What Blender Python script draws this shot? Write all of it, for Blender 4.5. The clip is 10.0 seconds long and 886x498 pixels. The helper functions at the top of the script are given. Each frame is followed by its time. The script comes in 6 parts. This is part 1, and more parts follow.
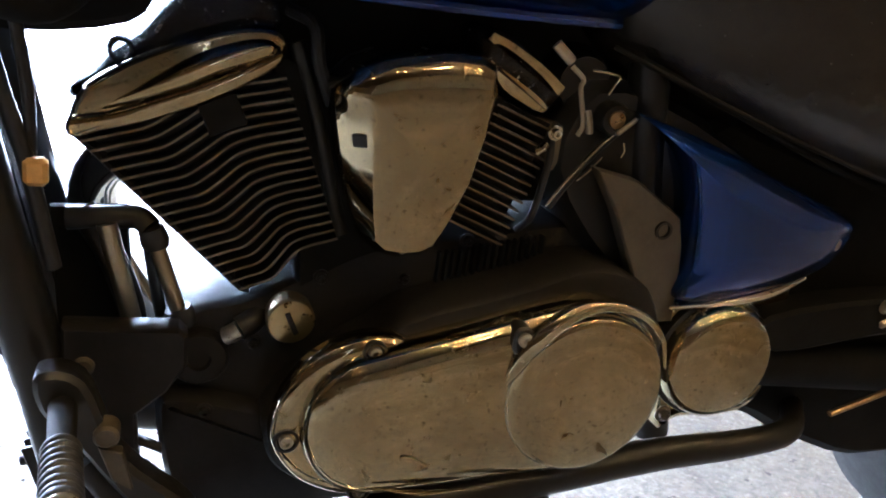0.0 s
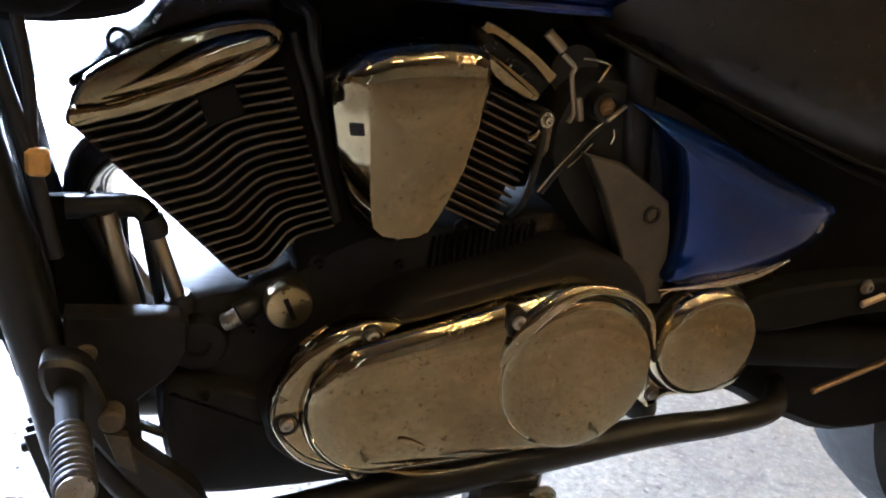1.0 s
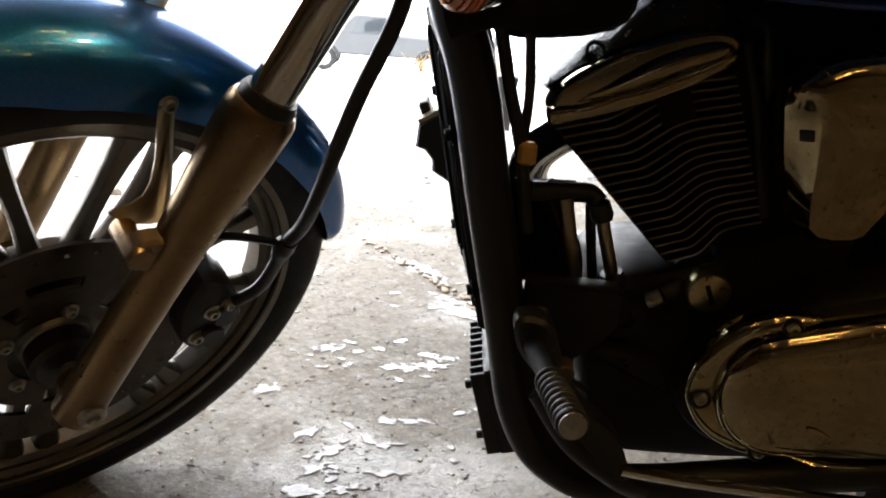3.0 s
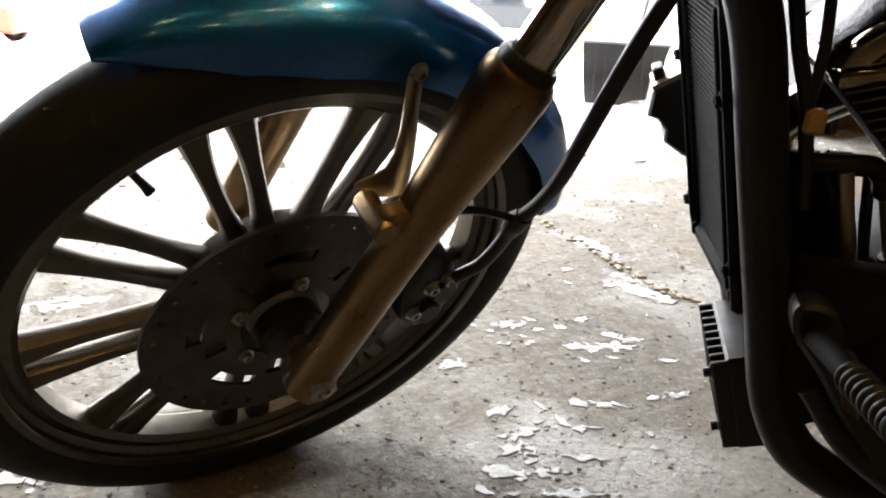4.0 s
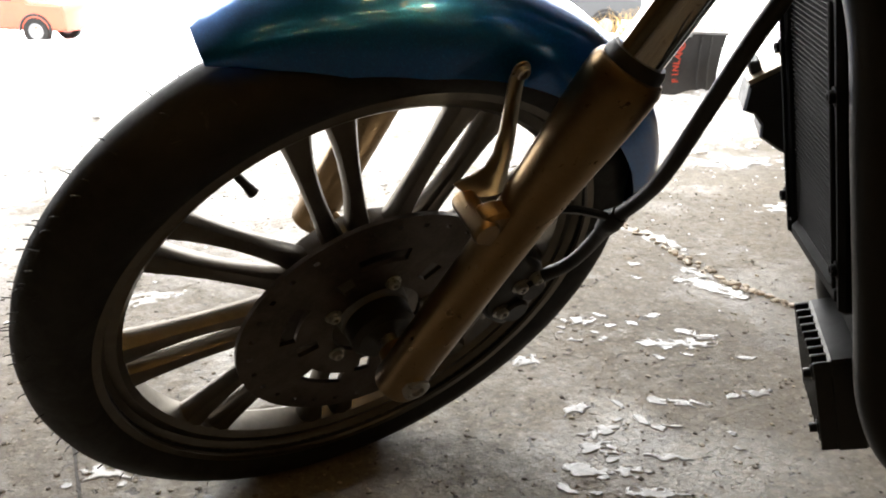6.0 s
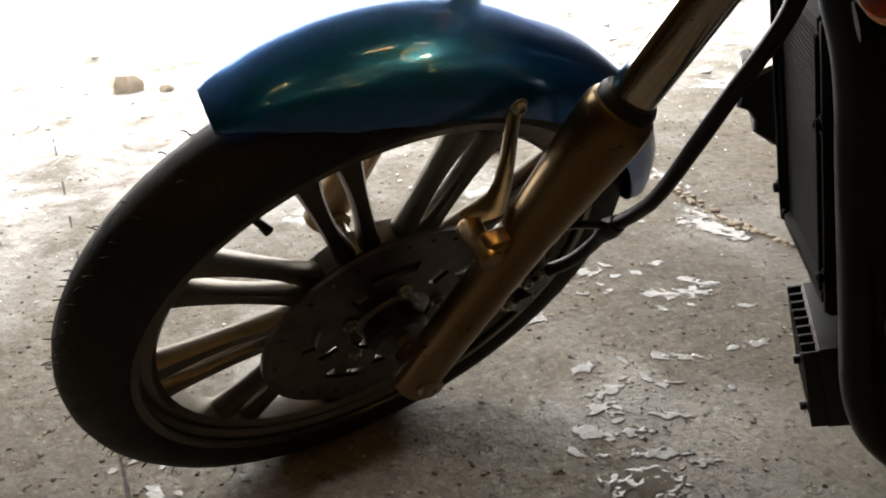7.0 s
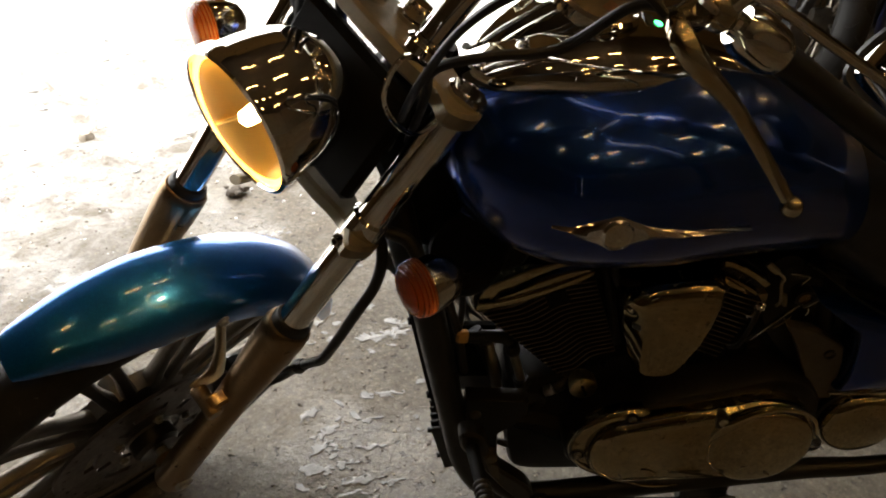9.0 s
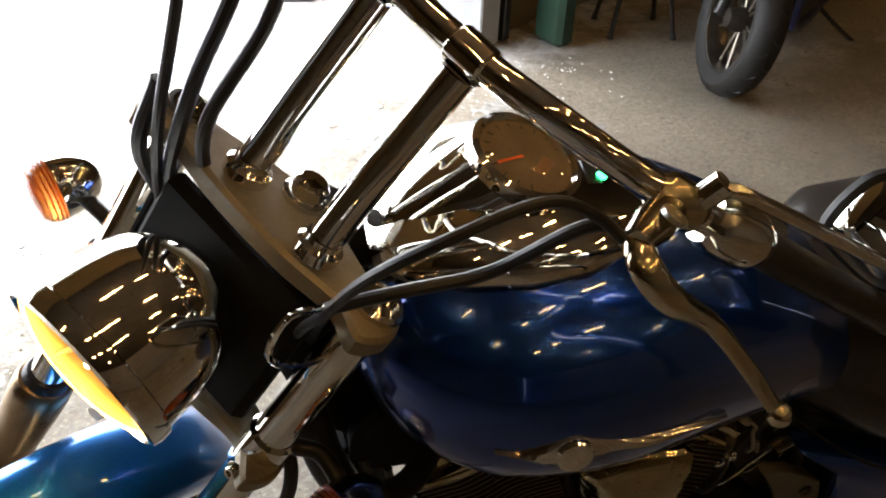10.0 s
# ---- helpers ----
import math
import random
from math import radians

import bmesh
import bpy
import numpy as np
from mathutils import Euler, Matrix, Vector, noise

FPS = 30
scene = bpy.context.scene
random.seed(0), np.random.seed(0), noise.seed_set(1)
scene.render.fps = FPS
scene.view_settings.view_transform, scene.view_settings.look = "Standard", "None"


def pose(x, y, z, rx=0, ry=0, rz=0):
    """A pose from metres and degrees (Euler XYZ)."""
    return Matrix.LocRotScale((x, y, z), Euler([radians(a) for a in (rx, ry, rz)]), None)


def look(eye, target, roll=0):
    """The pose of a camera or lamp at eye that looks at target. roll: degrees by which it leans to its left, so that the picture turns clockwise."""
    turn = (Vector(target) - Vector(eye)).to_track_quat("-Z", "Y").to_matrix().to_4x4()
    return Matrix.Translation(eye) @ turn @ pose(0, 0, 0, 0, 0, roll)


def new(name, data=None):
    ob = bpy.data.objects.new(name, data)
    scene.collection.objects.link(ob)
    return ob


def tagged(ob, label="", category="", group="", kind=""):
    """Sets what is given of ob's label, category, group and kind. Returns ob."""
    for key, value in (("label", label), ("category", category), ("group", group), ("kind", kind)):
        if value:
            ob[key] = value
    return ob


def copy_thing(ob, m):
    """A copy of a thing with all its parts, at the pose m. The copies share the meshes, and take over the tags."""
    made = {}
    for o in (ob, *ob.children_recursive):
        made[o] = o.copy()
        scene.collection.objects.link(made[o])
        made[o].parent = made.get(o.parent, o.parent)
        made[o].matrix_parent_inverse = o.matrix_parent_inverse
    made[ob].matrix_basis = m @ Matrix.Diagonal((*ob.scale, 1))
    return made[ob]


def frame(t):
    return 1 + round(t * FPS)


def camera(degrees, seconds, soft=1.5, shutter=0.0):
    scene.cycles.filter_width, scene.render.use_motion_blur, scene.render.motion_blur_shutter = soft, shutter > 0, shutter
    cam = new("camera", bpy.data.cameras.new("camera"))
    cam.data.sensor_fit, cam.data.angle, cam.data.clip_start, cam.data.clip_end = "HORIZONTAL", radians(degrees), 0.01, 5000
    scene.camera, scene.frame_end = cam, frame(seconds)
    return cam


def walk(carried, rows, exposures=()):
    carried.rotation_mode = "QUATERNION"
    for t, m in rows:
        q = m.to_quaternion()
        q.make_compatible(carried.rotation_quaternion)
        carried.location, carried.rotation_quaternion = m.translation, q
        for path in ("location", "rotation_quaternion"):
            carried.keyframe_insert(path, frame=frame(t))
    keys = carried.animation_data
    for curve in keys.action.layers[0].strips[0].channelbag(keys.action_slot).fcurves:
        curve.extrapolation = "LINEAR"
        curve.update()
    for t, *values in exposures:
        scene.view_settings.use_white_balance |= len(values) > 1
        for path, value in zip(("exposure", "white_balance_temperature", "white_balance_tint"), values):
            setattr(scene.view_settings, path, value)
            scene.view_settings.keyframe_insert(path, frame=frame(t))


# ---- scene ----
cam = camera(56.6, 10.0, soft=2.0)
PATH = [
    (0, (0.094, 0.03, 0.631), (0.758, 1.864, 0.187), 5.8),
    (0.5, (0.091, 0.028, 0.632), (0.768, 1.855, 0.18), 5.7),
    (1, (0.079, 0.021, 0.634), (0.784, 1.831, 0.158), 5.6),
    (1.5, (0.06, 0.004, 0.638), (0.698, 1.838, 0.158), 5.6),
    (2, (0.036, -0.031, 0.652), (0.509, 1.849, 0.163), 5.3),
    (2.5, (0.0, -0.054, 0.663), (0.233, 1.863, 0.144), 4.9),
    (3, (-0.05, -0.041, 0.651), (-0.046, 1.871, 0.065), 4.9),
    (3.2, (-0.071, -0.03, 0.642), (-0.137, 1.872, 0.028), 4.3),
    (4.3, (-0.186, -0.007, 0.632), (-0.511, 1.849, -0.039), 2.9),
    (4.5, (-0.192, -0.009, 0.633), (-0.532, 1.844, -0.038), 2.8),
    (5, (-0.199, -0.012, 0.634), (-0.559, 1.836, -0.04), 2.8),
    (5.5, (-0.205, -0.012, 0.632), (-0.573, 1.833, -0.046), 2.7),
    (6.8, (-0.22, -0.008, 0.701), (-0.611, 1.765, -0.137), -0.6),
    (7, (-0.213, -0.005, 0.754), (-0.597, 1.733, -0.158), -1.1),
    (7.5, (-0.18, -0.061, 0.923), (-0.513, 1.615, -0.117), -0.2),
    (8, (-0.145, -0.122, 1.048), (-0.373, 1.529, -0.057), 1.7),
    (8.5, (-0.119, -0.181, 1.139), (-0.149, 1.526, 0.096), 3.5),
    (9, (-0.1, -0.199, 1.197), (0.064, 1.492, 0.142), 3.8),
    (9.2, (-0.09, -0.179, 1.224), (0.122, 1.504, 0.165), 3.9),
    (9.5, (-0.055, -0.112, 1.253), (0.224, 1.543, 0.165), 4.2),
    (10, (-0.066, 0.058, 1.297), (0.268, 1.698, 0.201), 2.6),
]
walk(cam, [(t, look(eye, target, roll)) for t, eye, target, roll in PATH],
     exposures=[(0, 3.5, 5050, 10), (1.5, 3.45, 5200, 10), (2.0, 2.5, 6000, 10), (2.5, 1.45, 6500, 10), (3.2, 1.2, 6650, 10), (4.5, 1.1, 6850, 10), (5.5, 0.95, 6950, 10), (7.0, 0.45, 7300, 10), (8.0, 0.05, 7400, 10), (9.0, 0.7, 7300, 10), (9.5, 1.25, 6950, 10), (10.0, 1.55, 6600, 10)])

# ---------------------------------------------------------------- light
world = bpy.data.worlds.new("overcast_sky")
scene.world = world
world.use_nodes = True
wn = world.node_tree
sky = wn.nodes.new("ShaderNodeTexSky")
sky.sky_type = "NISHITA"
sky.sun_disc = False
sky.sun_elevation = radians(61)
sky.sun_rotation = radians(-35)
sky.air_density, sky.dust_density = 1.0, 1.0
veil = wn.nodes.new("ShaderNodeMix")          # an even cloud cover over the sky
veil.data_type = "RGBA"
veil.inputs[0].default_value = 0.8
veil.inputs[7].default_value = (9.0, 9.2, 9.5, 1)
wn.links.new(sky.outputs[0], veil.inputs[6])
wn.links.new(veil.outputs[2], wn.nodes["Background"].inputs[0])
wn.nodes["Background"].inputs[1].default_value = 0.52

sun = bpy.data.lights.new("sun", "SUN")
sun.energy, sun.angle, sun.color = 1.5, radians(30), (1.0, 0.97, 0.93)
sun_ob = new("sun", sun)
sun_ob.matrix_world = look((-12, 17, 38), (0, 0, 0))

# ---------------------------------------------------------------- materials
def mat(name, base, rough=0.5, metal=0.0, coat=0.0, bump=0.0, bump_scale=60.0, vary=0.0, vary_scale=8.0, second=None, spots=None,
        rough_vary=0.0, spec=0.5, flake=0.0, specks=None):
    """A principled surface with grain, stains and relief. second: the colour of the large variation; spots: (colour, scale, threshold)."""
    m = bpy.data.materials.new(name)
    m.use_nodes = True
    nt = m.node_tree
    n, li = nt.nodes, nt.links
    b = n["Principled BSDF"]
    b.inputs["Roughness"].default_value, b.inputs["Metallic"].default_value = rough, metal
    b.inputs["Coat Weight"].default_value, b.inputs["Coat Roughness"].default_value = coat, 0.04
    b.inputs["Specular IOR Level"].default_value = spec
    tc = n.new("ShaderNodeTexCoord")
    col = None

    def mix(a, bcol, fac):
        x = n.new("ShaderNodeMix")
        x.data_type = "RGBA"
        li.new(fac, x.inputs[0])
        if isinstance(a, tuple):
            x.inputs[6].default_value = (*a, 1)
        else:
            li.new(a, x.inputs[6])
        x.inputs[7].default_value = (*bcol, 1)
        return x.outputs[2]

    def tex(scale, detail=6.0, rgh=0.6, dist=0.0):
        x = n.new("ShaderNodeTexNoise")
        x.inputs["Scale"].default_value, x.inputs["Detail"].default_value = scale, detail
        x.inputs["Roughness"].default_value, x.inputs["Distortion"].default_value = rgh, dist
        li.new(tc.outputs["Object"], x.inputs["Vector"])
        return x

    def ramp(src, lo, hi, a=0.0, z=1.0):
        x = n.new("ShaderNodeMapRange")
        x.inputs[1].default_value, x.inputs[2].default_value, x.inputs[3].default_value, x.inputs[4].default_value = lo, hi, a, z
        li.new(src, x.inputs[0])
        return x.outputs[0]

    col = base
    if vary:
        dark = second if second else tuple(c * (1 - vary) for c in base)
        col = mix(col, dark, ramp(tex(vary_scale, 8, 0.65, 0.3).outputs[0], 0.38, 0.66))
        col = mix(col, tuple(min(1, c * (1 + 0.5 * vary)) for c in base), ramp(tex(vary_scale * 9, 5, 0.7).outputs[0], 0.5, 0.75, 0, 0.6))
    sp = None
    if spots:
        sp = ramp(tex(spots[1], 7, 0.7, 0.8).outputs[0], spots[2], spots[2] + 0.06)
        col = mix(col, spots[0], sp)
    if specks:
        col = mix(col, specks[0], ramp(tex(specks[1], 5, 0.65, 0.4).outputs[0], specks[2], specks[2] + 0.05))
    if flake:
        v = n.new("ShaderNodeTexVoronoi")
        v.inputs["Scale"].default_value = 1400
        li.new(tc.outputs["Object"], v.inputs["Vector"])
        col = mix(col, tuple(min(1, c * 3) for c in base), ramp(v.outputs["Color"], 0.62, 0.95, 0, flake))
    if isinstance(col, tuple):
        b.inputs["Base Color"].default_value = (*col, 1)
    else:
        li.new(col, b.inputs["Base Color"])
    if rough_vary:
        r = ramp(tex(vary_scale * 2.3 + 5, 7, 0.7, 0.5).outputs[0], 0.35, 0.7, max(0.02, rough - rough_vary), rough + rough_vary)
        if sp is not None:
            a = n.new("ShaderNodeMath")
            a.operation = "MULTIPLY_ADD"
            li.new(sp, a.inputs[0])
            a.inputs[1].default_value = 0.35
            li.new(r, a.inputs[2])
            r = a.outputs[0]
        li.new(r, b.inputs["Roughness"])
    if bump:
        bp = n.new("ShaderNodeBump")
        bp.inputs["Strength"].default_value, bp.inputs["Distance"].default_value = bump, 0.004
        li.new(tex(bump_scale, 8, 0.7).outputs[0], bp.inputs["Height"])
        li.new(bp.outputs[0], b.inputs["Normal"])
    return m


def glow(name, colour, strength):
    m = bpy.data.materials.new(name)
    m.use_nodes = True
    b = m.node_tree.nodes["Principled BSDF"]
    b.inputs["Base Color"].default_value = (*colour, 1)
    b.inputs["Emission Color"].default_value = (*colour, 1)
    b.inputs["Emission Strength"].default_value = strength
    return m


def glass(name, colour=(1, 1, 1), rough=0.02):
    m = mat(name, colour, rough)
    b = m.node_tree.nodes["Principled BSDF"]
    b.inputs["Transmission Weight"].default_value, b.inputs["IOR"].default_value = 1.0, 1.45
    return m


CHROME = mat("dusty_chrome", (0.50, 0.42, 0.255), 0.055, 1.0, vary=0.3, vary_scale=9, spots=((0.17, 0.13, 0.07), 55, 0.60), rough_vary=0.035, bump=0.018, bump_scale=30, specks=((0.17, 0.13, 0.07), 230, 0.605))
BRIGHT = mat("clean_chrome", (0.76, 0.74, 0.69), 0.04, 1.0, vary=0.12, vary_scale=14, rough_vary=0.025, specks=((0.35, 0.30, 0.22), 190, 0.64))
STEEL = mat("brushed_alloy", (0.46, 0.41, 0.31), 0.34, 1.0, vary=0.12, vary_scale=12)
RIM = mat("grey_cast_alloy", (0.17, 0.152, 0.128), 0.36, 1.0, vary=0.25, vary_scale=24, rough_vary=0.07)
BOLT = mat("zinc_bolt", (0.5, 0.48, 0.43), 0.35, 1.0, vary=0.4, vary_scale=90, rough_vary=0.1)
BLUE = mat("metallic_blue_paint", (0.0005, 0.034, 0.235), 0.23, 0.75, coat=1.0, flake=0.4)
LACQUER = mat("grimy_black_lacquer", (0.012, 0.012, 0.013), 0.14, spec=0.7, bump=0.9, bump_scale=95, vary=0.5, vary_scale=30, specks=((0.30, 0.30, 0.30), 120, 0.63))
BLACK = mat("black_enamel", (0.012, 0.0115, 0.011), 0.40, 0.0, coat=0.12, spec=0.35, bump=0.05, bump_scale=120, vary=0.4, vary_scale=20, rough_vary=0.12)
CASE = mat("black_crankcase_paint", (0.014, 0.013, 0.013), 0.46, 0.0, spec=0.25, bump=0.18, bump_scale=220, vary=0.5, vary_scale=16, spots=((0.05, 0.042, 0.03), 14, 0.66), rough_vary=0.12)
MATT = mat("matt_black_casting", (0.010, 0.010, 0.010), 0.7, spec=0.12, bump=0.1, bump_scale=160, vary=0.4, vary_scale=20)
FINM = mat("fin_edge_alloy", (0.22, 0.185, 0.145), 0.5, 0.9, vary=0.3, vary_scale=60, rough_vary=0.1)
RUBBER = mat("tyre_rubber", (0.016, 0.015, 0.014), 0.66, spec=0.3, bump=0.12, bump_scale=140, vary=0.4, vary_scale=14, spots=((0.06, 0.055, 0.05), 22, 0.66), rough_vary=0.12)
PLASTIC = mat("black_plastic", (0.018, 0.018, 0.019), 0.5, bump=0.06, bump_scale=400, vary=0.3, vary_scale=30, rough_vary=0.1)
HOSE = mat("black_hose_rubber", (0.012, 0.012, 0.013), 0.45, bump=0.05, bump_scale=300, vary=0.3, vary_scale=40, rough_vary=0.1)
LEATHER = mat("black_vinyl", (0.022, 0.019, 0.016), 0.23, bump=0.08, bump_scale=420, vary=0.2, vary_scale=30, rough_vary=0.05)
DISC = mat("worn_disc_steel", (0.11, 0.09, 0.075), 0.4, 1.0, vary=0.4, vary_scale=30, rough_vary=0.12)
AMBER = glass("amber_lens", (0.86, 0.32, 0.06), 0.25)
AMBERIN = mat("amber_reflector", (0.42, 0.11, 0.018), 0.35, vary=0.3, vary_scale=60)
CLEAR = glass("clear_lens")
CLEAR.node_tree.nodes["Principled BSDF"].inputs["IOR"].default_value = 1.06   # thin pane
SLIDER = mat("tarnished_slider", (0.31, 0.21, 0.115), 0.33, 1.0, vary=0.2, vary_scale=14, rough_vary=0.06, specks=((0.16, 0.10, 0.05), 150, 0.64))
HALO = glow("lit_headlamp_reflector", (1.0, 0.58, 0.13), 3.4)
REFLECT = mat("lamp_reflector", (0.55, 0.42, 0.22), 0.30, 0.95)
BULB = glow("headlamp_bulb", (1.0, 0.66, 0.26), 70.0)
GREEN = glow("green_neutral_lamp", (0.02, 1.0, 0.25), 6.0)
CAST = mat("dull_cast_alloy", (0.31, 0.265, 0.19), 0.5, 0.7, vary=0.25, vary_scale=18, rough_vary=0.1, bump=0.05, bump_scale=160)
DIAL = mat("gauge_face", (0.12, 0.085, 0.05), 0.35, vary=0.3, vary_scale=30)
LCD = mat("gauge_display", (0.16, 0.07, 0.03), 0.3, vary=0.2, vary_scale=60)
PANE = glass("gauge_glass")
CAPM = mat("gilt_filler_cap", (0.62, 0.52, 0.30), 0.32, 1.0, vary=0.2, vary_scale=40, rough_vary=0.06)
POLISHED = mat("polished_alloy", (0.58, 0.51, 0.37), 0.17, 1.0, vary=0.18, vary_scale=25, rough_vary=0.06)
# lighter, greener blue than BLUE; used on the front fender only
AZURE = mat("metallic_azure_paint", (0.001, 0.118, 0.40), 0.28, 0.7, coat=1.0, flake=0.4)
ORANGE = mat("orange_needle", (0.8, 0.12, 0.02), 0.4)
CORE = mat("radiator_core", (0.018, 0.017, 0.016), 0.6, 0.0, spec=0.2, bump=0.5, bump_scale=500, vary=0.3, vary_scale=50)
SNOW = mat("trodden_snow", (0.82, 0.83, 0.85), 0.65, bump=0.6, bump_scale=14, vary=0.14, vary_scale=1.2)
ICE = mat("melting_ice", (0.28, 0.275, 0.26), 0.2, bump=0.3, bump_scale=70, vary=0.4, vary_scale=30, rough_vary=0.08)
GRIME = mat("grimy_bracket_steel", (0.075, 0.062, 0.042), 0.55, 0.3, vary=0.4, vary_scale=60, rough_vary=0.1)
GRIT = mat("gravel_grit", (0.12, 0.10, 0.08), 0.8, vary=0.5, vary_scale=40)


def pebble_material():
    """Every little stone in its own tone, from near black to pale sand."""
    m = mat("loose_pebbles", (0.2, 0.17, 0.12), 0.75)
    nt = m.node_tree
    geo = nt.nodes.new("ShaderNodeNewGeometry")
    rp = nt.nodes.new("ShaderNodeValToRGB")
    rp.color_ramp.elements[0].color, rp.color_ramp.elements[1].color = (0.035, 0.03, 0.024, 1), (0.42, 0.37, 0.28, 1)
    e = rp.color_ramp.elements.new(0.6)
    e.color = (0.13, 0.105, 0.075, 1)
    nt.links.new(geo.outputs["Random Per Island"], rp.inputs[0])
    nt.links.new(rp.outputs[0], nt.nodes["Principled BSDF"].inputs["Base Color"])
    return m


PEBBLE = pebble_material()
WALLM = mat("grey_garage_wall", (0.125, 0.097, 0.060), 0.7, bump=0.1, bump_scale=30, vary=0.25, vary_scale=1.2)
CEILM = mat("dull_ceiling", (0.095, 0.070, 0.043), 0.75, vary=0.25, vary_scale=0.8)
TUBE = glow("lit_fluorescent_tube", (1.0, 0.60, 0.22), 42.0)

# ---------------------------------------------------------------- building helpers
def basis(origin, x, y, z):
    return Matrix(((x[0], y[0], z[0], origin[0]), (x[1], y[1], z[1], origin[1]), (x[2], y[2], z[2], origin[2]), (0, 0, 0, 1)))


def thing(name, place, label, category, group="", kind=""):
    ob = new(name)
    ob.location = place
    return tagged(ob, label, category, group, kind)


def link(name, me, material, parent=None, label="", smooth=True, m=None):
    me.materials.append(material)
    if m is not None:
        me.transform(m)
    if smooth:
        me.polygons.foreach_set("use_smooth", [True] * len(me.polygons))
    me.update()
    ob = new(name, me)
    if parent:
        ob.parent = parent
        ob.matrix_parent_inverse = Matrix.Translation(-parent.location)
    return tagged(ob, label)


def part(name, bm, material, parent=None, label="", m=None, smooth=True, sharp=35):
    me = bpy.data.meshes.new(name)
    bmesh.ops.recalc_face_normals(bm, faces=bm.faces)
    if smooth:
        for e in bm.edges:
            if len(e.link_faces) == 2 and e.calc_face_angle(0) > radians(sharp):
                e.smooth = False
    bm.to_mesh(me)
    bm.free()
    return link(name, me, material, parent, label, smooth, m)


def spline(pts, per=6, closed=False):
    """A smooth line through the points."""
    p = [Vector(q) for q in pts]
    n, out = len(p), []
    for i in range(n if closed else n - 1):
        a = p[(i - 1) % n] if closed or i else p[0] * 2 - p[1]
        b, c = p[i], p[(i + 1) % n]
        e = p[(i + 2) % n] if closed or i + 2 < n else c * 2 - b
        for k in range(per):
            t = k / per
            out.append(0.5 * (2 * b + (c - a) * t + (2 * a - 5 * b + 4 * c - e) * t * t + (3 * b - a - 3 * c + e) * t ** 3))
    if not closed:
        out.append(p[-1])
    return out


def skin(bm, rings, closed=False, caps=True, loop=True):
    """Faces between rings of equally many points."""
    vs = [[bm.verts.new(q) for q in r] for r in rings]
    n, k = len(vs), len(vs[0])
    for i in range(n if closed else n - 1):
        a, b = vs[i], vs[(i + 1) % n]
        for j in range(k if loop else k - 1):
            bm.faces.new((a[j], a[(j + 1) % k], b[(j + 1) % k], b[j]))
    if caps and not closed and loop:
        bm.faces.new(list(reversed(vs[0])))
        bm.faces.new(vs[-1])
    return bm


def tube(pts, r, seg=12, per=6, bm=None, closed=False, flat=1.0):
    """A round bar along a smooth line; r: one radius or one for each point."""
    bm = bm or bmesh.new()
    line = spline(pts, per, closed) if per > 1 else [Vector(q) for q in pts]
    n = len(line)
    rad = [r] * n if not isinstance(r, (list, tuple)) else list(np.interp(np.linspace(0, 1, n), np.linspace(0, 1, len(r)), r))
    up, rings = None, []
    for i in range(n):
        d = (line[(i + 1) % n] - line[i - 1] if closed else line[min(i + 1, n - 1)] - line[max(i - 1, 0)]).normalized()
        if up is None:
            up = d.orthogonal().normalized()
        up = (up - d * up.dot(d)).normalized()
        side = d.cross(up)
        rings.append([line[i] + (up * math.cos(a) + side * math.sin(a) * flat) * rad[i] for a in (math.tau * k / seg for k in range(seg))])
    return skin(bm, rings, closed=closed)


def lathe(profile, seg=32, m=None, bm=None, closed=False, arc=math.tau, caps=True):
    """Turned about z: profile of (radius, height)."""
    bm = bm or bmesh.new()
    m = m or Matrix()
    full = arc > 6.28
    rings = []
    for r, z in profile:
        rings.append([m @ Vector((max(r, 1e-5) * math.cos(a), max(r, 1e-5) * math.sin(a), z)) for a in (arc * k / (seg if full else seg - 1) for k in range(seg))])
    return skin(bm, rings, closed=closed, caps=caps and full and not closed, loop=full)


def plate(outline, levels, m=None, bm=None):
    """A plate from an outline of (x, y): levels of (inset, height), from the bottom up."""
    bm = bm or bmesh.new()
    m = m or Matrix()
    p = [Vector((x, y)) for x, y in outline]
    n = len(p)
    area = sum(p[i].x * p[(i + 1) % n].y - p[(i + 1) % n].x * p[i].y for i in range(n))
    sgn = 1 if area > 0 else -1
    nor = []
    for i in range(n):
        d = (p[(i + 1) % n] - p[i - 1]).normalized()
        nor.append(Vector((-d.y, d.x)) * sgn)
    rings = [[m @ Vector((*(p[i] + nor[i] * ins), h)) for i in range(n)] for ins, h in levels]
    return skin(bm, rings)


def box(size, m=None, bevel=0.004, bm=None):
    x, y, z = (s / 2 for s in size)
    b = min(bevel, x, y, z) if bevel else 0
    o = [(x - b, y), (x, y - b), (x, -y + b), (x - b, -y), (-x + b, -y), (-x, -y + b), (-x, y - b), (-x + b, y)] if b else [(x, y), (x, -y), (-x, -y), (-x, y)]
    return plate(o, [(b, -z), (0, -z + b), (0, z - b), (b, z)] if b else [(0, -z), (0, z)], m, bm)


def round_outline(pts, per=6):
    return [(q.x, q.y) for q in spline([(x, y, 0) for x, y in pts], per, True)]


def rod(a, b, r, seg=14, bm=None, bevel=0.0):
    """A straight round bar with slightly broken edges."""
    a, b = Vector(a), Vector(b)
    d = (b - a)
    ln = d.length
    m = Matrix.Translation(a) @ d.to_track_quat("Z", "Y").to_matrix().to_4x4()
    e = bevel or min(r * 0.15, ln * 0.2)
    return lathe([(r - e, 0), (r, e), (r, ln - e), (r - e, ln)], seg, m, bm)


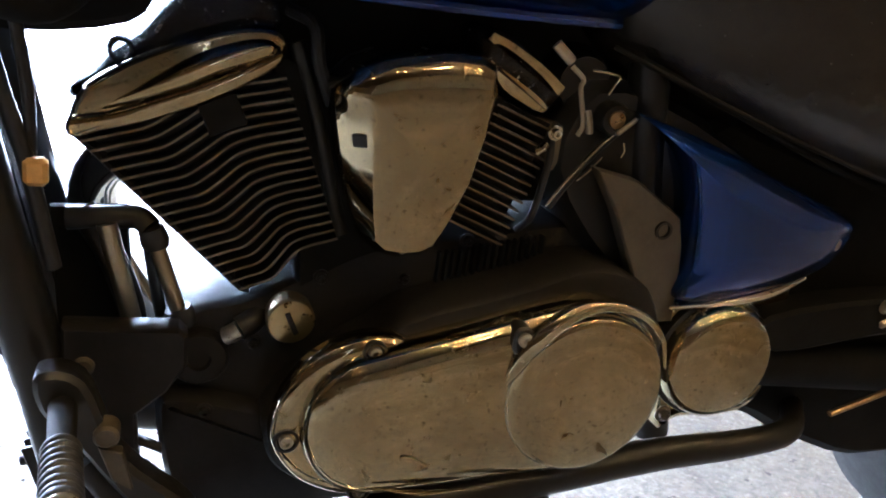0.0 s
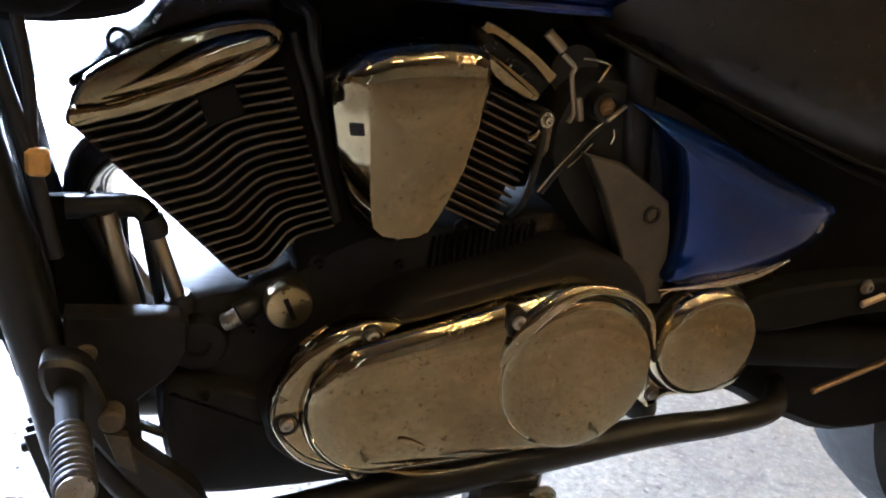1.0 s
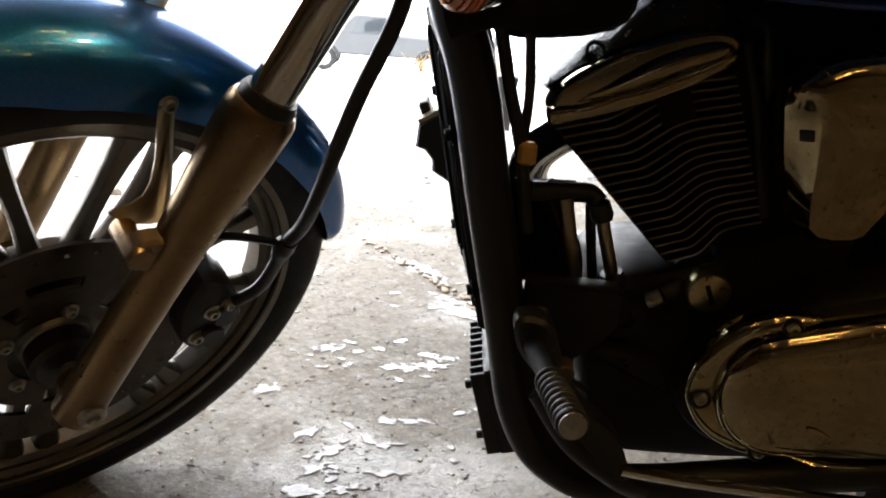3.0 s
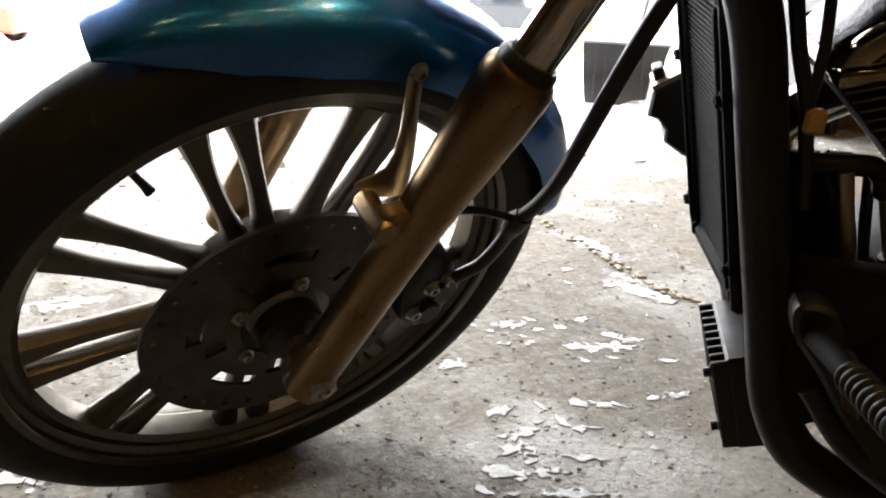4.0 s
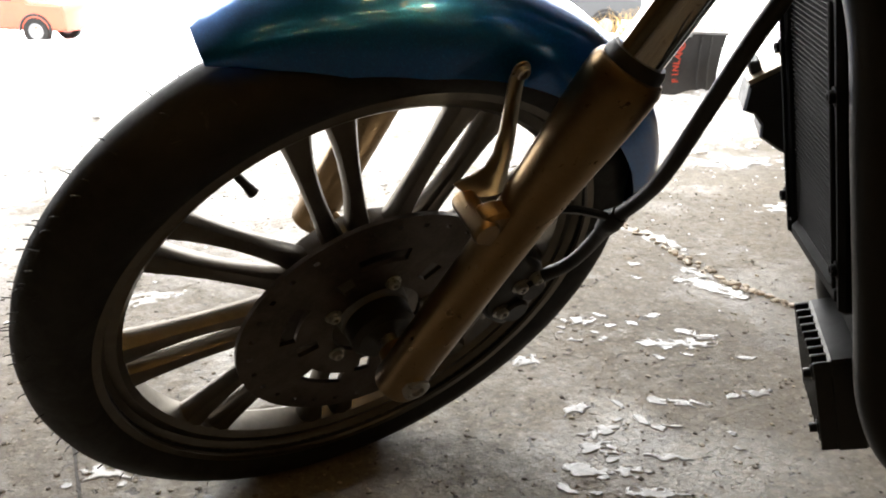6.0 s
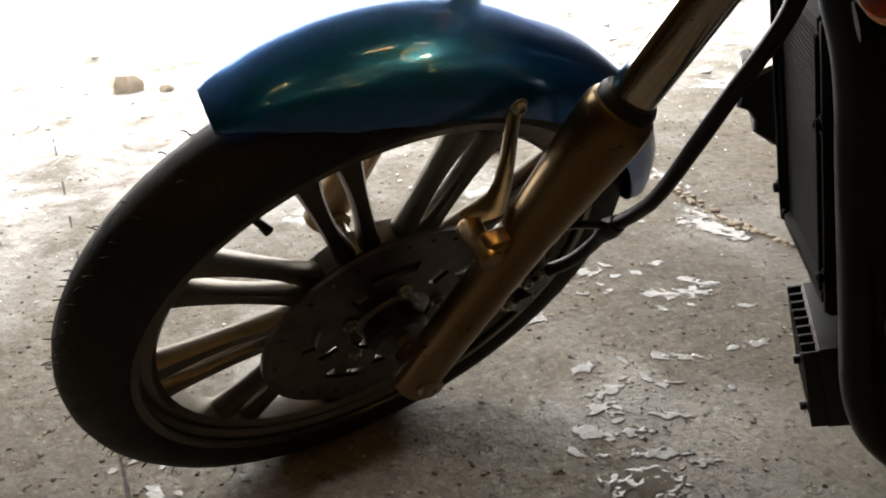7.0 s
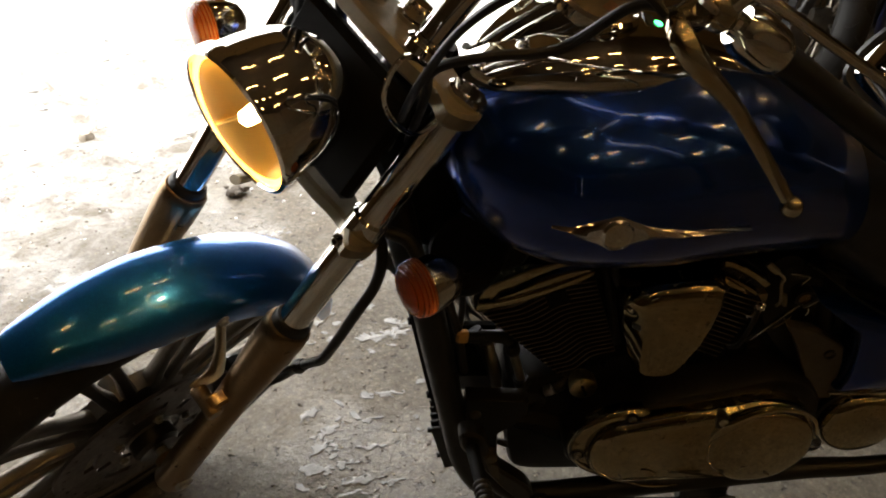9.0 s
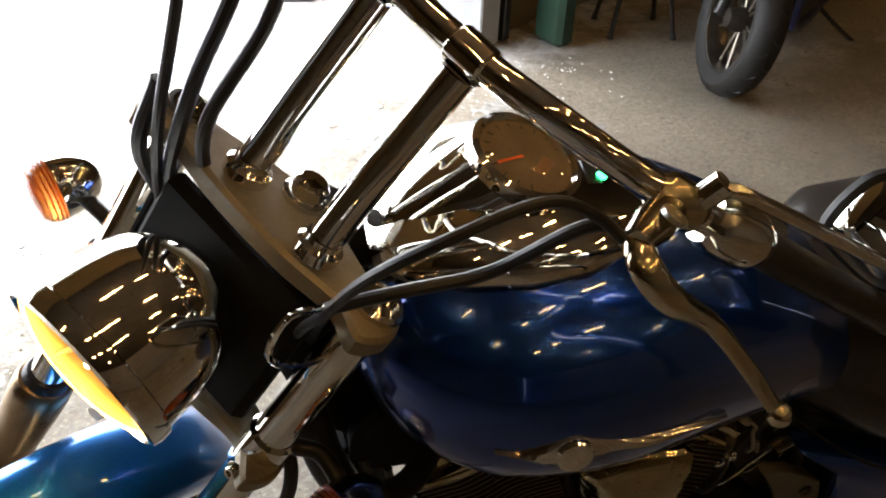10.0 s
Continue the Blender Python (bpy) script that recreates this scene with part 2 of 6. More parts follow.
def hexbolt(at, axis, r=0.006, h=0.006, socket=True):
    """A bolt head with a washer."""
    m = Matrix.Translation(at) @ Vector(axis).to_track_quat("Z", "Y").to_matrix().to_4x4()
    bm = lathe([(r * 1.5, 0), (r * 1.5, h * 0.2), (r, h * 0.25), (r, h * 0.85), (r * 0.85, h), (r * 0.5, h), (r * 0.5, h * 0.5), (0, h * 0.5)], 12, m)
    return bm

# ---------------------------------------------------------------- the garage and the yard
DOOR = Vector((0.85, 3.75, 0))          # right-hand jamb of the open gate
ALONG = Vector((0.777, 0.63, 0)).normalized()   # along the gate wall
INTO = Vector((ALONG.y, -ALONG.x, 0))            # into the garage


def room(u, w, z=0.0):
    return DOOR + ALONG * u + INTO * w + Vector((0, 0, z))


ROOM = basis(DOOR, ALONG, -INTO, (0, 0, 1))      # x along the gate wall, y outwards


def ground_height(x, y):
    """Height of the ground at a place in the room's axes: flat inside, trodden lumps outside, then falling away."""
    z = 0.0
    if y > -0.7:
        k = min(1, (y + 0.7) / 1.5)
        z = k * (0.030 * noise.noise((x * 1.1, y * 1.1, 0)) + 0.036 * noise.noise((x * 3.1, y * 3.1, 4)) + 0.030 * noise.noise((x * 7, y * 7, 8)) + 0.016 * noise.noise((x * 15, y * 15, 2)))
        z = max(z, -0.004)
    if y > 0:
        z -= 0.088 * min(y, 60)
    return z


def ground_material():
    """Worn concrete full of small stones that gives way to trodden snow beyond the gate line."""
    m = bpy.data.materials.new("concrete_and_snow")
    m.use_nodes = True
    nt = m.node_tree
    n, li = nt.nodes, nt.links
    b = n["Principled BSDF"]
    tc = n.new("ShaderNodeTexCoord")
    sep = n.new("ShaderNodeSeparateXYZ")
    li.new(tc.outputs["Object"], sep.inputs[0])

    def noise_(scale, detail=8, rgh=0.65, dist=0.0):
        x = n.new("ShaderNodeTexNoise")
        x.inputs["Scale"].default_value, x.inputs["Detail"].default_value, x.inputs["Roughness"].default_value = scale, detail, rgh
        x.inputs["Distortion"].default_value = dist
        li.new(tc.outputs["Object"], x.inputs["Vector"])
        return x.outputs[0]

    def calc(op, a, c, d=None):
        x = n.new("ShaderNodeMath")
        x.operation = op
        for i, v in enumerate((a, c, d)):
            if v is None:
                continue
            if isinstance(v, (int, float)):
                x.inputs[i].default_value = v
            else:
                li.new(v, x.inputs[i])
        return x.outputs[0]

    def rng(v, lo, hi, a=0.0, z=1.0):
        x = n.new("ShaderNodeMapRange")
        for i, q in enumerate((lo, hi, a, z)):
            x.inputs[i + 1].default_value = q
        li.new(v, x.inputs[0])
        return x.outputs[0]

    def blend(fac, a, c):
        x = n.new("ShaderNodeMix")
        x.data_type = "RGBA"
        li.new(fac, x.inputs[0])
        for i, v in ((6, a), (7, c)):
            if isinstance(v, tuple):
                x.inputs[i].default_value = (*v, 1)
            else:
                li.new(v, x.inputs[i])
        return x.outputs[2]

    # cement: broad stains, then grains of a few millimetres
    col = blend(rng(noise_(1.9, 9, 0.7, 0.4), 0.36, 0.66), (0.215, 0.188, 0.145), (0.112, 0.096, 0.072))
    col = blend(rng(noise_(7.0, 6, 0.7), 0.5, 0.75, 0, 0.55), col, (0.17, 0.126, 0.08))
    col = blend(rng(noise_(55, 6, 0.8), 0.42, 0.60, 0, 0.85), col, (0.09, 0.077, 0.057))
    col = blend(rng(noise_(4.2, 9, 0.75, 0.5), 0.58, 0.66, 0, 0.6), col, (0.060, 0.050, 0.038))      # oil and water stains
    light = noise_(95, 3, 0.6)
    col = blend(rng(light, 0.56, 0.68, 0, 0.5), col, (0.32, 0.285, 0.22))
    pits = rng(noise_(46, 4, 0.6, 0.6), 0.635, 0.665)
    col = blend(pits, col, (0.05, 0.042, 0.032))
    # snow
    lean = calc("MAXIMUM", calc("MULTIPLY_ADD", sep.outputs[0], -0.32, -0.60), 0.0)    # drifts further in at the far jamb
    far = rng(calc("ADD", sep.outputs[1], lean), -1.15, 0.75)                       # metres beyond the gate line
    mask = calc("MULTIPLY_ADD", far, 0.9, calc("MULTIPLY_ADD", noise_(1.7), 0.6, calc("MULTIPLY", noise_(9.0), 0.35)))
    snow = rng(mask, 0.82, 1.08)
    # snow greyed near the gate to dim its daylight; dark hollows are dirt
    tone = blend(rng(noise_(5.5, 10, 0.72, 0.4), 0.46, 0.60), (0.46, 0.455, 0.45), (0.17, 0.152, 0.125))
    # the greying fades to clean white some metres out
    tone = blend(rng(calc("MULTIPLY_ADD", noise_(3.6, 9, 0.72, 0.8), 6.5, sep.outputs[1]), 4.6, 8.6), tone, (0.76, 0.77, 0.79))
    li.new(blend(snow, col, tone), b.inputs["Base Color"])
    # wet patches
    wet = rng(noise_(2.1, 5, 0.6), 0.52, 0.64)
    rough = calc("MULTIPLY", rng(noise_(30, 4), 0.3, 0.7, 0.5, 0.9), rng(wet, 0, 1, 1.0, 0.42))
    li.new(calc("MAXIMUM", rough, calc("MULTIPLY", snow, 0.6)), b.inputs["Roughness"])
    relief = calc("SUBTRACT", calc("MULTIPLY_ADD", noise_(70, 6, 0.7), 0.6, calc("MULTIPLY", noise_(16, 6, 0.7), rng(snow, 0, 1, 0.5, 4.0))), calc("MULTIPLY", pits, 0.5))
    bp_ = n.new("ShaderNodeBump")
    bp_.inputs["Strength"].default_value, bp_.inputs["Distance"].default_value = 0.7, 0.008
    li.new(relief, bp_.inputs["Height"])
    li.new(bp_.outputs[0], b.inputs["Normal"])
    return m


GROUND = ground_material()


def ground_sheet():
    """Fine near the gate, coarse towards the horizon."""
    xs = sorted(set([-600, -200, -80, -40, -25] + [round(-16 + 0.25 * i, 3) for i in range(36)] + [round(-7 + 0.045 * i, 4) for i in range(182)] + [round(1.3 + 0.4 * i, 3) for i in range(24)] + [25, 45, 100, 300, 600]))
    ys = sorted(set([-40, -20, -12] + [round(-8 + 0.5 * i, 3) for i in range(15)] + [round(-0.7 + 0.045 * i, 4) for i in range(100)] + [round(3.85 + 0.2 * i, 3) for i in range(45)] + [15, 20, 30, 50, 100, 250, 600]))
    verts = [(x, y, ground_height(x, y)) for y in ys for x in xs]
    w = len(xs)
    faces = [(j * w + i, j * w + i + 1, (j + 1) * w + i + 1, (j + 1) * w + i) for j in range(len(ys) - 1) for i in range(w - 1)]
    me = bpy.data.meshes.new("ground")
    me.from_pydata(verts, [], faces)
    me.update()
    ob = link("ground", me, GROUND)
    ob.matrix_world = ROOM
    return tagged(ob, "worn wet concrete floor running out into trodden snow", "ground", kind="structure")


ground_sheet()

# gate wall, side walls, back wall, ceiling (all in the room's own axes)
def slab(name, x0, x1, y0, y1, z0, z1, material, label):
    ob = part(name, box((x1 - x0, y1 - y0, z1 - z0), Matrix.Translation(((x0 + x1) / 2, (y0 + y1) / 2, (z0 + z1) / 2)), 0.01), material, m=ROOM, smooth=False)
    return tagged(ob, label, "wall", kind="structure")


slab("wall_north_right", 0.0, 6.0, 0.0, 0.25, 0, 4.4, WALLM, "grey rendered garage wall beside the open gate")
# left wall and lintel are unseen, set close to hold daylight back
slab("wall_north_left", -10.0, -3.9, 0.0, 0.25, 0, 4.4, WALLM, "grey rendered garage wall beyond the open gate, unseen, narrowing the daylight")
slab("wall_north_lintel", -3.9, 0.0, 0.0, 0.25, 2.2, 4.4, WALLM, "grey lintel over the open gate, unseen, hung low against daylight")
slab("wall_east", 6.0, 6.25, -10.0, 0.25, 0, 4.4, WALLM, "plain grey garage side wall")
slab("wall_west", -10.25, -10.0, -10.0, 0.25, 0, 4.4, WALLM, "plain grey garage side wall")
slab("wall_south", -10.0, 6.0, -10.25, -10.0, 0, 4.4, WALLM, "plain grey garage back wall")
tagged(slab("ceiling", -10.25, 6.25, -10.25, 0.25, 4.4, 4.6, CEILM, "dull painted garage ceiling"), category="ceiling")


def batten_lamp():
    """A single-tube batten lamp, hung from the ceiling."""
    t = thing("batten_lamp", room(0, 0, 4.4), "white single-tube fluorescent batten lamp, lit, on the ceiling", "ceiling lamp", "ceiling lamps")
    mm = ROOM
    part("housing", box((0.60, 0.09, 0.06), Matrix.Translation((0, 0, 4.365)), 0.008), WALLM, t, m=mm)
    part("tube", rod((-0.26, 0, 4.315), (0.26, 0, 4.315), 0.012, 10), TUBE, t, m=mm)
    return t


lamp0 = batten_lamp()
for u, w in ((-0.4, 1.7), (-2.4, 1.7), (-4.6, 1.9), (0.9, 2.7), (-1.4, 3.5), (-3.6, 3.6), (-5.8, 3.7), (0.4, 4.8), (-2.4, 5.4), (-4.8, 5.6), (2.6, 5.4), (-0.6, 7.4), (-3.4, 7.5),
             (-1.5, 1.75), (1.7, 2.9), (-2.7, 3.55), (-1.0, 5.25), (1.5, 5.05), (-3.7, 5.5), (0.9, 7.4)):
    copy_thing(lamp0, Matrix.Translation(room(u, w, 4.4)))
lamp0.location = room(3.6, 3.0, 4.4)

# ---------------------------------------------------------------- the motorcycle
# frame axes: x to the rear, -y to the rider's left, z up; it leans on its side stand
BIKE = pose(0, 0.819, 0, 7.0, 0, 0)
# steering axes: x along the axle to the left, y to the rear, z up the fork; origin in the wheel's centre
def steered(centre, axle, fork):
    d = Vector(fork).normalized()
    a = Vector(axle)
    a = (a - d * a.dot(d)).normalized()
    return basis(centre, a, d.cross(a), d)


FORK = steered((-0.4698, 0.772, 0.293), (0.614, -0.6389, -0.4635), (0.5075, -0.1302, 0.8518))
HEAD = steered((-0.4354, 0.766, 0.2915), (0.5709, -0.7031, -0.4239), (0.5063, -0.105, 0.856))     # bar, lamps and cables
ROLL = basis((0, 0, 0), (0, 1, 0), (0, 0, 1), (1, 0, 0))   # turned shapes about the axle

bike = thing("motorcycle", (0.1, 0.8, 0), "blue cruiser motorcycle with chrome V-twin engine, leaning on its stand", "motorcycle")


def fp(name, bm, material, parent=bike, label="", **k):
    return part(name, bm, material, parent, label, FORK, **k)


def hp(name, bm, material, parent=bike, label="", **k):
    return part(name, bm, material, parent, label, HEAD, **k)


def bp(name, bm, material, parent=bike, label="", **k):
    return part(name, bm, material, parent, label, BIKE, **k)


def cp(name, bm, material, parent=bike, label="", **k):
    return part(name, bm, material, parent, label, BIKE @ Matrix.Translation((0.003, 0, -0.006)), **k)


# ---- front wheel
def front_wheel():
    rim = fp("front_wheel", lathe([(0.268, -0.034), (0.2785, -0.035), (0.2785, -0.0305), (0.269, -0.027), (0.262, -0.018), (0.252, -0.020), (0.2455, -0.014), (0.244, 0.0),
                                   (0.2455, 0.014), (0.252, 0.020), (0.262, 0.018), (0.269, 0.027), (0.2785, 0.0305), (0.2785, 0.035), (0.268, 0.034), (0.264, 0.0)], 112, ROLL, closed=True), RIM,
             label="grey cast-alloy front wheel")
    prof = [(0.267, -0.030), (0.2775, -0.0355), (0.290, -0.0415), (0.303, -0.0415), (0.315, -0.037), (0.326, -0.028), (0.3335, -0.0145), (0.336, 0.0)]
    fp("tyre", lathe(prof + [(r, -x) for r, x in reversed(prof[:-1])], 128, ROLL, closed=True), RUBBER, rim, "black rubber tyre with moulding whiskers")
    # moulding whiskers on the tread
    bm = bmesh.new()
    rnd = random.Random(5)
    for i in range(220):
        a, x = rnd.uniform(0, math.tau), rnd.choice((-0.03, -0.012, 0.012, 0.03)) + rnd.uniform(-0.002, 0.002)
        r0 = 0.3355 - (abs(x) / 0.031) ** 2 * 0.012
        ln = rnd.uniform(0.005, 0.010)
        p0 = Vector((x, r0 * math.cos(a), r0 * math.sin(a)))
        out = Vector((x * 6, math.cos(a), math.sin(a))).normalized()
        lean_ = Vector((rnd.uniform(-1, 1), -math.sin(a) * 0.5, math.cos(a) * 0.5)) * 0.5
        tube([p0, p0 + out * ln * 0.6 + lean_ * ln * 0.2, p0 + (out + lean_) * ln], [0.0007, 0.0006, 0.0004], 5, 2, bm)
    tagged(fp("tread_whisker", bm, RUBBER, rim), kind="stuff")
    # nine pairs of spokes
    for i in range(9):
        a0 = radians(87.5 + 40 * i)
        for s in (-1, 1):
            a1 = a0 + s * radians(4.8)          # at the rim
            a2 = a0 + s * radians(8.6)
            rings = []
            for k in range(9):
                q = k / 8
                r = 0.085 + (0.248 - 0.085) * q
                a = a2 * (1 - q) + a1 * q
                wd = 0.0092 + 0.006 * (2 * abs(q - 0.45)) ** 2.2
                dp = 0.015 - 0.004 * math.sin(q * math.pi)
                x0 = 0.004 * (1 - q)
                ca, sa = math.cos(a), math.sin(a)
                ring = []
                for m_ in range(10):
                    b = math.tau * m_ / 10
                    cx, cy = math.cos(b), math.sin(b)
                    px = x0 + dp * math.copysign(abs(cx) ** 0.7, cx)
                    pt = wd * math.copysign(abs(cy) ** 0.7, cy)
                    ring.append(Vector((px, r * ca - pt * sa, r * sa + pt * ca)))
                rings.append(ring)
            bm = skin(bmesh.new(), rings)
            fp("spoke", bm, RIM, rim)
    fp("hub", lathe([(0.0, -0.055), (0.034, -0.055), (0.036, -0.035), (0.05, -0.028), (0.075, -0.022), (0.098, -0.014), (0.1, 0.0), (0.098, 0.014), (0.075, 0.024), (0.05, 0.03), (0.04, 0.036), (0.038, 0.05), (0.03, 0.058), (0.0, 0.058)], 48, ROLL), RIM, rim)
    # brake disc with slots and a row of drilled holes
    bm = bmesh.new()
    rr = [0.050, 0.066, 0.089, 0.106, 0.114, 0.134, 0.139, 0.150]
    na = 150
    front, back = {}, {}
    cells = set()
    for j in range(len(rr) - 1):
        for i in range(na):
            deg = (i * 360 / na - 16) % 72
            if j == 2 and 10 <= deg < 40:
                continue
            if j == 1 and 48 <= deg < 60:
                continue
            if j == 5 and i % 5 == 0:
                continue
            cells.add((j, i))

    def dv(j, i, side):
        key = (j, i % na, side)
        if key not in front:
            a = math.tau * (i % na) / na
            front[key] = bm.verts.new((0.0475 + side * 0.005, rr[j] * math.cos(a), rr[j] * math.sin(a)))
        return front[key]

    for j, i in cells:
        for side in (0, 1):
            f = (dv(j, i, side), dv(j + 1, i, side), dv(j + 1, i + 1, side), dv(j, i + 1, side))
            bm.faces.new(f if side else reversed(f))
        for (dj, di), (p, q) in {(-1, 0): ((j, i), (j, i + 1)), (1, 0): ((j + 1, i + 1), (j + 1, i)), (0, -1): ((j + 1, i), (j, i)), (0, 1): ((j, i + 1), (j + 1, i + 1))}.items():
            if (j + dj, (i + di) % na) not in cells:
                bm.faces.new((dv(*p, 0), dv(*q, 0), dv(*q, 1), dv(*p, 1)))
    fp("brake_disc", bm, DISC, rim, "worn drilled steel brake disc", sharp=25)
    for i in range(5):
        a = radians(30 + 72 * i)
        fp("disc_bolt", hexbolt((0.0525, 0.058 * math.cos(a), 0.058 * math.sin(a)), (1, 0, 0), 0.006, 0.007), BOLT, rim)
    fp("hub_cap", lathe([(0.036, 0.05), (0.036, 0.072), (0.030, 0.078), (0.0, 0.078)], 32, ROLL), BLACK, rim)
    av = radians(146)
    fp("valve_stem", tube([(0.006, 0.245 * math.cos(av), 0.245 * math.sin(av)), (0.009, 0.230 * math.cos(av), 0.230 * math.sin(av)), (0.013, 0.217 * math.cos(av), 0.217 * math.sin(av))], [0.004, 0.004, 0.0055], 10), HOSE, rim)


front_wheel()

# ---- fork
FX, FY = 0.120, 0.0017
RINGZ = 0.3726


def fork_leg(s):
    x = FX * s
    m = Matrix.Translation((x, FY, 0))
    leg = fp("fork_lower", lathe([(0.0, -0.024), (0.0225, -0.023), (0.0240, -0.020), (0.0240, 0.15), (0.0250, 0.22), (0.0285, 0.275), (0.0315, 0.325), (0.0322, RINGZ - 0.020), (0.0318, RINGZ - 0.008), (0.029, RINGZ - 0.002), (0.0245, RINGZ), (0.0, RINGZ)], 40, m), SLIDER, label="tarnished alloy fork slider")
    fp("fork_tube", lathe([(0.0205, RINGZ - 0.01), (0.0205, 0.750)], 32, m), BRIGHT, label="chromed fork tube")
    fp("dust_seal", lathe([(0.0205, RINGZ - 0.002), (0.0262, RINGZ - 0.001), (0.0260, RINGZ + 0.005), (0.0235, RINGZ + 0.010), (0.0206, RINGZ + 0.010)], 32, m), HOSE, leg)
    # axle boss
    fp("axle_boss", rod((x - s * 0.03, 0.002, 0.0), (x + s * 0.0205, 0.002, 0.0), 0.0175, 24), SLIDER, leg)
    fp("axle_nut", lathe([(0.014, 0), (0.014, 0.006), (0.011, 0.008), (0.007, 0.008), (0.006, 0.004), (0, 0.004)], 18, Matrix.Translation((x + s * 0.020, 0.002, 0.0)) @ (ROLL if s > 0 else ROLL @ Matrix.Rotation(math.pi, 4, "X"))), BOLT, leg)
    # round lug across the front of the slider
    lug = Matrix.Translation((x - s * 0.034, FY - 0.038, 0.199)) @ (ROLL if s > 0 else ROLL @ Matrix.Rotation(math.pi, 4, "X"))
    fp("fender_lug", lathe([(0.0, 0.0), (0.0105, 0.0), (0.0118, 0.002), (0.0118, 0.036), (0.0125, 0.041), (0.0125, 0.044), (0.0112, 0.047), (0.0, 0.0475)], 26, lug), SLIDER, leg)
    fp("lug_web", plate(round_outline([(FY - 0.044, 0.212), (FY - 0.020, 0.222), (FY + 0.004, 0.226), (FY + 0.008, 0.176), (FY - 0.020, 0.181), (FY - 0.042, 0.188)], 4), [(0.003, -0.012), (0, -0.009), (0, 0.006), (0.003, 0.010)], Matrix.Translation((x, 0, 0)) @ basis((0, 0, 0), (0, 1, 0), (0, 0, 1), (1, 0, 0))), SLIDER, leg)
    # fender stay: a blade that flares into a saddle at its foot
    rings = []
    for q, wide, yc in ((0.0, 0.030, -0.026), (0.04, 0.0275, -0.024), (0.10, 0.0205, -0.018), (0.18, 0.0145, -0.014), (0.30, 0.0115, -0.014), (0.5, 0.0095, -0.019), (0.75, 0.0085, -0.028), (1.0, 0.008, -0.036)):
        c = Vector((s * (0.086 * (1 - q) + 0.0555 * q), yc, 0.206 + 0.112 * q))
        rings.append([c + Vector((0.0048 * math.cos(b), wide * math.sin(b), 0.006 * (1 - q) * math.sin(b) ** 2)) for b in (math.tau * j / 14 for j in range(14))])
    fp("fender_stay", skin(bmesh.new(), rings), STEEL, leg)
    fp("stay_bolt", hexbolt((s * 0.0595, -0.0355, 0.316), (s, 0, 0), 0.006, 0.007), BOLT, leg)
    return leg


for s in (1, -1):
    fork_leg(s)
fp("axle", rod((-0.128, 0.002, 0.0), (0.128, 0.002, 0.0), 0.009, 14), BOLT)

# caliper and its hose, behind the fork
cal = fp("brake_caliper", plate(round_outline([(0.096, 0.128), (0.138, 0.122), (0.166, 0.092), (0.178, 0.045), (0.158, 0.016), (0.128, 0.024), (0.106, 0.050), (0.092, 0.090)], 4),
                                [(0.006, 0.026), (0, 0.032), (0, 0.070), (0.004, 0.078), (0.012, 0.082)], basis((0, 0, 0), (0, 1, 0), (0, 0, 1), (1, 0, 0))), BLACK, label="black brake caliper on the disc")
fp("banjo_bolt", hexbolt((0.082, 0.142, 0.100), (1, 0, 0), 0.006, 0.009), BOLT, cal)
for z in (0.045, 0.085):
    fp("caliper_bolt", hexbolt((0.082, 0.130, z), (1, 0, 0), 0.007, 0.008), BOLT, cal)
for z in (0.05, 0.085):
    fp("piston_boss", lathe([(0.017, 0.072), (0.017, 0.086), (0.014, 0.089), (0.0, 0.089)], 22, ROLL @ Matrix.Translation((0.148, z - 0.002, 0))), BLACK, cal)
fp("brake_hose", tube([(0.088, 0.145, 0.108), (0.100, 0.150, 0.140), (0.112, 0.138, 0.180), (0.1250, 0.117, 0.222), (0.142, 0.103, 0.262), (0.158, 0.080, 0.305), (0.165, 0.055, 0.372), (0.167, 0.0385, 0.430), (0.166, 0.028, 0.495), (0.150, 0.024, 0.535), (0.118, 0.028, 0.556)], 0.0072, 12, 8), HOSE)
fp("hose_grommet", tube([(0.119, 0.126, 0.205), (0.1250, 0.117, 0.222), (0.131, 0.112, 0.236)], [0.009, 0.012, 0.009], 12, 4), HOSE)
fp("hose_bracket", tube([(0.120, 0.020, 0.222), (0.122, 0.060, 0.228), (0.124, 0.105, 0.226)], 0.0042, 8, 4), BLACK)

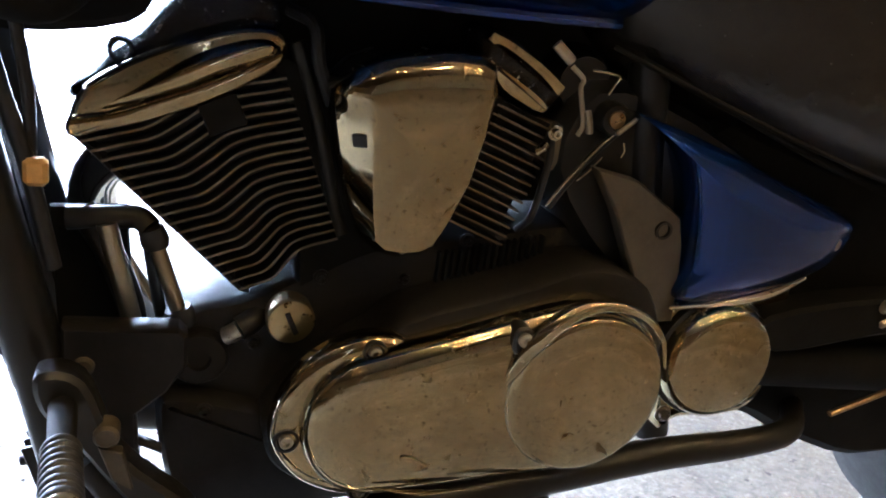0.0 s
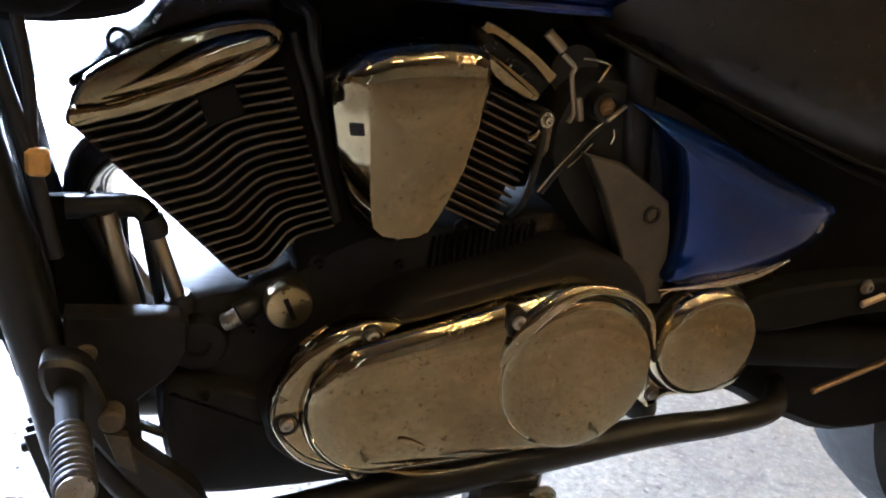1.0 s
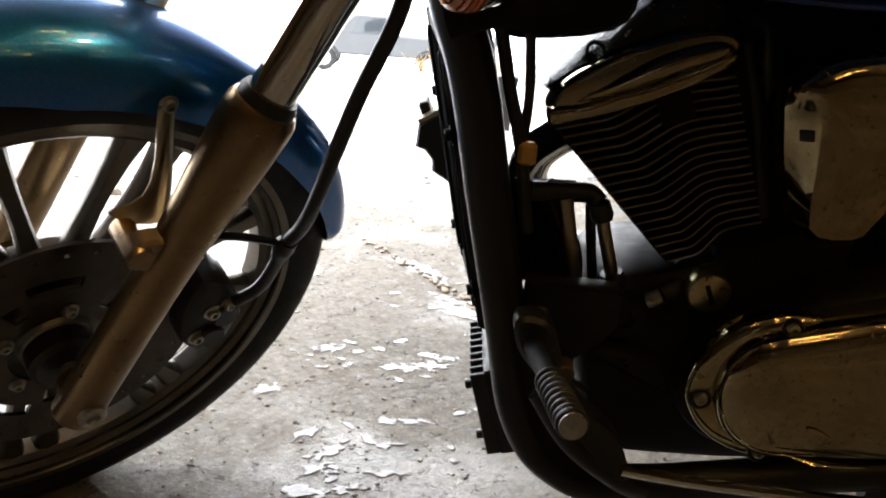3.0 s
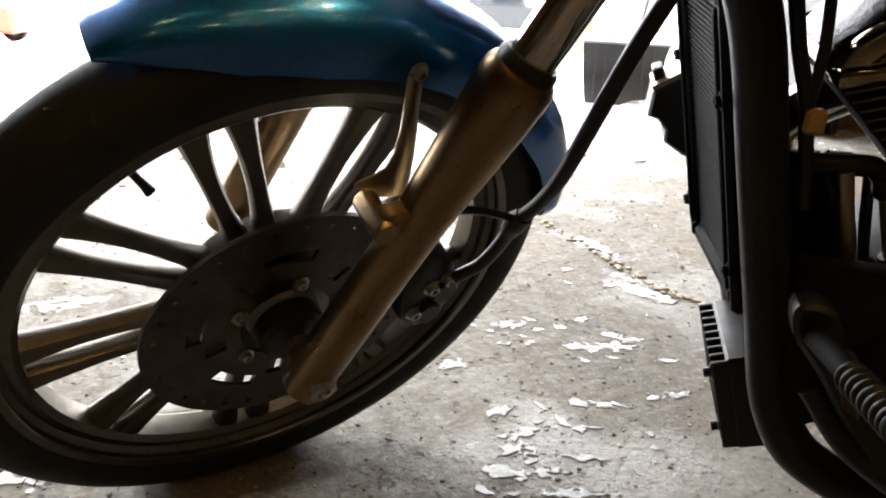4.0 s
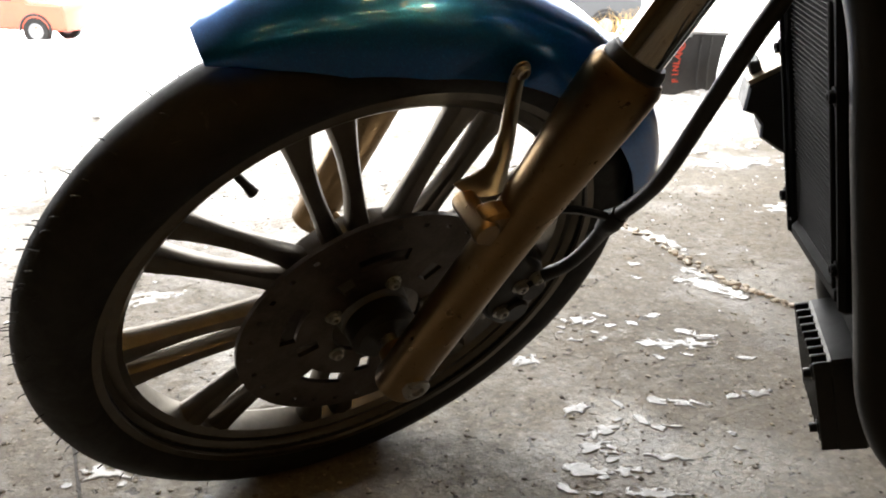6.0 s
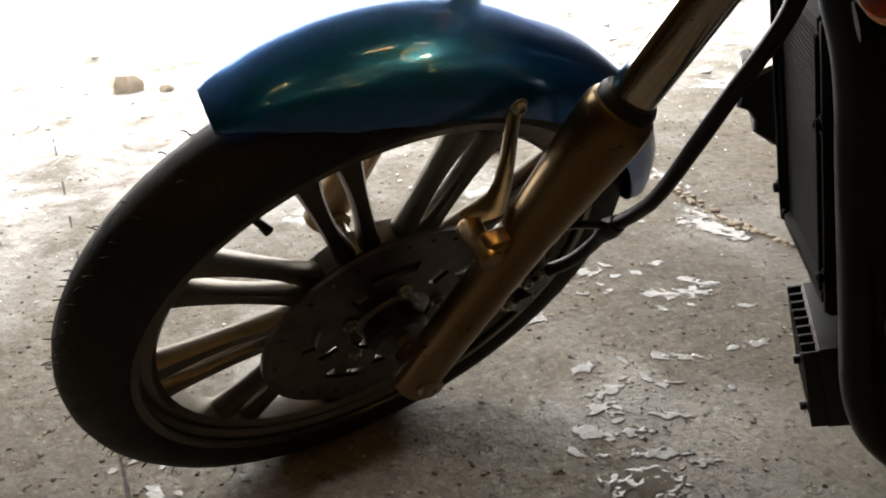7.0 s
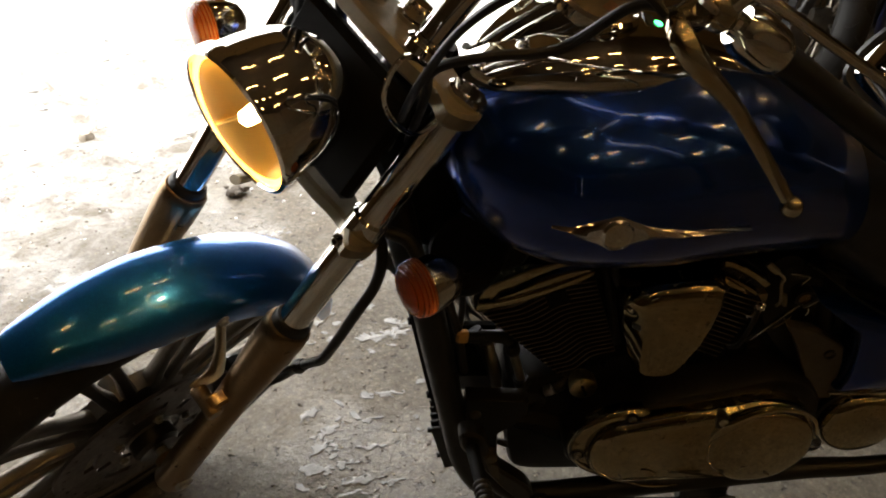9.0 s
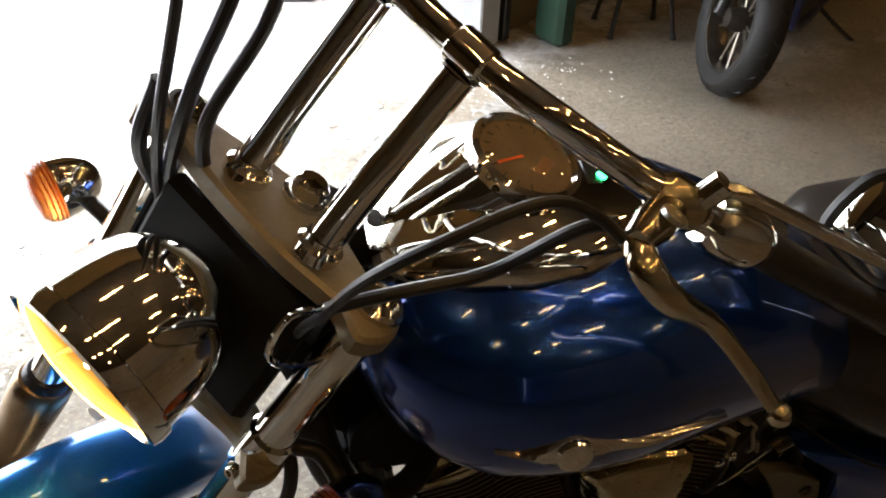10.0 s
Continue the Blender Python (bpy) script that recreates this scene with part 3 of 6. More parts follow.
# ---- front fender
def fender():
    turn = FORK @ Matrix.Rotation(radians(-4.4), 4, "Z")
    deg_ = [30, 32, 36, 46, 60, 80, 110, 122, 131, 136.5, 138.5]
    wide = [0.010, 0.024, 0.036, 0.046, 0.056, 0.060, 0.060, 0.053, 0.042, 0.033, 0.026]
    low = [0.326, 0.3225, 0.318, 0.311, 0.305, 0.303, 0.303, 0.312, 0.330, 0.344, 0.347]
    top = [0.331, 0.338, 0.345, 0.352, 0.360, 0.3625, 0.363, 0.362, 0.360, 0.356, 0.353]
    sec = [(-1.0, 0.0), (-1.035, 0.30), (-1.0, 0.58), (-0.87, 0.80), (-0.62, 0.93), (-0.30, 0.985), (0, 1.0)]
    sec = sec + [(-x, h) for x, h in reversed(sec[:-1])]
    rings = []
    for a in np.linspace(30, 138.5, 72):
        w, lo, hi = (float(np.interp(a, deg_, v)) for v in (wide, low, top))
        ca, sa = math.cos(radians(a)), math.sin(radians(a))
        ring = [(x * w, lo + (hi - lo) * h) for x, h in sec] + [(x * (w - 0.003), lo + (hi - lo) * h - (0.003 if h > 0.1 else 0)) for x, h in reversed(sec)]
        rings.append([Vector((x, r * ca, r * sa)) for x, r in ring])
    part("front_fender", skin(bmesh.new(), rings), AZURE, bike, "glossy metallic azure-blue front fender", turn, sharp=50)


fender()

# ---- yokes, stem, risers and bar
def yoke(z, h, name, material, f=1.0):
    o = round_outline([(0.150, -0.012), (0.135, -0.045), (0.10, -0.05 * f), (0.05, -0.062 * f), (0, -0.066 * f), (-0.05, -0.062 * f), (-0.10, -0.05 * f), (-0.135, -0.045), (-0.150, -0.012), (-0.135, 0.020), (-0.10, 0.024), (-0.04, 0.045), (0, 0.05), (0.04, 0.045), (0.10, 0.024), (0.135, 0.020)], 5)
    return fp(name, plate(o, [(0.004, z), (0, z + 0.004), (0, z + h - 0.004), (0.004, z + h)]), material)


top_yoke = yoke(0.738, 0.022, "upper_yoke", CAST, 0.6)
low_yoke = yoke(0.536, 0.020, "lower_yoke", CAST, 0.3)
for s in (1, -1):
    m = Matrix.Translation((FX * s, FY, 0))
    fp("fork_cap", lathe([(0.024, 0.758), (0.024, 0.765), (0.021, 0.768), (0.0165, 0.768), (0.0165, 0.762), (0, 0.762)], 28, m), BRIGHT, top_yoke)
    fp("pinch_bolt", hexbolt((FX * s, FY - 0.036, 0.543), (0, -1, 0), 0.006, 0.008), BRIGHT, low_yoke)
    fp("clamp_collar", lathe([(0.0205, 0.522), (0.0245, 0.526), (0.0252, 0.55), (0.0245, 0.574), (0.0205, 0.578)], 28, m), BRIGHT, low_yoke)
fp("lamp_mount", box((0.185, 0.024, 0.150), Matrix.Translation((0, -0.018, 0.648)), 0.008), MATT)
hp("stem_nut", lathe([(0.022, 0.740), (0.022, 0.748), (0.017, 0.750), (0.017, 0.762), (0.013, 0.766), (0.0, 0.767)], 12, Matrix.Translation((-0.012, 0.004, 0))), BRIGHT, top_yoke)
hp("steering_head", lathe([(0.034, 0.56), (0.034, 0.60), (0.029, 0.62), (0.029, 0.70), (0.034, 0.715), (0.034, 0.742)], 28, Matrix.Translation((0, 0.03, 0))), BLACK)

for s in (1, -1):
    r_ = hp("riser", tube([(0.047 * s, -0.04, 0.748), (0.047 * s, -0.03, 0.83), (0.047 * s, -0.012, 0.93)], 0.0155, 18, 4), BRIGHT, label="chromed handlebar riser")
    hp("riser_clamp", rod((0.047 * s - 0.018, -0.009, 0.947), (0.047 * s + 0.018, -0.009, 0.947), 0.0165, 20), BRIGHT, r_)
    hp("riser_foot", lathe([(0.021, 0.746), (0.021, 0.756), (0.0165, 0.760), (0.0165, 0.765)], 20, Matrix.Translation((0.047 * s, -0.04, 0))), BRIGHT, r_)
BAR = [(-0.41, 0.27, 0.95), (-0.365, 0.21, 0.952), (-0.28, 0.11, 0.955), (-0.215, 0.045, 0.955), (-0.13, -0.003, 0.955), (-0.047, -0.010, 0.948), (0.047, -0.010, 0.948), (0.13, -0.003, 0.955), (0.215, 0.045, 0.955), (0.28, 0.11, 0.955), (0.365, 0.21, 0.952), (0.41, 0.27, 0.95)]
bar = hp("handlebar", tube(BAR, 0.0127, 16, 6), BRIGHT, label="chromed drag handlebar")
for s in (1, -1):
    hp("grip", tube([(0.285 * s, 0.116, 0.955), (0.365 * s, 0.21, 0.952), (0.43 * s, 0.295, 0.949)], [0.017, 0.0165, 0.0175], 18, 6), HOSE, bar, "black rubber handlebar grip")
    sw = hp("switch_housing", tube([(0.243 * s, 0.073, 0.955), (0.262 * s, 0.092, 0.955), (0.283 * s, 0.114, 0.955)], [0.020, 0.0245, 0.0255, 0.0255, 0.0255, 0.0245, 0.020], 24, 6), BRIGHT, bar, "chromed switch housing")
    hp("switch_button", box((0.014, 0.012, 0.008), Matrix.Translation((0.262 * s, 0.112, 0.968)), 0.002), BLACK, sw)
    pc = hp("lever_perch", tube([(0.205 * s, 0.035, 0.955), (0.222 * s, 0.048, 0.955), (0.238 * s, 0.066, 0.955)], [0.013, 0.0185, 0.0195, 0.020, 0.0195, 0.0185, 0.013], 18, 6), POLISHED, bar, "alloy lever perch")
    hp("perch_arm", tube([(0.222 * s, 0.040, 0.952), (0.225 * s, 0.012, 0.942), (0.228 * s, -0.022, 0.934)], [0.015, 0.016, 0.011], 14, 4), POLISHED, pc)
    hp("perch_screw", lathe([(0.0105, 0), (0.0105, 0.004), (0.009, 0.005), (0.004, 0.005), (0, 0.002)], 18, Matrix.Translation((0.232 * s, 0.008, 0.956))), BOLT, pc)
    hp("lever", tube([(0.226 * s, -0.014, 0.936), (0.246 * s, -0.026, 0.929), (0.272 * s, -0.008, 0.919), (0.303 * s, 0.055, 0.904), (0.347 * s, 0.108, 0.880), (0.390 * s, 0.130, 0.862)], [0.010, 0.0125, 0.0115, 0.008, 0.0075, 0.007], 14, 7, flat=0.72), POLISHED, bar, "curved alloy hand lever")
    hp("lever_ball", lathe([(0.0, -0.0115), (0.006, -0.010), (0.0105, -0.005), (0.0118, 0.0), (0.0105, 0.005), (0.006, 0.010), (0.0, 0.0115)], 20, Matrix.Translation((0.394 * s, 0.133, 0.860))), POLISHED, bar)
    # mirror on its stem: chrome back, black rim, glass to the rear
    mz = Vector((0.07 * s, -0.92, 0.12)).normalized()
    mx = Vector((0, 0, 1)).cross(mz).normalized()
    mm = basis((0.359 * s, 0.273, 1.010), mx, mz.cross(mx), mz)
    o = round_outline([(-0.050 * s, -0.040), (-0.054 * s, 0.016), (-0.034 * s, 0.042), (0.020 * s, 0.054), (0.058 * s, 0.048), (0.060 * s, 0.0), (0.034 * s, -0.046), (-0.010 * s, -0.052)], 6)
    mr = hp("mirror", plate(o, [(0.004, -0.010), (0, -0.006), (0, 0.004), (0.004, 0.008), (0.008, 0.006)], mm), HOSE, bar, "rear-view mirror with a chrome back and black rim")
    hp("mirror_back", plate(o, [(0.0085, 0.004), (0.012, 0.011), (0.020, 0.017), (0.030, 0.020)], mm), BRIGHT, mr)
    hp("mirror_glass", plate(o, [(0.005, -0.0102), (0.005, -0.0112)], mm), BRIGHT, mr)
    hp("mirror_stem", tube([(0.236 * s, 0.052, 0.965), (0.242 * s, 0.056, 0.984), (0.262 * s, 0.072, 0.990), (0.33 * s, 0.155, 0.993), (0.385 * s, 0.222, 0.995), (0.402 * s, 0.244, 0.994)], 0.0062, 12, 6), BRIGHT, mr)
    hp("mirror_clamp", tube([(0.396 * s, 0.236, 0.990), (0.388 * s, 0.252, 0.998), (0.378 * s, 0.268, 1.004)], 0.011, 12, 3), BRIGHT, mr)
    hp("stem_knuckle", rod((0.232 * s, 0.052, 0.962), (0.238 * s, 0.052, 0.990), 0.0105, 16), BRIGHT, mr)

# ---- control cables
for pts, r in (([(0.222, -0.03, 0.934), (0.20, -0.045, 0.938), (0.177, -0.087, 0.936), (0.155, -0.135, 0.889), (0.133, -0.14, 0.834), (0.112, -0.112, 0.765), (0.085, -0.06, 0.70), (0.06, 0.0, 0.62)], 0.0044),
               ([(0.21, -0.02, 0.936), (0.195, -0.04, 0.918), (0.17, -0.045, 0.852), (0.14, -0.087, 0.813), (0.112, -0.105, 0.772), (0.09, -0.05, 0.72), (0.07, 0.01, 0.64)], 0.0052),
               ([(-0.17, -0.06, 0.97), (-0.11, -0.085, 0.90), (-0.10, -0.085, 0.80), (-0.10, -0.06, 0.70), (-0.08, -0.03, 0.62), (-0.05, 0.01, 0.57)], 0.0068),
               ([(-0.16, -0.12, 0.95), (-0.11, -0.13, 0.87), (-0.10, -0.09, 0.735), (-0.10, -0.02, 0.62), (-0.06, 0.03, 0.56)], 0.005),
               ([(-0.13, -0.06, 0.98), (-0.075, -0.077, 0.893), (-0.07, -0.087, 0.784), (-0.07, -0.037, 0.706), (-0.06, 0.04, 0.62), (-0.03, 0.10, 0.57)], 0.0062),
               ([(-0.12, -0.10, 0.79), (-0.115, -0.09, 0.72), (-0.10, -0.03, 0.65), (-0.03, -0.01, 0.60)], 0.007)):
    hp("control_cable", tube(pts, r, 10, 7), HOSE)
hp("cable_guide", tube([(0.112, -0.105, 0.772), (0.112, -0.158, 0.782), (0.112, -0.152, 0.742), (0.112, -0.115, 0.710), (0.112, -0.062, 0.690), (0.112, -0.035, 0.705)], 0.0028, 8, 6), BRIGHT)

# ---- headlamp
def headlamp():
    ax = Vector((0.115, -0.821, -0.559))
    m = Matrix.Translation((-0.002, -0.164, 0.600)) @ ax.to_track_quat("Z", "X").to_matrix().to_4x4() @ Matrix.Scale(0.9, 4)
    h = hp("headlamp", lathe([(0.0, -0.140), (0.022, -0.138), (0.042, -0.130), (0.060, -0.115), (0.073, -0.095), (0.081, -0.072), (0.086, -0.045), (0.0885, -0.022), (0.089, -0.012)], 64, m, caps=False), BRIGHT, label="round chromed headlamp, lit")
    hp("lamp_rim", lathe([(0.0885, -0.014), (0.0925, -0.012), (0.0935, -0.002), (0.0915, 0.007), (0.0865, 0.009), (0.0835, 0.003), (0.084, -0.006)], 64, m, closed=True), BRIGHT, h)
    hp("halo_ring", lathe([(0.0838, 0.001), (0.080, -0.002), (0.0755, -0.003), (0.075, -0.006), (0.079, -0.008), (0.0838, -0.006)], 64, m, caps=False), HALO, h, "lit outer part of the reflector")
    hp("reflector_bowl", lathe([(0.084, -0.010), (0.076, -0.026), (0.062, -0.040), (0.043, -0.050), (0.027, -0.055), (0.0, -0.057)], 48, m, caps=False), REFLECT, h)
    hp("bulb", lathe([(0.0, -0.045), (0.009, -0.045), (0.011, -0.026), (0.009, -0.010), (0.0, -0.004)], 20, m), BULB, h)
    hp("bulb_shield", lathe([(0.016, -0.055), (0.0165, -0.034), (0.0155, -0.033), (0.015, -0.054)], 24, m, closed=True), STEEL, h)
    for k in range(3):
        a = math.tau * k / 3 + 0.4
        hp("shield_arm", rod(m @ Vector((0.016 * math.cos(a), 0.016 * math.sin(a), -0.030)), m @ Vector((0.078 * math.cos(a), 0.078 * math.sin(a), -0.012)), 0.0022, 8), STEEL, h)
    lens = hp("lamp_lens", lathe([(0.0850, 0.004), (0.070, 0.012), (0.047, 0.018), (0.024, 0.021), (0.0, 0.022)], 48, m, caps=False), CLEAR, h)
    lens.visible_shadow = False
    hp("lamp_bracket", tube([(0.0, -0.125, 0.515), (0.0, -0.085, 0.525), (0.0, -0.05, 0.535)], 0.012, 12, 4, flat=0.5), STEEL, h)


headlamp()


def indicator(s):
    """A bullet-shaped turn signal on its stalk."""
    c = Vector((0.206, -0.008, 0.548)) if s > 0 else Vector((-0.241, -0.027, 0.546))
    ax = Vector((-0.12, -0.85, -0.50)).normalized()
    m = Matrix.Translation(c) @ ax.to_track_quat("Z", "X").to_matrix().to_4x4()
    i = hp("turn_signal", lathe([(0.0, -0.046), (0.014, -0.044), (0.024, -0.036), (0.031, -0.020), (0.0335, -0.004), (0.0338, 0.0)], 32, m), BRIGHT, label="bullet turn signal with an amber lens")
    hp("signal_lens", lathe([(0.0338, 0.0), (0.0338, 0.008), (0.032, 0.016), (0.026, 0.022), (0.013, 0.025), (0.0, 0.0255)], 32, m, caps=False), AMBER, i).visible_shadow = False
    for k in range(5):
        z = (0.003, 0.007, 0.0115, 0.0165, 0.0215)[k]
        r = (0.0338, 0.0338, 0.0332, 0.0318, 0.0268)[k]
        hp("lens_rib", lathe([(r - 0.001, z - 0.001), (r + 0.0008, z), (r - 0.001, z + 0.001)], 28, m, closed=True), AMBER, i)
    hp("signal_reflector", lathe([(0.032, 0.001), (0.02, -0.006), (0.0, -0.010)], 24, m), AMBERIN, i)
    hp("signal_stalk", tube([c + Vector((-0.026 * s, 0.02, 0.004)), c + Vector((-0.06 * s, 0.022, 0.006)), (0.125 * s, 0.0, 0.548)], 0.0085, 12, 5), BLACK, i)


for s in (1, -1):
    indicator(s)

# ---- frame and radiator
SIDE = basis((0, 0, 0), (1, 0, 0), (0, 0, 1), (0, -1, 0))   # outlines of (x, z), raised to the left


def mirror_y(pts):
    return [(x, -y, z) for x, y, z in pts]


LOOP = [(-0.078, -0.05, 0.735), (-0.060, -0.080, 0.670), (-0.036, -0.090, 0.605), (-0.012, -0.092, 0.50), (0.018, -0.092, 0.37), (0.040, -0.096, 0.280), (0.078, -0.106, 0.230), (0.15, -0.120, 0.222), (0.35, -0.125, 0.262), (0.55, -0.125, 0.290), (0.66, -0.125, 0.297), (0.735, -0.112, 0.300), (0.775, -0.07, 0.305)]
bp("frame_rail", tube(LOOP, [0.0205] * 8 + [0.019, 0.0165, 0.0145, 0.0135, 0.012], 16, 7), BLACK, label="black frame downtube and lower rail")
bp("frame_rail", tube(mirror_y(LOOP), 0.0205, 16, 7), BLACK)
bp("frame_spine", tube([(-0.06, 0, 0.80), (0.1, 0, 0.72), (0.35, 0, 0.68), (0.52, 0, 0.66)], 0.028, 14), BLACK)
bp("steering_neck", plate(round_outline([(-0.120, 0.835), (-0.095, 0.760), (-0.070, 0.690), (-0.030, 0.655), (0.040, 0.662), (0.075, 0.700), (0.030, 0.770), (-0.040, 0.850), (-0.090, 0.880)], 4), [(0.010, -0.060), (0, -0.050), (0, 0.046), (0.010, 0.056)], SIDE), MATT, label="black frame gusset behind the steering head")
bp("ignition_cover", plate(round_outline([(-0.020, 0.640), (-0.030, 0.690), (0.0, 0.735), (0.050, 0.735), (0.090, 0.690), (0.075, 0.650)], 4), [(0.006, 0.040), (0, 0.046), (0, 0.080), (0.006, 0.088)], SIDE), MATT)
for y in (-0.065, 0.065):
    bp("frame_upright", tube([(0.50, y, 0.68), (0.52, y, 0.55), (0.56, y, 0.40), (0.60, y, 0.28)], 0.019, 14), BLACK)

RADM = Matrix.Translation((-0.024, 0.013, 0.500)) @ Matrix.Rotation(radians(6.5), 4, "Z") @ Matrix.Rotation(radians(-12.4), 4, "Y")
rad = bp("radiator", box((0.026, 0.150, 0.262), RADM, 0.003), CORE, label="black radiator between the downtubes")
for s in (-1, 1):
    bp("radiator_side", box((0.044, 0.014, 0.290), RADM @ Matrix.Translation((-0.002, 0.082 * s, 0)), 0.005), MATT, rad)
    bp("radiator_tank", box((0.042, 0.150, 0.022), RADM @ Matrix.Translation((-0.002, 0, 0.134 * s)), 0.006), MATT, rad)
    for z in (-0.10, 0.055):
        bp("shroud_bolt", hexbolt(RADM @ Vector((-0.024, 0.082 * s, z)), RADM.to_3x3() @ Vector((-1, 0, 0)), 0.0055, 0.006), MATT, rad)
    bp("radiator_trim", tube([RADM @ Vector((-0.023, 0.066 * s, -0.122)), RADM @ Vector((-0.0245, 0.074 * s, -0.112)), RADM @ Vector((-0.0245, 0.074 * s, 0.0)), RADM @ Vector((-0.0245, 0.074 * s, 0.112)), RADM @ Vector((-0.023, 0.066 * s, 0.124))], 0.0022, 8, 4), MATT, rad)
for k in range(52):
    z = -0.1225 + 0.0048 * k
    bp("radiator_fin", box((0.005, 0.140, 0.0009), RADM @ Matrix.Translation((-0.0150, 0, z)), 0), CORE, rad, smooth=False)
bp("regulator_bracket", box((0.006, 0.120, 0.095), Matrix.Translation((0.026, 0.014, 0.322)) @ Matrix.Rotation(radians(-14), 4, "Y"), 0.002), MATT, rad)
# thermostat cap and horn cover on the far side
bp("horn_cover", plate([(-0.087, 0.502), (-0.050, 0.524), (-0.036, 0.434), (-0.047, 0.436), (-0.068, 0.449), (-0.069, 0.462), (-0.078, 0.473), (-0.089, 0.476)][::-1], [(0.003, -0.175), (0, -0.172), (0, -0.118), (0.003, -0.115)], SIDE), PLASTIC, smooth=False)
bp("cover_strap", box((0.046, 0.056, 0.006), Matrix.Translation((-0.068, 0.146, 0.5165)) @ Matrix.Rotation(radians(-32), 4, "Y"), 0.001), STEEL)
bp("cover_clip", box((0.012, 0.03, 0.014), Matrix.Translation((-0.082, 0.146, 0.517)) @ Matrix.Rotation(radians(-20), 4, "Y"), 0.002), PLASTIC)

# finned regulator under the radiator
REGM = Matrix.Translation((0.0, 0.018, 0.230)) @ Matrix.Rotation(radians(-16), 4, "Y")
reg = bp("regulator", box((0.030, 0.120, 0.108), REGM @ Matrix.Translation((0.034, 0, 0)), 0.003), BLACK, label="black finned voltage regulator")
for k in range(9):
    bp("regulator_fin", box((0.016, 0.0045, 0.104), REGM @ Matrix.Translation((0.013, -0.0565 + 0.0141 * k, 0)), 0.0012), BLACK, reg)
for z in (-0.033, 0.033):
    bp("regulator_bolt", hexbolt(REGM @ Vector((0.006, -0.044, z)), REGM.to_3x3() @ Vector((-1, 0, 0)), 0.005, 0.009), BLACK, reg)

# ---- engine
eng = bp("crankcase", plate(round_outline([(0.102, 0.405), (0.098, 0.36), (0.112, 0.275), (0.165, 0.246), (0.30, 0.252), (0.46, 0.272), (0.535, 0.32), (0.555, 0.40), (0.53, 0.47), (0.47, 0.505), (0.36, 0.490), (0.29, 0.485), (0.25, 0.472), (0.205, 0.445), (0.165, 0.428), (0.13, 0.420)], 5),
                             [(0.03, -0.10), (0.006, -0.09), (0, -0.075), (0, 0.046), (0.004, 0.054), (0.012, 0.058)], SIDE), CASE, label="black-painted engine crankcase with oil grime")
# stepped casting faces on the left side
bp("clutch_housing", plate(round_outline([(0.184, 0.325), (0.194, 0.350), (0.214, 0.376), (0.245, 0.400), (0.275, 0.418), (0.30, 0.438), (0.40, 0.466), (0.46, 0.485), (0.52, 0.465), (0.548, 0.40), (0.535, 0.33), (0.47, 0.285), (0.36, 0.278), (0.25, 0.272), (0.20, 0.295)], 5), [(0.0, 0.05), (0, 0.112), (0.003, 0.117), (0.01, 0.119)], SIDE), CASE, eng)
bp("stator_boss", lathe([(0.026, 0.04), (0.0255, 0.064), (0.022, 0.070), (0.018, 0.071), (0.010, 0.0705), (0.009, 0.066), (0, 0.066)], 32, SIDE @ Matrix.Translation((0.1317, 0.3791, 0))), CASE, eng)
bp("water_pipe", tube([(0.1525, -0.064, 0.3985), (0.158, -0.066, 0.402), (0.1635, -0.066, 0.4055)], 0.0078, 16), BOLT, eng)
bp("water_elbow", tube([(0.163, -0.064, 0.405), (0.173, -0.060, 0.4095), (0.182, -0.050, 0.414)], 0.0105, 14), HOSE, eng)
for (x, z, y) in ((0.231, 0.450, 0.074), (0.305, 0.450, 0.074), (0.1766, 0.3895, 0.076), (0.1374, 0.3372, 0.098), (0.36, 0.487, 0.074), (0.42, 0.49, 0.074)):
    bp("case_bolt", hexbolt((x, 0.018 - y, z), (0, -1, 0), 0.0048, 0.006), CASE, eng)
for k in range(16):
    bp("case_rib", box((0.0035, 0.012, 0.030), Matrix.Translation((0.335 + 0.0065 * k, -0.058, 0.462 + 0.0012 * k)), 0.001), MATT, eng)

bp("sump", plate(round_outline([(0.098, 0.338), (0.118, 0.350), (0.19, 0.330), (0.30, 0.275), (0.30, 0.236), (0.20, 0.228), (0.13, 0.232), (0.110, 0.262)], 4), [(0.012, -0.09), (0, -0.08), (0, 0.070), (0.005, 0.078), (0.012, 0.080)], SIDE), CASE, eng)
# chrome primary cover: flange crescent, raised body, dome
flange = cp("primary_cover", plate(round_outline([(0.184, 0.338), (0.188, 0.372), (0.206, 0.404), (0.23, 0.423), (0.257, 0.432), (0.286, 0.431), (0.304, 0.419), (0.36, 0.40), (0.40, 0.35), (0.38, 0.300), (0.33, 0.286), (0.29, 0.284), (0.261, 0.280), (0.232, 0.287), (0.204, 0.305)], 6),
                                 [(0.0, 0.108), (-0.001, 0.120), (0.001, 0.126), (0.005, 0.130), (0.012, 0.131), (0.024, 0.131)], SIDE), CHROME, eng, "large dusty chrome primary cover", sharp=60)


def hull2(c1, r1, c2, r2, n=26):
    """The outline round two circles."""
    c1, c2 = Vector(c1), Vector(c2)
    d = c2 - c1
    b = math.acos((r1 - r2) / d.length)
    a = math.atan2(d.y, d.x)
    o = [(c1.x + r1 * math.cos(a + b + (math.tau - 2 * b) * k / n), c1.y + r1 * math.sin(a + b + (math.tau - 2 * b) * k / n)) for k in range(n + 1)]
    o += [(c2.x + r2 * math.cos(a - b + 2 * b * k / n), c2.y + r2 * math.sin(a - b + 2 * b * k / n)) for k in range(n + 1)]
    return o


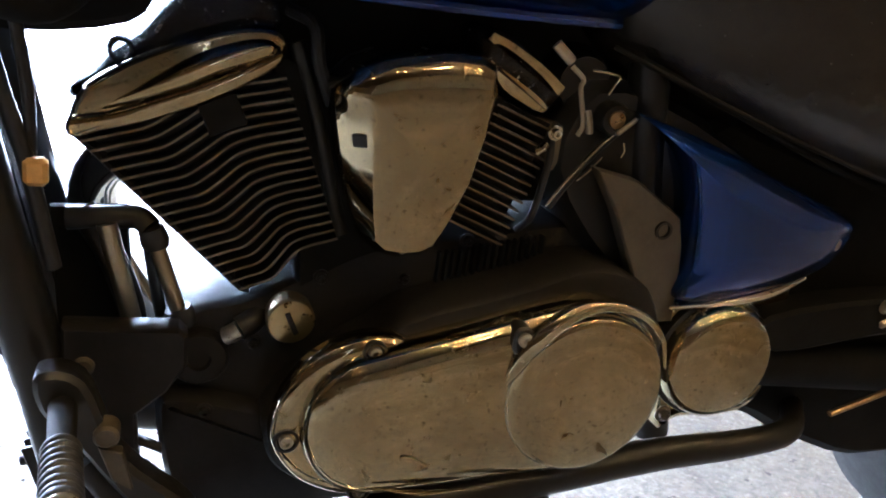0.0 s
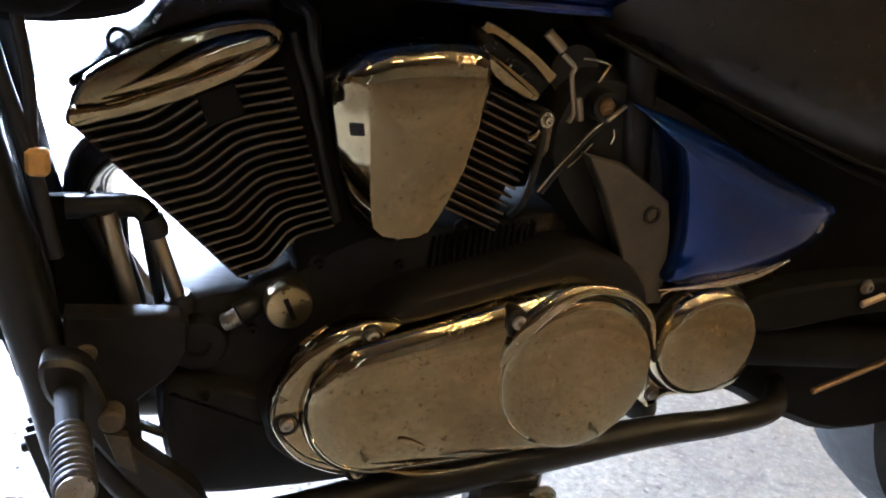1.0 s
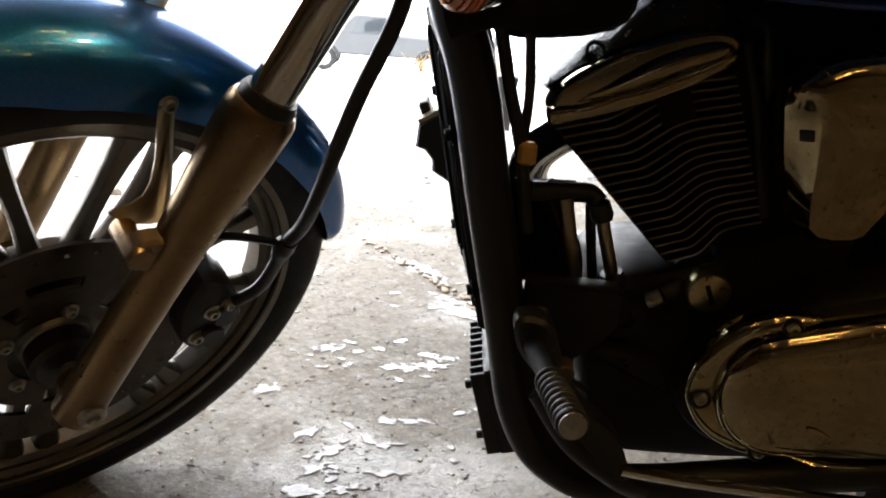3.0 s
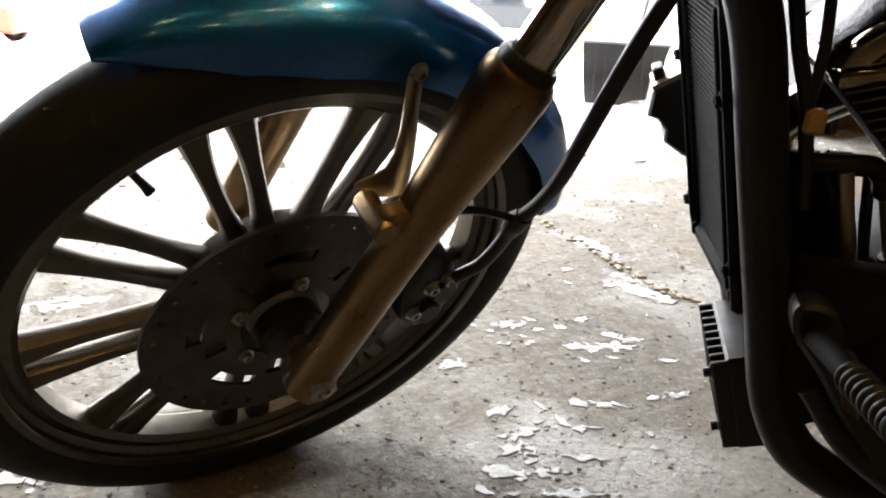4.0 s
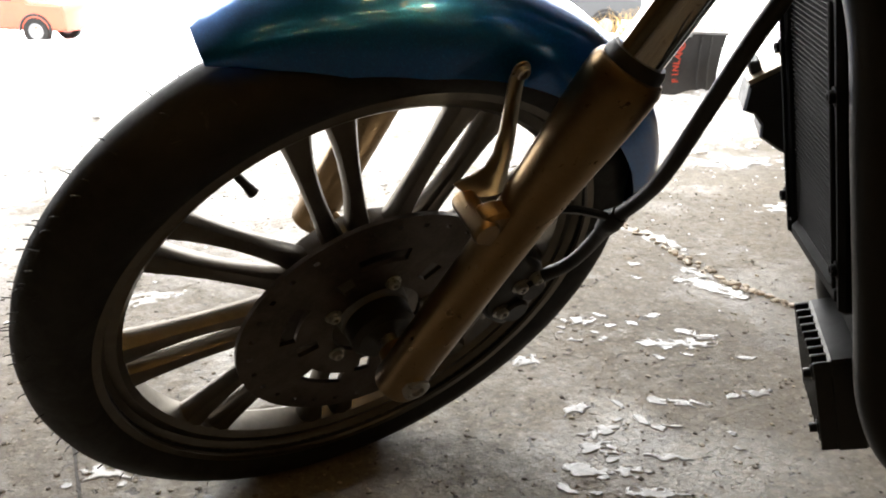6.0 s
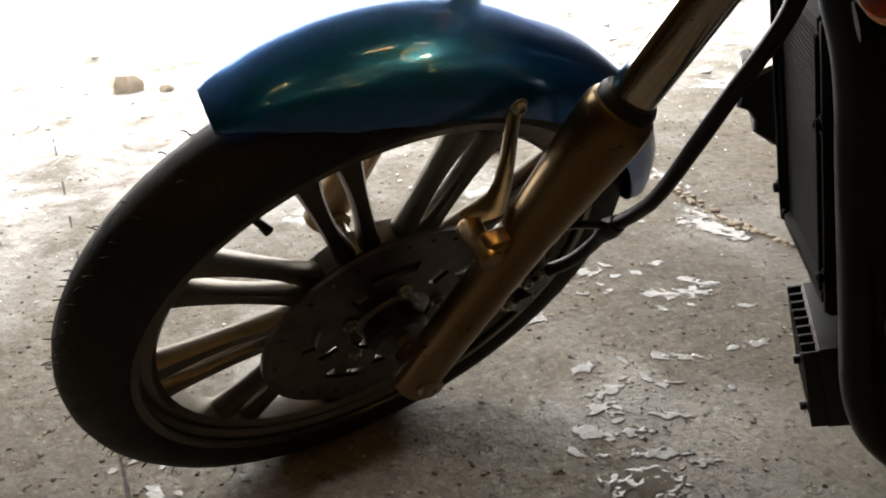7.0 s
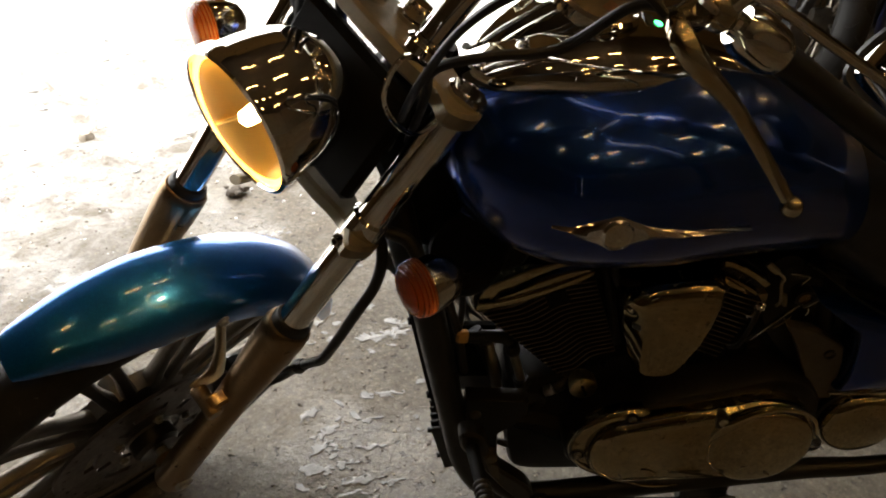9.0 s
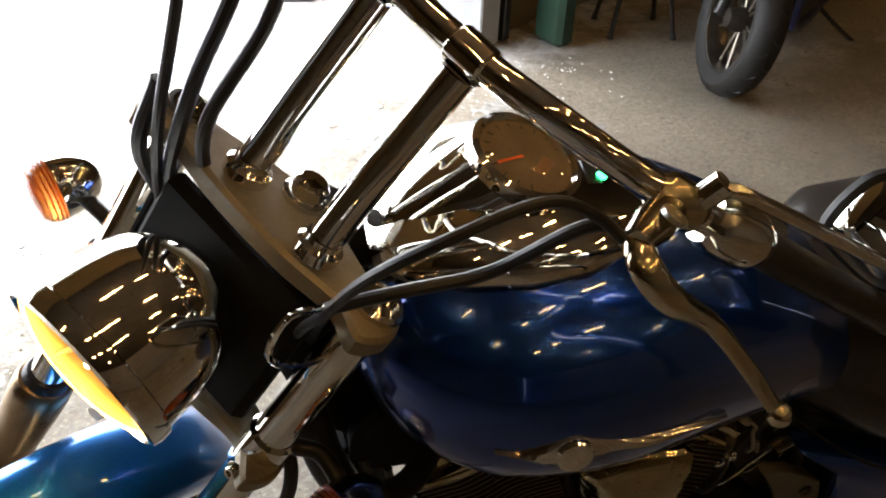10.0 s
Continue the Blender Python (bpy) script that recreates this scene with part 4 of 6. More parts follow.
cp("cover_body", plate(hull2((0.272, 0.356), 0.0665, (0.448, 0.386), 0.0845), [(0, 0.112), (0, 0.134), (0.0015, 0.140), (0.005, 0.1455), (0.011, 0.149), (0.022, 0.1515), (0.04, 0.153)], SIDE), CHROME, flange, sharp=60)
cp("cover_dome", lathe([(0.076, 0.145), (0.0755, 0.154), (0.073, 0.1575), (0.068, 0.1592), (0.04, 0.161), (0.0, 0.1615)], 64, SIDE @ Matrix.Translation((0.450, 0.387, 0))), CHROME, flange, sharp=60)
# raised swoosh over the dome
cp("cover_swoosh", tube([(0.372, -0.146, 0.385), (0.377, -0.153, 0.412), (0.392, -0.156, 0.442), (0.420, -0.156, 0.466), (0.452, -0.155, 0.473), (0.488, -0.154, 0.464), (0.515, -0.152, 0.441), (0.530, -0.148, 0.408)], [0.001, 0.0055, 0.0088, 0.0078, 0.0055, 0.0042, 0.0034, 0.0015], 16, 7), CHROME, flange)
cp("cover_crease", tube([(0.268, -0.1535, 0.306), (0.31, -0.1545, 0.298), (0.352, -0.152, 0.296)], [0.0005, 0.003, 0.0006], 10, 8), CHROME, flange)
cp("cover_badge", plate(round_outline([(0.288, 0.335), (0.300, 0.333), (0.314, 0.323), (0.305, 0.319), (0.293, 0.325)], 4), [(0, 0.152), (0, 0.1545), (0.0012, 0.1552)], SIDE), CHROME, flange)
for (x, z) in ((0.262, 0.421), (0.196, 0.342), (0.262, 0.288)):
    well = SIDE @ Matrix.Translation((x, z, 0))
    cp("bolt_well", lathe([(0.0105, 0.128), (0.0105, 0.1325), (0.0085, 0.1335), (0.0075, 0.1300), (0, 0.130)], 22, well), BLACK, flange)
    cp("cover_bolt", lathe([(0.0058, 0.130), (0.0058, 0.1345), (0.005, 0.1355), (0.003, 0.1355), (0.0028, 0.132), (0, 0.132)], 14, well), BOLT, flange)
cp("bolt_well", plate(round_outline([(0.374, 0.452), (0.386, 0.452), (0.391, 0.436), (0.386, 0.426), (0.376, 0.428), (0.372, 0.440)], 4), [(0, 0.125), (0, 0.153), (0.002, 0.155)], SIDE), BLACK, flange)
cp("cover_bolt", lathe([(0.0062, 0.154), (0.0062, 0.158), (0.005, 0.159), (0.003, 0.159), (0, 0.156)], 14, SIDE @ Matrix.Translation((0.381, 0.443, 0))), BOLT, flange)

capm = SIDE @ Matrix.Translation((0.205, 0.4165, -0.044))
cap = bp("filler_cap", lathe([(0.0200, 0.090), (0.0205, 0.115), (0.0205, 0.1180), (0.019, 0.1205), (0.014, 0.1222), (0.007, 0.1231), (0.0, 0.1234)], 40, capm), CAPM, eng, "slotted chrome filler cap")
bp("cap_slot", box((0.0045, 0.022, 0.002), capm @ Matrix.Rotation(radians(25), 4, "Z") @ Matrix.Translation((0, 0, 0.1232)), 0.0006), BLACK, cap)


# ---- finned cylinders
def cylinder(tl, tr, br, bl, count, wave, name, y0=0.112, y1=-0.10):
    tl, tr, br, bl = (Vector(p) for p in (tl, tr, br, bl))
    core = bp(name, plate([tl.lerp(tr, 0.004), tl.lerp(tr, 0.985), bl.lerp(br, 0.985), bl.lerp(br, 0.004)], [(0, y1), (0.0, y0 - 0.016)], SIDE), CASE, eng, "black finned cylinder", smooth=False)
    us = [i / 36 for i in range(37)]
    wu = [0, 0.15, 0.3, 0.45, 0.6, 0.75, 0.9, 1.0]
    ww = [0, -0.002, -0.004, 0.001, 0.007, 0.0065, 0.003, 0.001]
    fine = spline([(u_, w_ * 10, 0) for u_, w_ in zip(wu, ww)], 8)
    wu, ww = [p.x for p in fine], [p.y / 10 for p in fine]
    for k in range(count):
        q = (k + 0.6) / count
        a, b = tl.lerp(bl, q), tr.lerp(br, q)
        up = Vector((-(b - a).y, (b - a).x)).normalized()
        line = [a.lerp(b, u) + up * (float(np.interp(u, wu, ww)) * wave) for u in us]
        bm, be = bmesh.new(), bmesh.new()
        for mesh, ya, yb, th in ((bm, y1, y0, 0.0011), (be, y0, y0 + 0.0008, 0.0008)):
            rings = []
            for p in line:
                rings.append([Vector((p.x + up.x * s * th, -y, p.y + up.y * s * th)) for s, y in ((-1, ya), (-1, yb), (1, yb), (1, ya))])
            skin(mesh, rings)
        bp("cooling_fin", bm, CASE, core)
        bp("fin_edge", be, FINM, core)
    bp("fin_guard", plate([tuple(tl + Vector((-0.0035, 0.001))), tuple(tl + Vector((0.006, 0.0))), tuple(bl + Vector((0.006, 0.0))), tuple(bl + Vector((-0.003, 0.0)))], [(0, y1), (0, y0 - 0.004), (0.0015, y0 - 0.001)], SIDE), MATT, core)
    return core


front_cyl = cylinder((0.0378, 0.5645), (0.186, 0.623), (0.2405, 0.4865), (0.1645, 0.4405), 18, 1.0, "front_cylinder", 0.069, -0.08)
bp("fin_pad", box((0.030, 0.004, 0.026), Matrix.Translation((0.1415, -0.0705, 0.588)) @ Matrix.Rotation(radians(-24), 4, "Y"), 0.001), MATT, front_cyl)
cylinder((0.3596, 0.6197), (0.4175, 0.5992), (0.3817, 0.4894), (0.3229, 0.5137), 14, 0.0, "rear_cylinder", 0.082, -0.08)

# chrome head covers: band, bowed upper shell, black rocker box
hc = bp("front_head_cover", plate(round_outline([(0.0355, 0.567), (0.0345, 0.580), (0.0400, 0.594), (0.0480, 0.6035), (0.0712, 0.6195), (0.1037, 0.6365), (0.1371, 0.6495), (0.1663, 0.6555), (0.182, 0.652), (0.188, 0.642), (0.1835, 0.631), (0.159, 0.614), (0.127, 0.5965), (0.0876, 0.580), (0.060, 0.571)], 5), [(0, -0.09), (0.0, 0.0575), (0.0008, 0.062), (0.0025, 0.0648), (0.006, 0.066)], SIDE), CHROME, eng, "chrome front cylinder head cover", sharp=60)
bp("cover_band", plate(round_outline([(0.0355, 0.564), (0.061, 0.5705), (0.088, 0.579), (0.127, 0.595), (0.159, 0.6125), (0.1835, 0.631), (0.179, 0.640), (0.154, 0.625), (0.1225, 0.6085), (0.0855, 0.593), (0.061, 0.584), (0.035, 0.578)], 4), [(0, 0.052), (0, 0.0695), (0.001, 0.072), (0.003, 0.0735)], SIDE), CHROME, hc, sharp=40)
crest = [Vector(q) for q in round_outline([(0.0565, 0.5855), (0.0796, 0.602), (0.0992, 0.6165), (0.1172, 0.6285), (0.1405, 0.6395), (0.1662, 0.6465), (0.1815, 0.6425), (0.1770, 0.6328), (0.1589, 0.6241), (0.1417, 0.618), (0.118, 0.6052), (0.0913, 0.595), (0.0683, 0.5878)], 5)]
foot, tip = Vector((0.0565, 0.5855)), Vector((0.1815, 0.6425))
spine = [foot.lerp(tip, min(0.93, max(0.07, (q - foot).dot(tip - foot) / (tip - foot).length_squared))) + Vector((-0.0015, 0.0035)) for q in crest]
bp("cover_crest", skin(bmesh.new(), [[SIDE @ Vector((*q.lerp(c, k), h)) for q, c in zip(crest, spine)] for k, h in ((0, 0.060), (0, 0.0665), (0.12, 0.0697), (0.28, 0.0722), (0.48, 0.0741), (0.70, 0.0753), (0.92, 0.0757))]), CHROME, hc, sharp=60)
bp("rocker_box", plate(round_outline([(0.030, 0.585), (0.034, 0.598), (0.0440, 0.609), (0.0572, 0.6262), (0.0784, 0.6435), (0.0964, 0.6660), (0.125, 0.690), (0.160, 0.692), (0.182, 0.680), (0.186, 0.648), (0.154, 0.645), (0.114, 0.630), (0.075, 0.610), (0.046, 0.588)], 4), [(0.012, -0.075), (0, -0.06), (0, 0.016), (0.0025, 0.030), (0.0065, 0.040), (0.012, 0.047)], SIDE), LACQUER, hc, sharp=70)
bp("lifting_eye", lathe([(0.0075 + 0.0022 * math.cos(math.tau * k / 8), 0.050 + 0.0025 * math.sin(math.tau * k / 8)) for k in range(8)], 24, SIDE @ Matrix.Translation((0.0680, 0.6270, -0.002)), closed=True), LACQUER, hc)
# matt filler between the heads, put in to keep the bright background out
bp("head_gap_filler", plate(round_outline([(0.13, 0.655), (0.16, 0.700), (0.30, 0.705), (0.44, 0.69), (0.46, 0.62), (0.40, 0.58), (0.2, 0.58)], 4), [(0.004, -0.03), (0, -0.026), (0, 0.026), (0.004, 0.03)], SIDE), MATT, eng)
hc2 = bp("rear_head_cover", plate(round_outline([(0.336, 0.669), (0.353, 0.6745), (0.3905, 0.6538), (0.416, 0.6333), (0.4110, 0.6177), (0.3955, 0.6105), (0.3594, 0.6270), (0.345, 0.642)], 5), [(0, -0.09), (0, 0.070), (0.003, 0.078), (0.010, 0.081)], SIDE), LACQUER, eng, "chrome and black rear cylinder head cover", sharp=60)
bp("cover_crest", plate(round_outline([(0.337, 0.6665), (0.352, 0.6715), (0.389, 0.6525), (0.4125, 0.6330), (0.4085, 0.6285), (0.385, 0.6440), (0.357, 0.6585)], 5), [(0, 0.076), (0.0005, 0.082), (0.002, 0.086), (0.0045, 0.0885), (0.008, 0.0895)], SIDE), CHROME, hc2, sharp=60)
bp("cover_band", plate(round_outline([(0.3473, 0.6469), (0.3602, 0.6432), (0.3974, 0.6215), (0.3945, 0.6120), (0.3572, 0.6285)], 4), [(0, 0.07), (0, 0.086), (0.001, 0.0885), (0.004, 0.090)], SIDE), CHROME, hc2, sharp=40)
bp("cylinder_link", plate(round_outline([(0.172, 0.640), (0.235, 0.620), (0.30, 0.635), (0.345, 0.625), (0.335, 0.52), (0.33, 0.465), (0.26, 0.445), (0.215, 0.425), (0.205, 0.50), (0.19, 0.59)], 4), [(0.0, -0.06), (0, 0.050), (0.004, 0.056)], SIDE), MATT, eng)
# pushrod-like stay between the cylinders
bp("intake_stay", tube([(0.196, -0.050, 0.645), (0.212, -0.055, 0.60), (0.232, -0.055, 0.53), (0.245, -0.050, 0.49)], [0.007, 0.006, 0.006, 0.008], 12), BLACK, eng)
bp("spark_lead", tube([(0.19, -0.04, 0.668), (0.207, -0.06, 0.660), (0.212, -0.065, 0.632), (0.226, -0.055, 0.60)], 0.0055, 10), HOSE, eng)

# ---- air cleaner cover: shield with a folded left facet and a notch
def air_cover():
    base = [(0.2170, 0.6188), (0.2200, 0.6255), (0.2349, 0.6414), (0.2553, 0.6510), (0.2984, 0.6580), (0.3259, 0.6572), (0.3380, 0.6520), (0.3426, 0.6306), (0.3431, 0.5992), (0.3354, 0.5569), (0.3213, 0.5178), (0.3110, 0.4978), (0.3007, 0.4912), (0.2793, 0.4893), (0.2622, 0.4939), (0.2505, 0.5037), (0.2388, 0.5292), (0.2272, 0.5694), (0.2195, 0.6035)]
    face = [(0.2395, 0.6195), (0.2415, 0.6205), (0.2470, 0.6225), (0.2620, 0.6262), (0.3000, 0.6315), (0.3240, 0.6330), (0.3300, 0.6332), (0.3330, 0.6256), (0.3325, 0.5986), (0.3250, 0.5600), (0.3120, 0.5260), (0.3020, 0.5075), (0.2930, 0.5025), (0.2780, 0.5010), (0.2640, 0.5030), (0.2555, 0.5100), (0.2515, 0.5292), (0.2470, 0.5694), (0.2425, 0.6035)]

    def dense(pts):
        n = len(pts)
        return [Vector(pts[i]).lerp(Vector(pts[(i + 1) % n]), k / 4) for i in range(n) for k in range(4)]

    b, f = dense(base), dense(face)
    mid = Vector((0.287, 0.575))
    rings = [[SIDE @ Vector((*(mid + (q - mid) * 0.97), 0.060)) for q in b], [SIDE @ Vector((*q, 0.100)) for q in b], [SIDE @ Vector((*q, 0.106)) for q in b]]
    for i in range(1, 11):        # flat on the left, rounded over the top
        k, ring = i / 10, []
        for q, r in zip(b, f):
            up = min(1.0, max(0.0, (q.y - 0.60) / 0.03))
            go = k + up * (1 - math.cos(k * math.pi / 2) - k)
            lift = k + up * (math.sin(k * math.pi / 2) - k)
            ring.append(SIDE @ Vector((*q.lerp(r, go), 0.106 + 0.022 * lift)))
        rings.append(ring)
    for k, h in ((0.9, 0.1286), (0.6, 0.1296), (0.25, 0.1302), (0.05, 0.1303)):
        rings.append([SIDE @ Vector((*(mid + (q - mid) * k), h)) for q in f])
    a = bp("air_cleaner", skin(bmesh.new(), rings), CHROME, eng, "dusty chrome shield-shaped air cleaner cover", sharp=32)
    bp("cover_notch", box((0.0125, 0.010, 0.005), SIDE @ Matrix.Translation((0.2375, 0.5865, 0.1195)) @ Matrix.Rotation(radians(12), 4, "Z") @ Matrix.Rotation(radians(-40), 4, "Y"), 0.001), BLACK, a)
    bp("air_box", plate([tuple(mid + (q - mid) * 1.02) for q in b], [(0.010, 0.02), (0.004, 0.075), (0.006, 0.094)], SIDE), BLACK, a)


air_cover()

# ---- throttle body side: lock, cables, pipes behind the rear cylinder
bp("throttle_body", lathe([(0.03, -0.03), (0.033, -0.02), (0.033, 0.04), (0.026, 0.05), (0.024, 0.06), (0, 0.06)], 24, SIDE @ Matrix.Translation((0.445, 0.635, 0))), BLACK, eng)
LOCK = SIDE @ Matrix.Translation((0.4655, 0.612, 0.032))
lock = bp("steering_lock", lathe([(0.0145, -0.01), (0.0145, 0.055), (0.013, 0.060), (0.009, 0.061), (0.0085, 0.058), (0, 0.058)], 28, LOCK), BLACK, label="key lock with a brass face")
bp("lock_face", lathe([(0.0082, 0.0575), (0.0075, 0.0605), (0, 0.061)], 22, LOCK), SLIDER, lock)
bp("key", box((0.022, 0.003, 0.005), LOCK @ Matrix.Translation((0.008, -0.004, 0.064)) @ Matrix.Rotation(radians(42), 4, "Z"), 0.001), BOLT, lock)
for pts, r, mt, nm in (([(0.398, -0.088, 0.669), (0.405, -0.090, 0.663), (0.413, -0.090, 0.657)], 0.0048, STEEL, "hose_union"),
                       ([(0.418, -0.084, 0.652), (0.428, -0.088, 0.643), (0.4267, -0.089, 0.6348), (0.4344, -0.090, 0.6067), (0.4325, -0.088, 0.5958)], 0.0022, STEEL, "linkage_rod"),
                       ([(0.4364, -0.090, 0.6175), (0.4395, -0.091, 0.608), (0.4421, -0.090, 0.5989)], 0.0032, STEEL, "linkage_arm"),
                       ([(0.4349, -0.088, 0.651), (0.448, -0.090, 0.6505), (0.4603, -0.090, 0.6481), (0.4575, -0.089, 0.640), (0.4540, -0.088, 0.632)], 0.0013, BRIGHT, "spring_clip"),
                       ([(0.4092, -0.086, 0.5942), (0.4082, -0.092, 0.580), (0.4071, -0.092, 0.562), (0.4029, -0.088, 0.5226), (0.398, -0.075, 0.505)], 0.0034, HOSE, "throttle_cable"),
                       ([(0.4704, -0.086, 0.6008), (0.4479, -0.090, 0.5804), (0.4265, -0.092, 0.5544), (0.4147, -0.088, 0.5319)], 0.0015, BRIGHT, "choke_cable"),
                       ([(0.4760, -0.082, 0.6020), (0.4520, -0.086, 0.5800), (0.4310, -0.088, 0.5530), (0.4200, -0.084, 0.5300)], 0.0032, HOSE, "fuel_hose"),
                       ([(0.4588, -0.090, 0.5785), (0.4454, -0.092, 0.5641), (0.4392, -0.090, 0.5566)], 0.0011, BRIGHT, "vacuum_pipe"),
                       ([(0.4040, -0.090, 0.5860), (0.3999, -0.092, 0.5829), (0.3960, -0.090, 0.5800)], 0.0034, BRIGHT, "hose_clip"),
                       # short bright wire in place of a highlight on a ring
                       ([(0.4786, -0.088, 0.5920), (0.4800, -0.089, 0.5853), (0.4786, -0.088, 0.5790)], 0.0011, BRIGHT, "ring_glint")):
    bp(nm, tube(pts, r, 10, 6), mt, eng)
bp("carburettor_bowl", plate(round_outline([(0.4134, 0.598), (0.440, 0.600), (0.4480, 0.588), (0.4500, 0.568), (0.4285, 0.556), (0.4150, 0.566)], 4), [(0.002, 0.02), (0, 0.060), (0.003, 0.068), (0.010, 0.071)], SIDE), CAST, eng)
bp("throttle_screw", hexbolt((0.4103, -0.090, 0.5967), (0, -1, 0), 0.0045, 0.006), BRIGHT, eng)
# dark blocker added behind the throttle parts, so no daylight shows through
bp("throttle_backing", plate(round_outline([(0.385, 0.600), (0.4545, 0.605), (0.4675, 0.5347), (0.4271, 0.5180), (0.405, 0.5260), (0.385, 0.545)], 3), [(0.004, -0.03), (0, -0.02), (0, 0.028), (0.004, 0.034)], SIDE), MATT, eng)

# grey bracket plate with a bolt hole, battery box behind it
br = bp("frame_bracket", plate([(0.452, 0.570), (0.494, 0.562), (0.5465, 0.530), (0.556, 0.500), (0.561, 0.466), (0.565, 0.425), (0.540, 0.425), (0.5116, 0.468), (0.492, 0.505), (0.478, 0.532)], [(0, 0.085), (0, 0.099), (0.002, 0.101)], SIDE), mat("grey_brown_plastic", (0.095, 0.083, 0.067), 0.5, vary=0.3, vary_scale=25, bump=0.05, bump_scale=200, rough_vary=0.1), label="grey plastic frame cover with a bolt hole")
bp("bolt_hole", lathe([(0.0085, 0.100), (0.0085, 0.1035), (0.006, 0.1035), (0.0055, 0.099), (0, 0.099)], 20, SIDE @ Matrix.Translation((0.530, 0.5176, 0))), BLACK, br)
bp("battery_box", plate(round_outline([(0.42, 0.56), (0.45, 0.64), (0.56, 0.62), (0.70, 0.54), (0.68, 0.45), (0.56, 0.43), (0.49, 0.47)], 3), [(0.01, -0.08), (0, -0.07), (0, 0.06), (0.01, 0.075)], SIDE), PLASTIC)

# ---- blue side panel with its bolt; chrome pivot plate and cap below
def side_panel():
    o = round_outline([(0.477, 0.621), (0.516, 0.6125), (0.5805, 0.593), (0.652, 0.567), (0.7255, 0.542), (0.746, 0.531), (0.7464, 0.519), (0.734, 0.492), (0.698, 0.4735), (0.642, 0.458), (0.560, 0.4505), (0.561, 0.486), (0.5535, 0.536), (0.538, 0.577), (0.517, 0.606)], 6)
    p = [Vector(q) for q in o]
    c = Vector((0.63, 0.525))
    rings = []
    for s, h in ((1.0, 0.075), (1.0, 0.104), (0.97, 0.112), (0.90, 0.118), (0.6, 0.127), (0.25, 0.130)):
        rings.append([SIDE @ Vector((*(c + (q - c) * s), h - 0.05 * max(0, (c + (q - c) * s).x - 0.62))) for q in p])
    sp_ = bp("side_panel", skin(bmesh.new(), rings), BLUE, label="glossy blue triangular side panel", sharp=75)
    bp("panel_screw", lathe([(0.0095, 0.108), (0.0095, 0.1145), (0.007, 0.1165), (0, 0.1168)], 22, SIDE @ Matrix.Translation((0.7165, 0.514, 0))), BOLT, sp_)
    bp("panel_trim", tube([(0.553, -0.106, 0.4425), (0.6164, -0.110, 0.450), (0.66, -0.110, 0.459), (0.705, -0.104, 0.473)], [0.002, 0.006, 0.006, 0.002], 10, 6), BRIGHT, sp_)


side_panel()
pl = bp("pivot_plate", plate(round_outline([(0.563, 0.4385), (0.6145, 0.4415), (0.690, 0.466), (0.701, 0.4286), (0.6976, 0.3965), (0.702, 0.350), (0.676, 0.318), (0.604, 0.3145), (0.580, 0.305), (0.572, 0.380)], 4), [(0, 0.07), (0, 0.094), (0.003, 0.098), (0.01, 0.099)], SIDE), CHROME, label="chrome swingarm pivot plate", sharp=60)
pm = SIDE @ Matrix.Translation((0.6170, 0.389, 0))
bp("pivot_cap", lathe([(0.061, 0.095), (0.061, 0.112), (0.0585, 0.121), (0.053, 0.1265), (0.048, 0.1285), (0.02, 0.130), (0, 0.1303)], 56, pm), CHROME, pl, sharp=60)
bp("cap_gasket", lathe([(0.0645, 0.095), (0.0645, 0.106), (0.061, 0.108)], 48, pm), BLACK, pl)
for (x, z) in ((0.582, 0.322), (0.672, 0.338)):
    bp("plate_bolt", hexbolt((x, -0.099, z), (0, -1, 0), 0.006, 0.006), BOLT, pl)

# ---- footpeg, shifter, stands
peg = bp("footpeg", tube([(0.036, -0.150, 0.392), (0.0425, -0.229, 0.4045)], [0.010, 0.0085], 14, 2), MATT, label="ribbed rubber footpeg")
a, b = Vector((0.0422, -0.226, 0.4037)), Vector((0.0500, -0.306, 0.418))
pgm = Matrix.Translation(a) @ (b - a).to_track_quat("Z", "Y").to_matrix().to_4x4() @ Matrix.Diagonal((0.9, 0.9, 0.68, 1.0))
prof = [(0.008, 0.0)]
for k in range(8):
    z = 0.004 + k * 0.0136
    prof += [(0.0105, z), (0.0132, z + 0.0022), (0.0138, z + 0.005), (0.0132, z + 0.0078), (0.0105, z + 0.0100)]
prof += [(0.0132, 0.1115), (0.0132, 0.117), (0.0115, 0.1195)]
bp("peg_rubber", lathe(prof, 28, pgm), HOSE, peg, sharp=50)
bp("peg_end", lathe([(0.0115, 0.1185), (0.011, 0.1215), (0.0, 0.122)], 24, pgm), BOLT, peg)
brk = bp("peg_bracket", plate(round_outline([(0.020, 0.418), (0.05, 0.412), (0.075, 0.35), (0.125, 0.30), (0.14, 0.26), (0.115, 0.265), (0.075, 0.315), (0.045, 0.36), (0.022, 0.39)], 4), [(0.002, 0.135), (0, 0.138), (0, 0.158), (0.004, 0.162)], SIDE), BLACK, label="black forward-control bracket")
bp("bracket_tag", plate([(0.0595, 0.3620), (0.0760, 0.3565), (0.0835, 0.3240), (0.0690, 0.3330)], [(0, 0.156), (0, 0.1645), (0.001, 0.1655)], SIDE), GRIME, brk, smooth=False)
bp("bracket_bolt", lathe([(0.0092, 0.15), (0.0092, 0.165), (0.007, 0.167), (0, 0.167)], 22, SIDE @ Matrix.Translation((0.065, 0.3706, 0))), GRIME, brk)
bp("shift_rod", tube([(0.13, -0.165, 0.275), (0.22, -0.16, 0.262), (0.36, -0.155, 0.252), (0.44, -0.15, 0.248)], 0.006, 10, 4), BRIGHT)
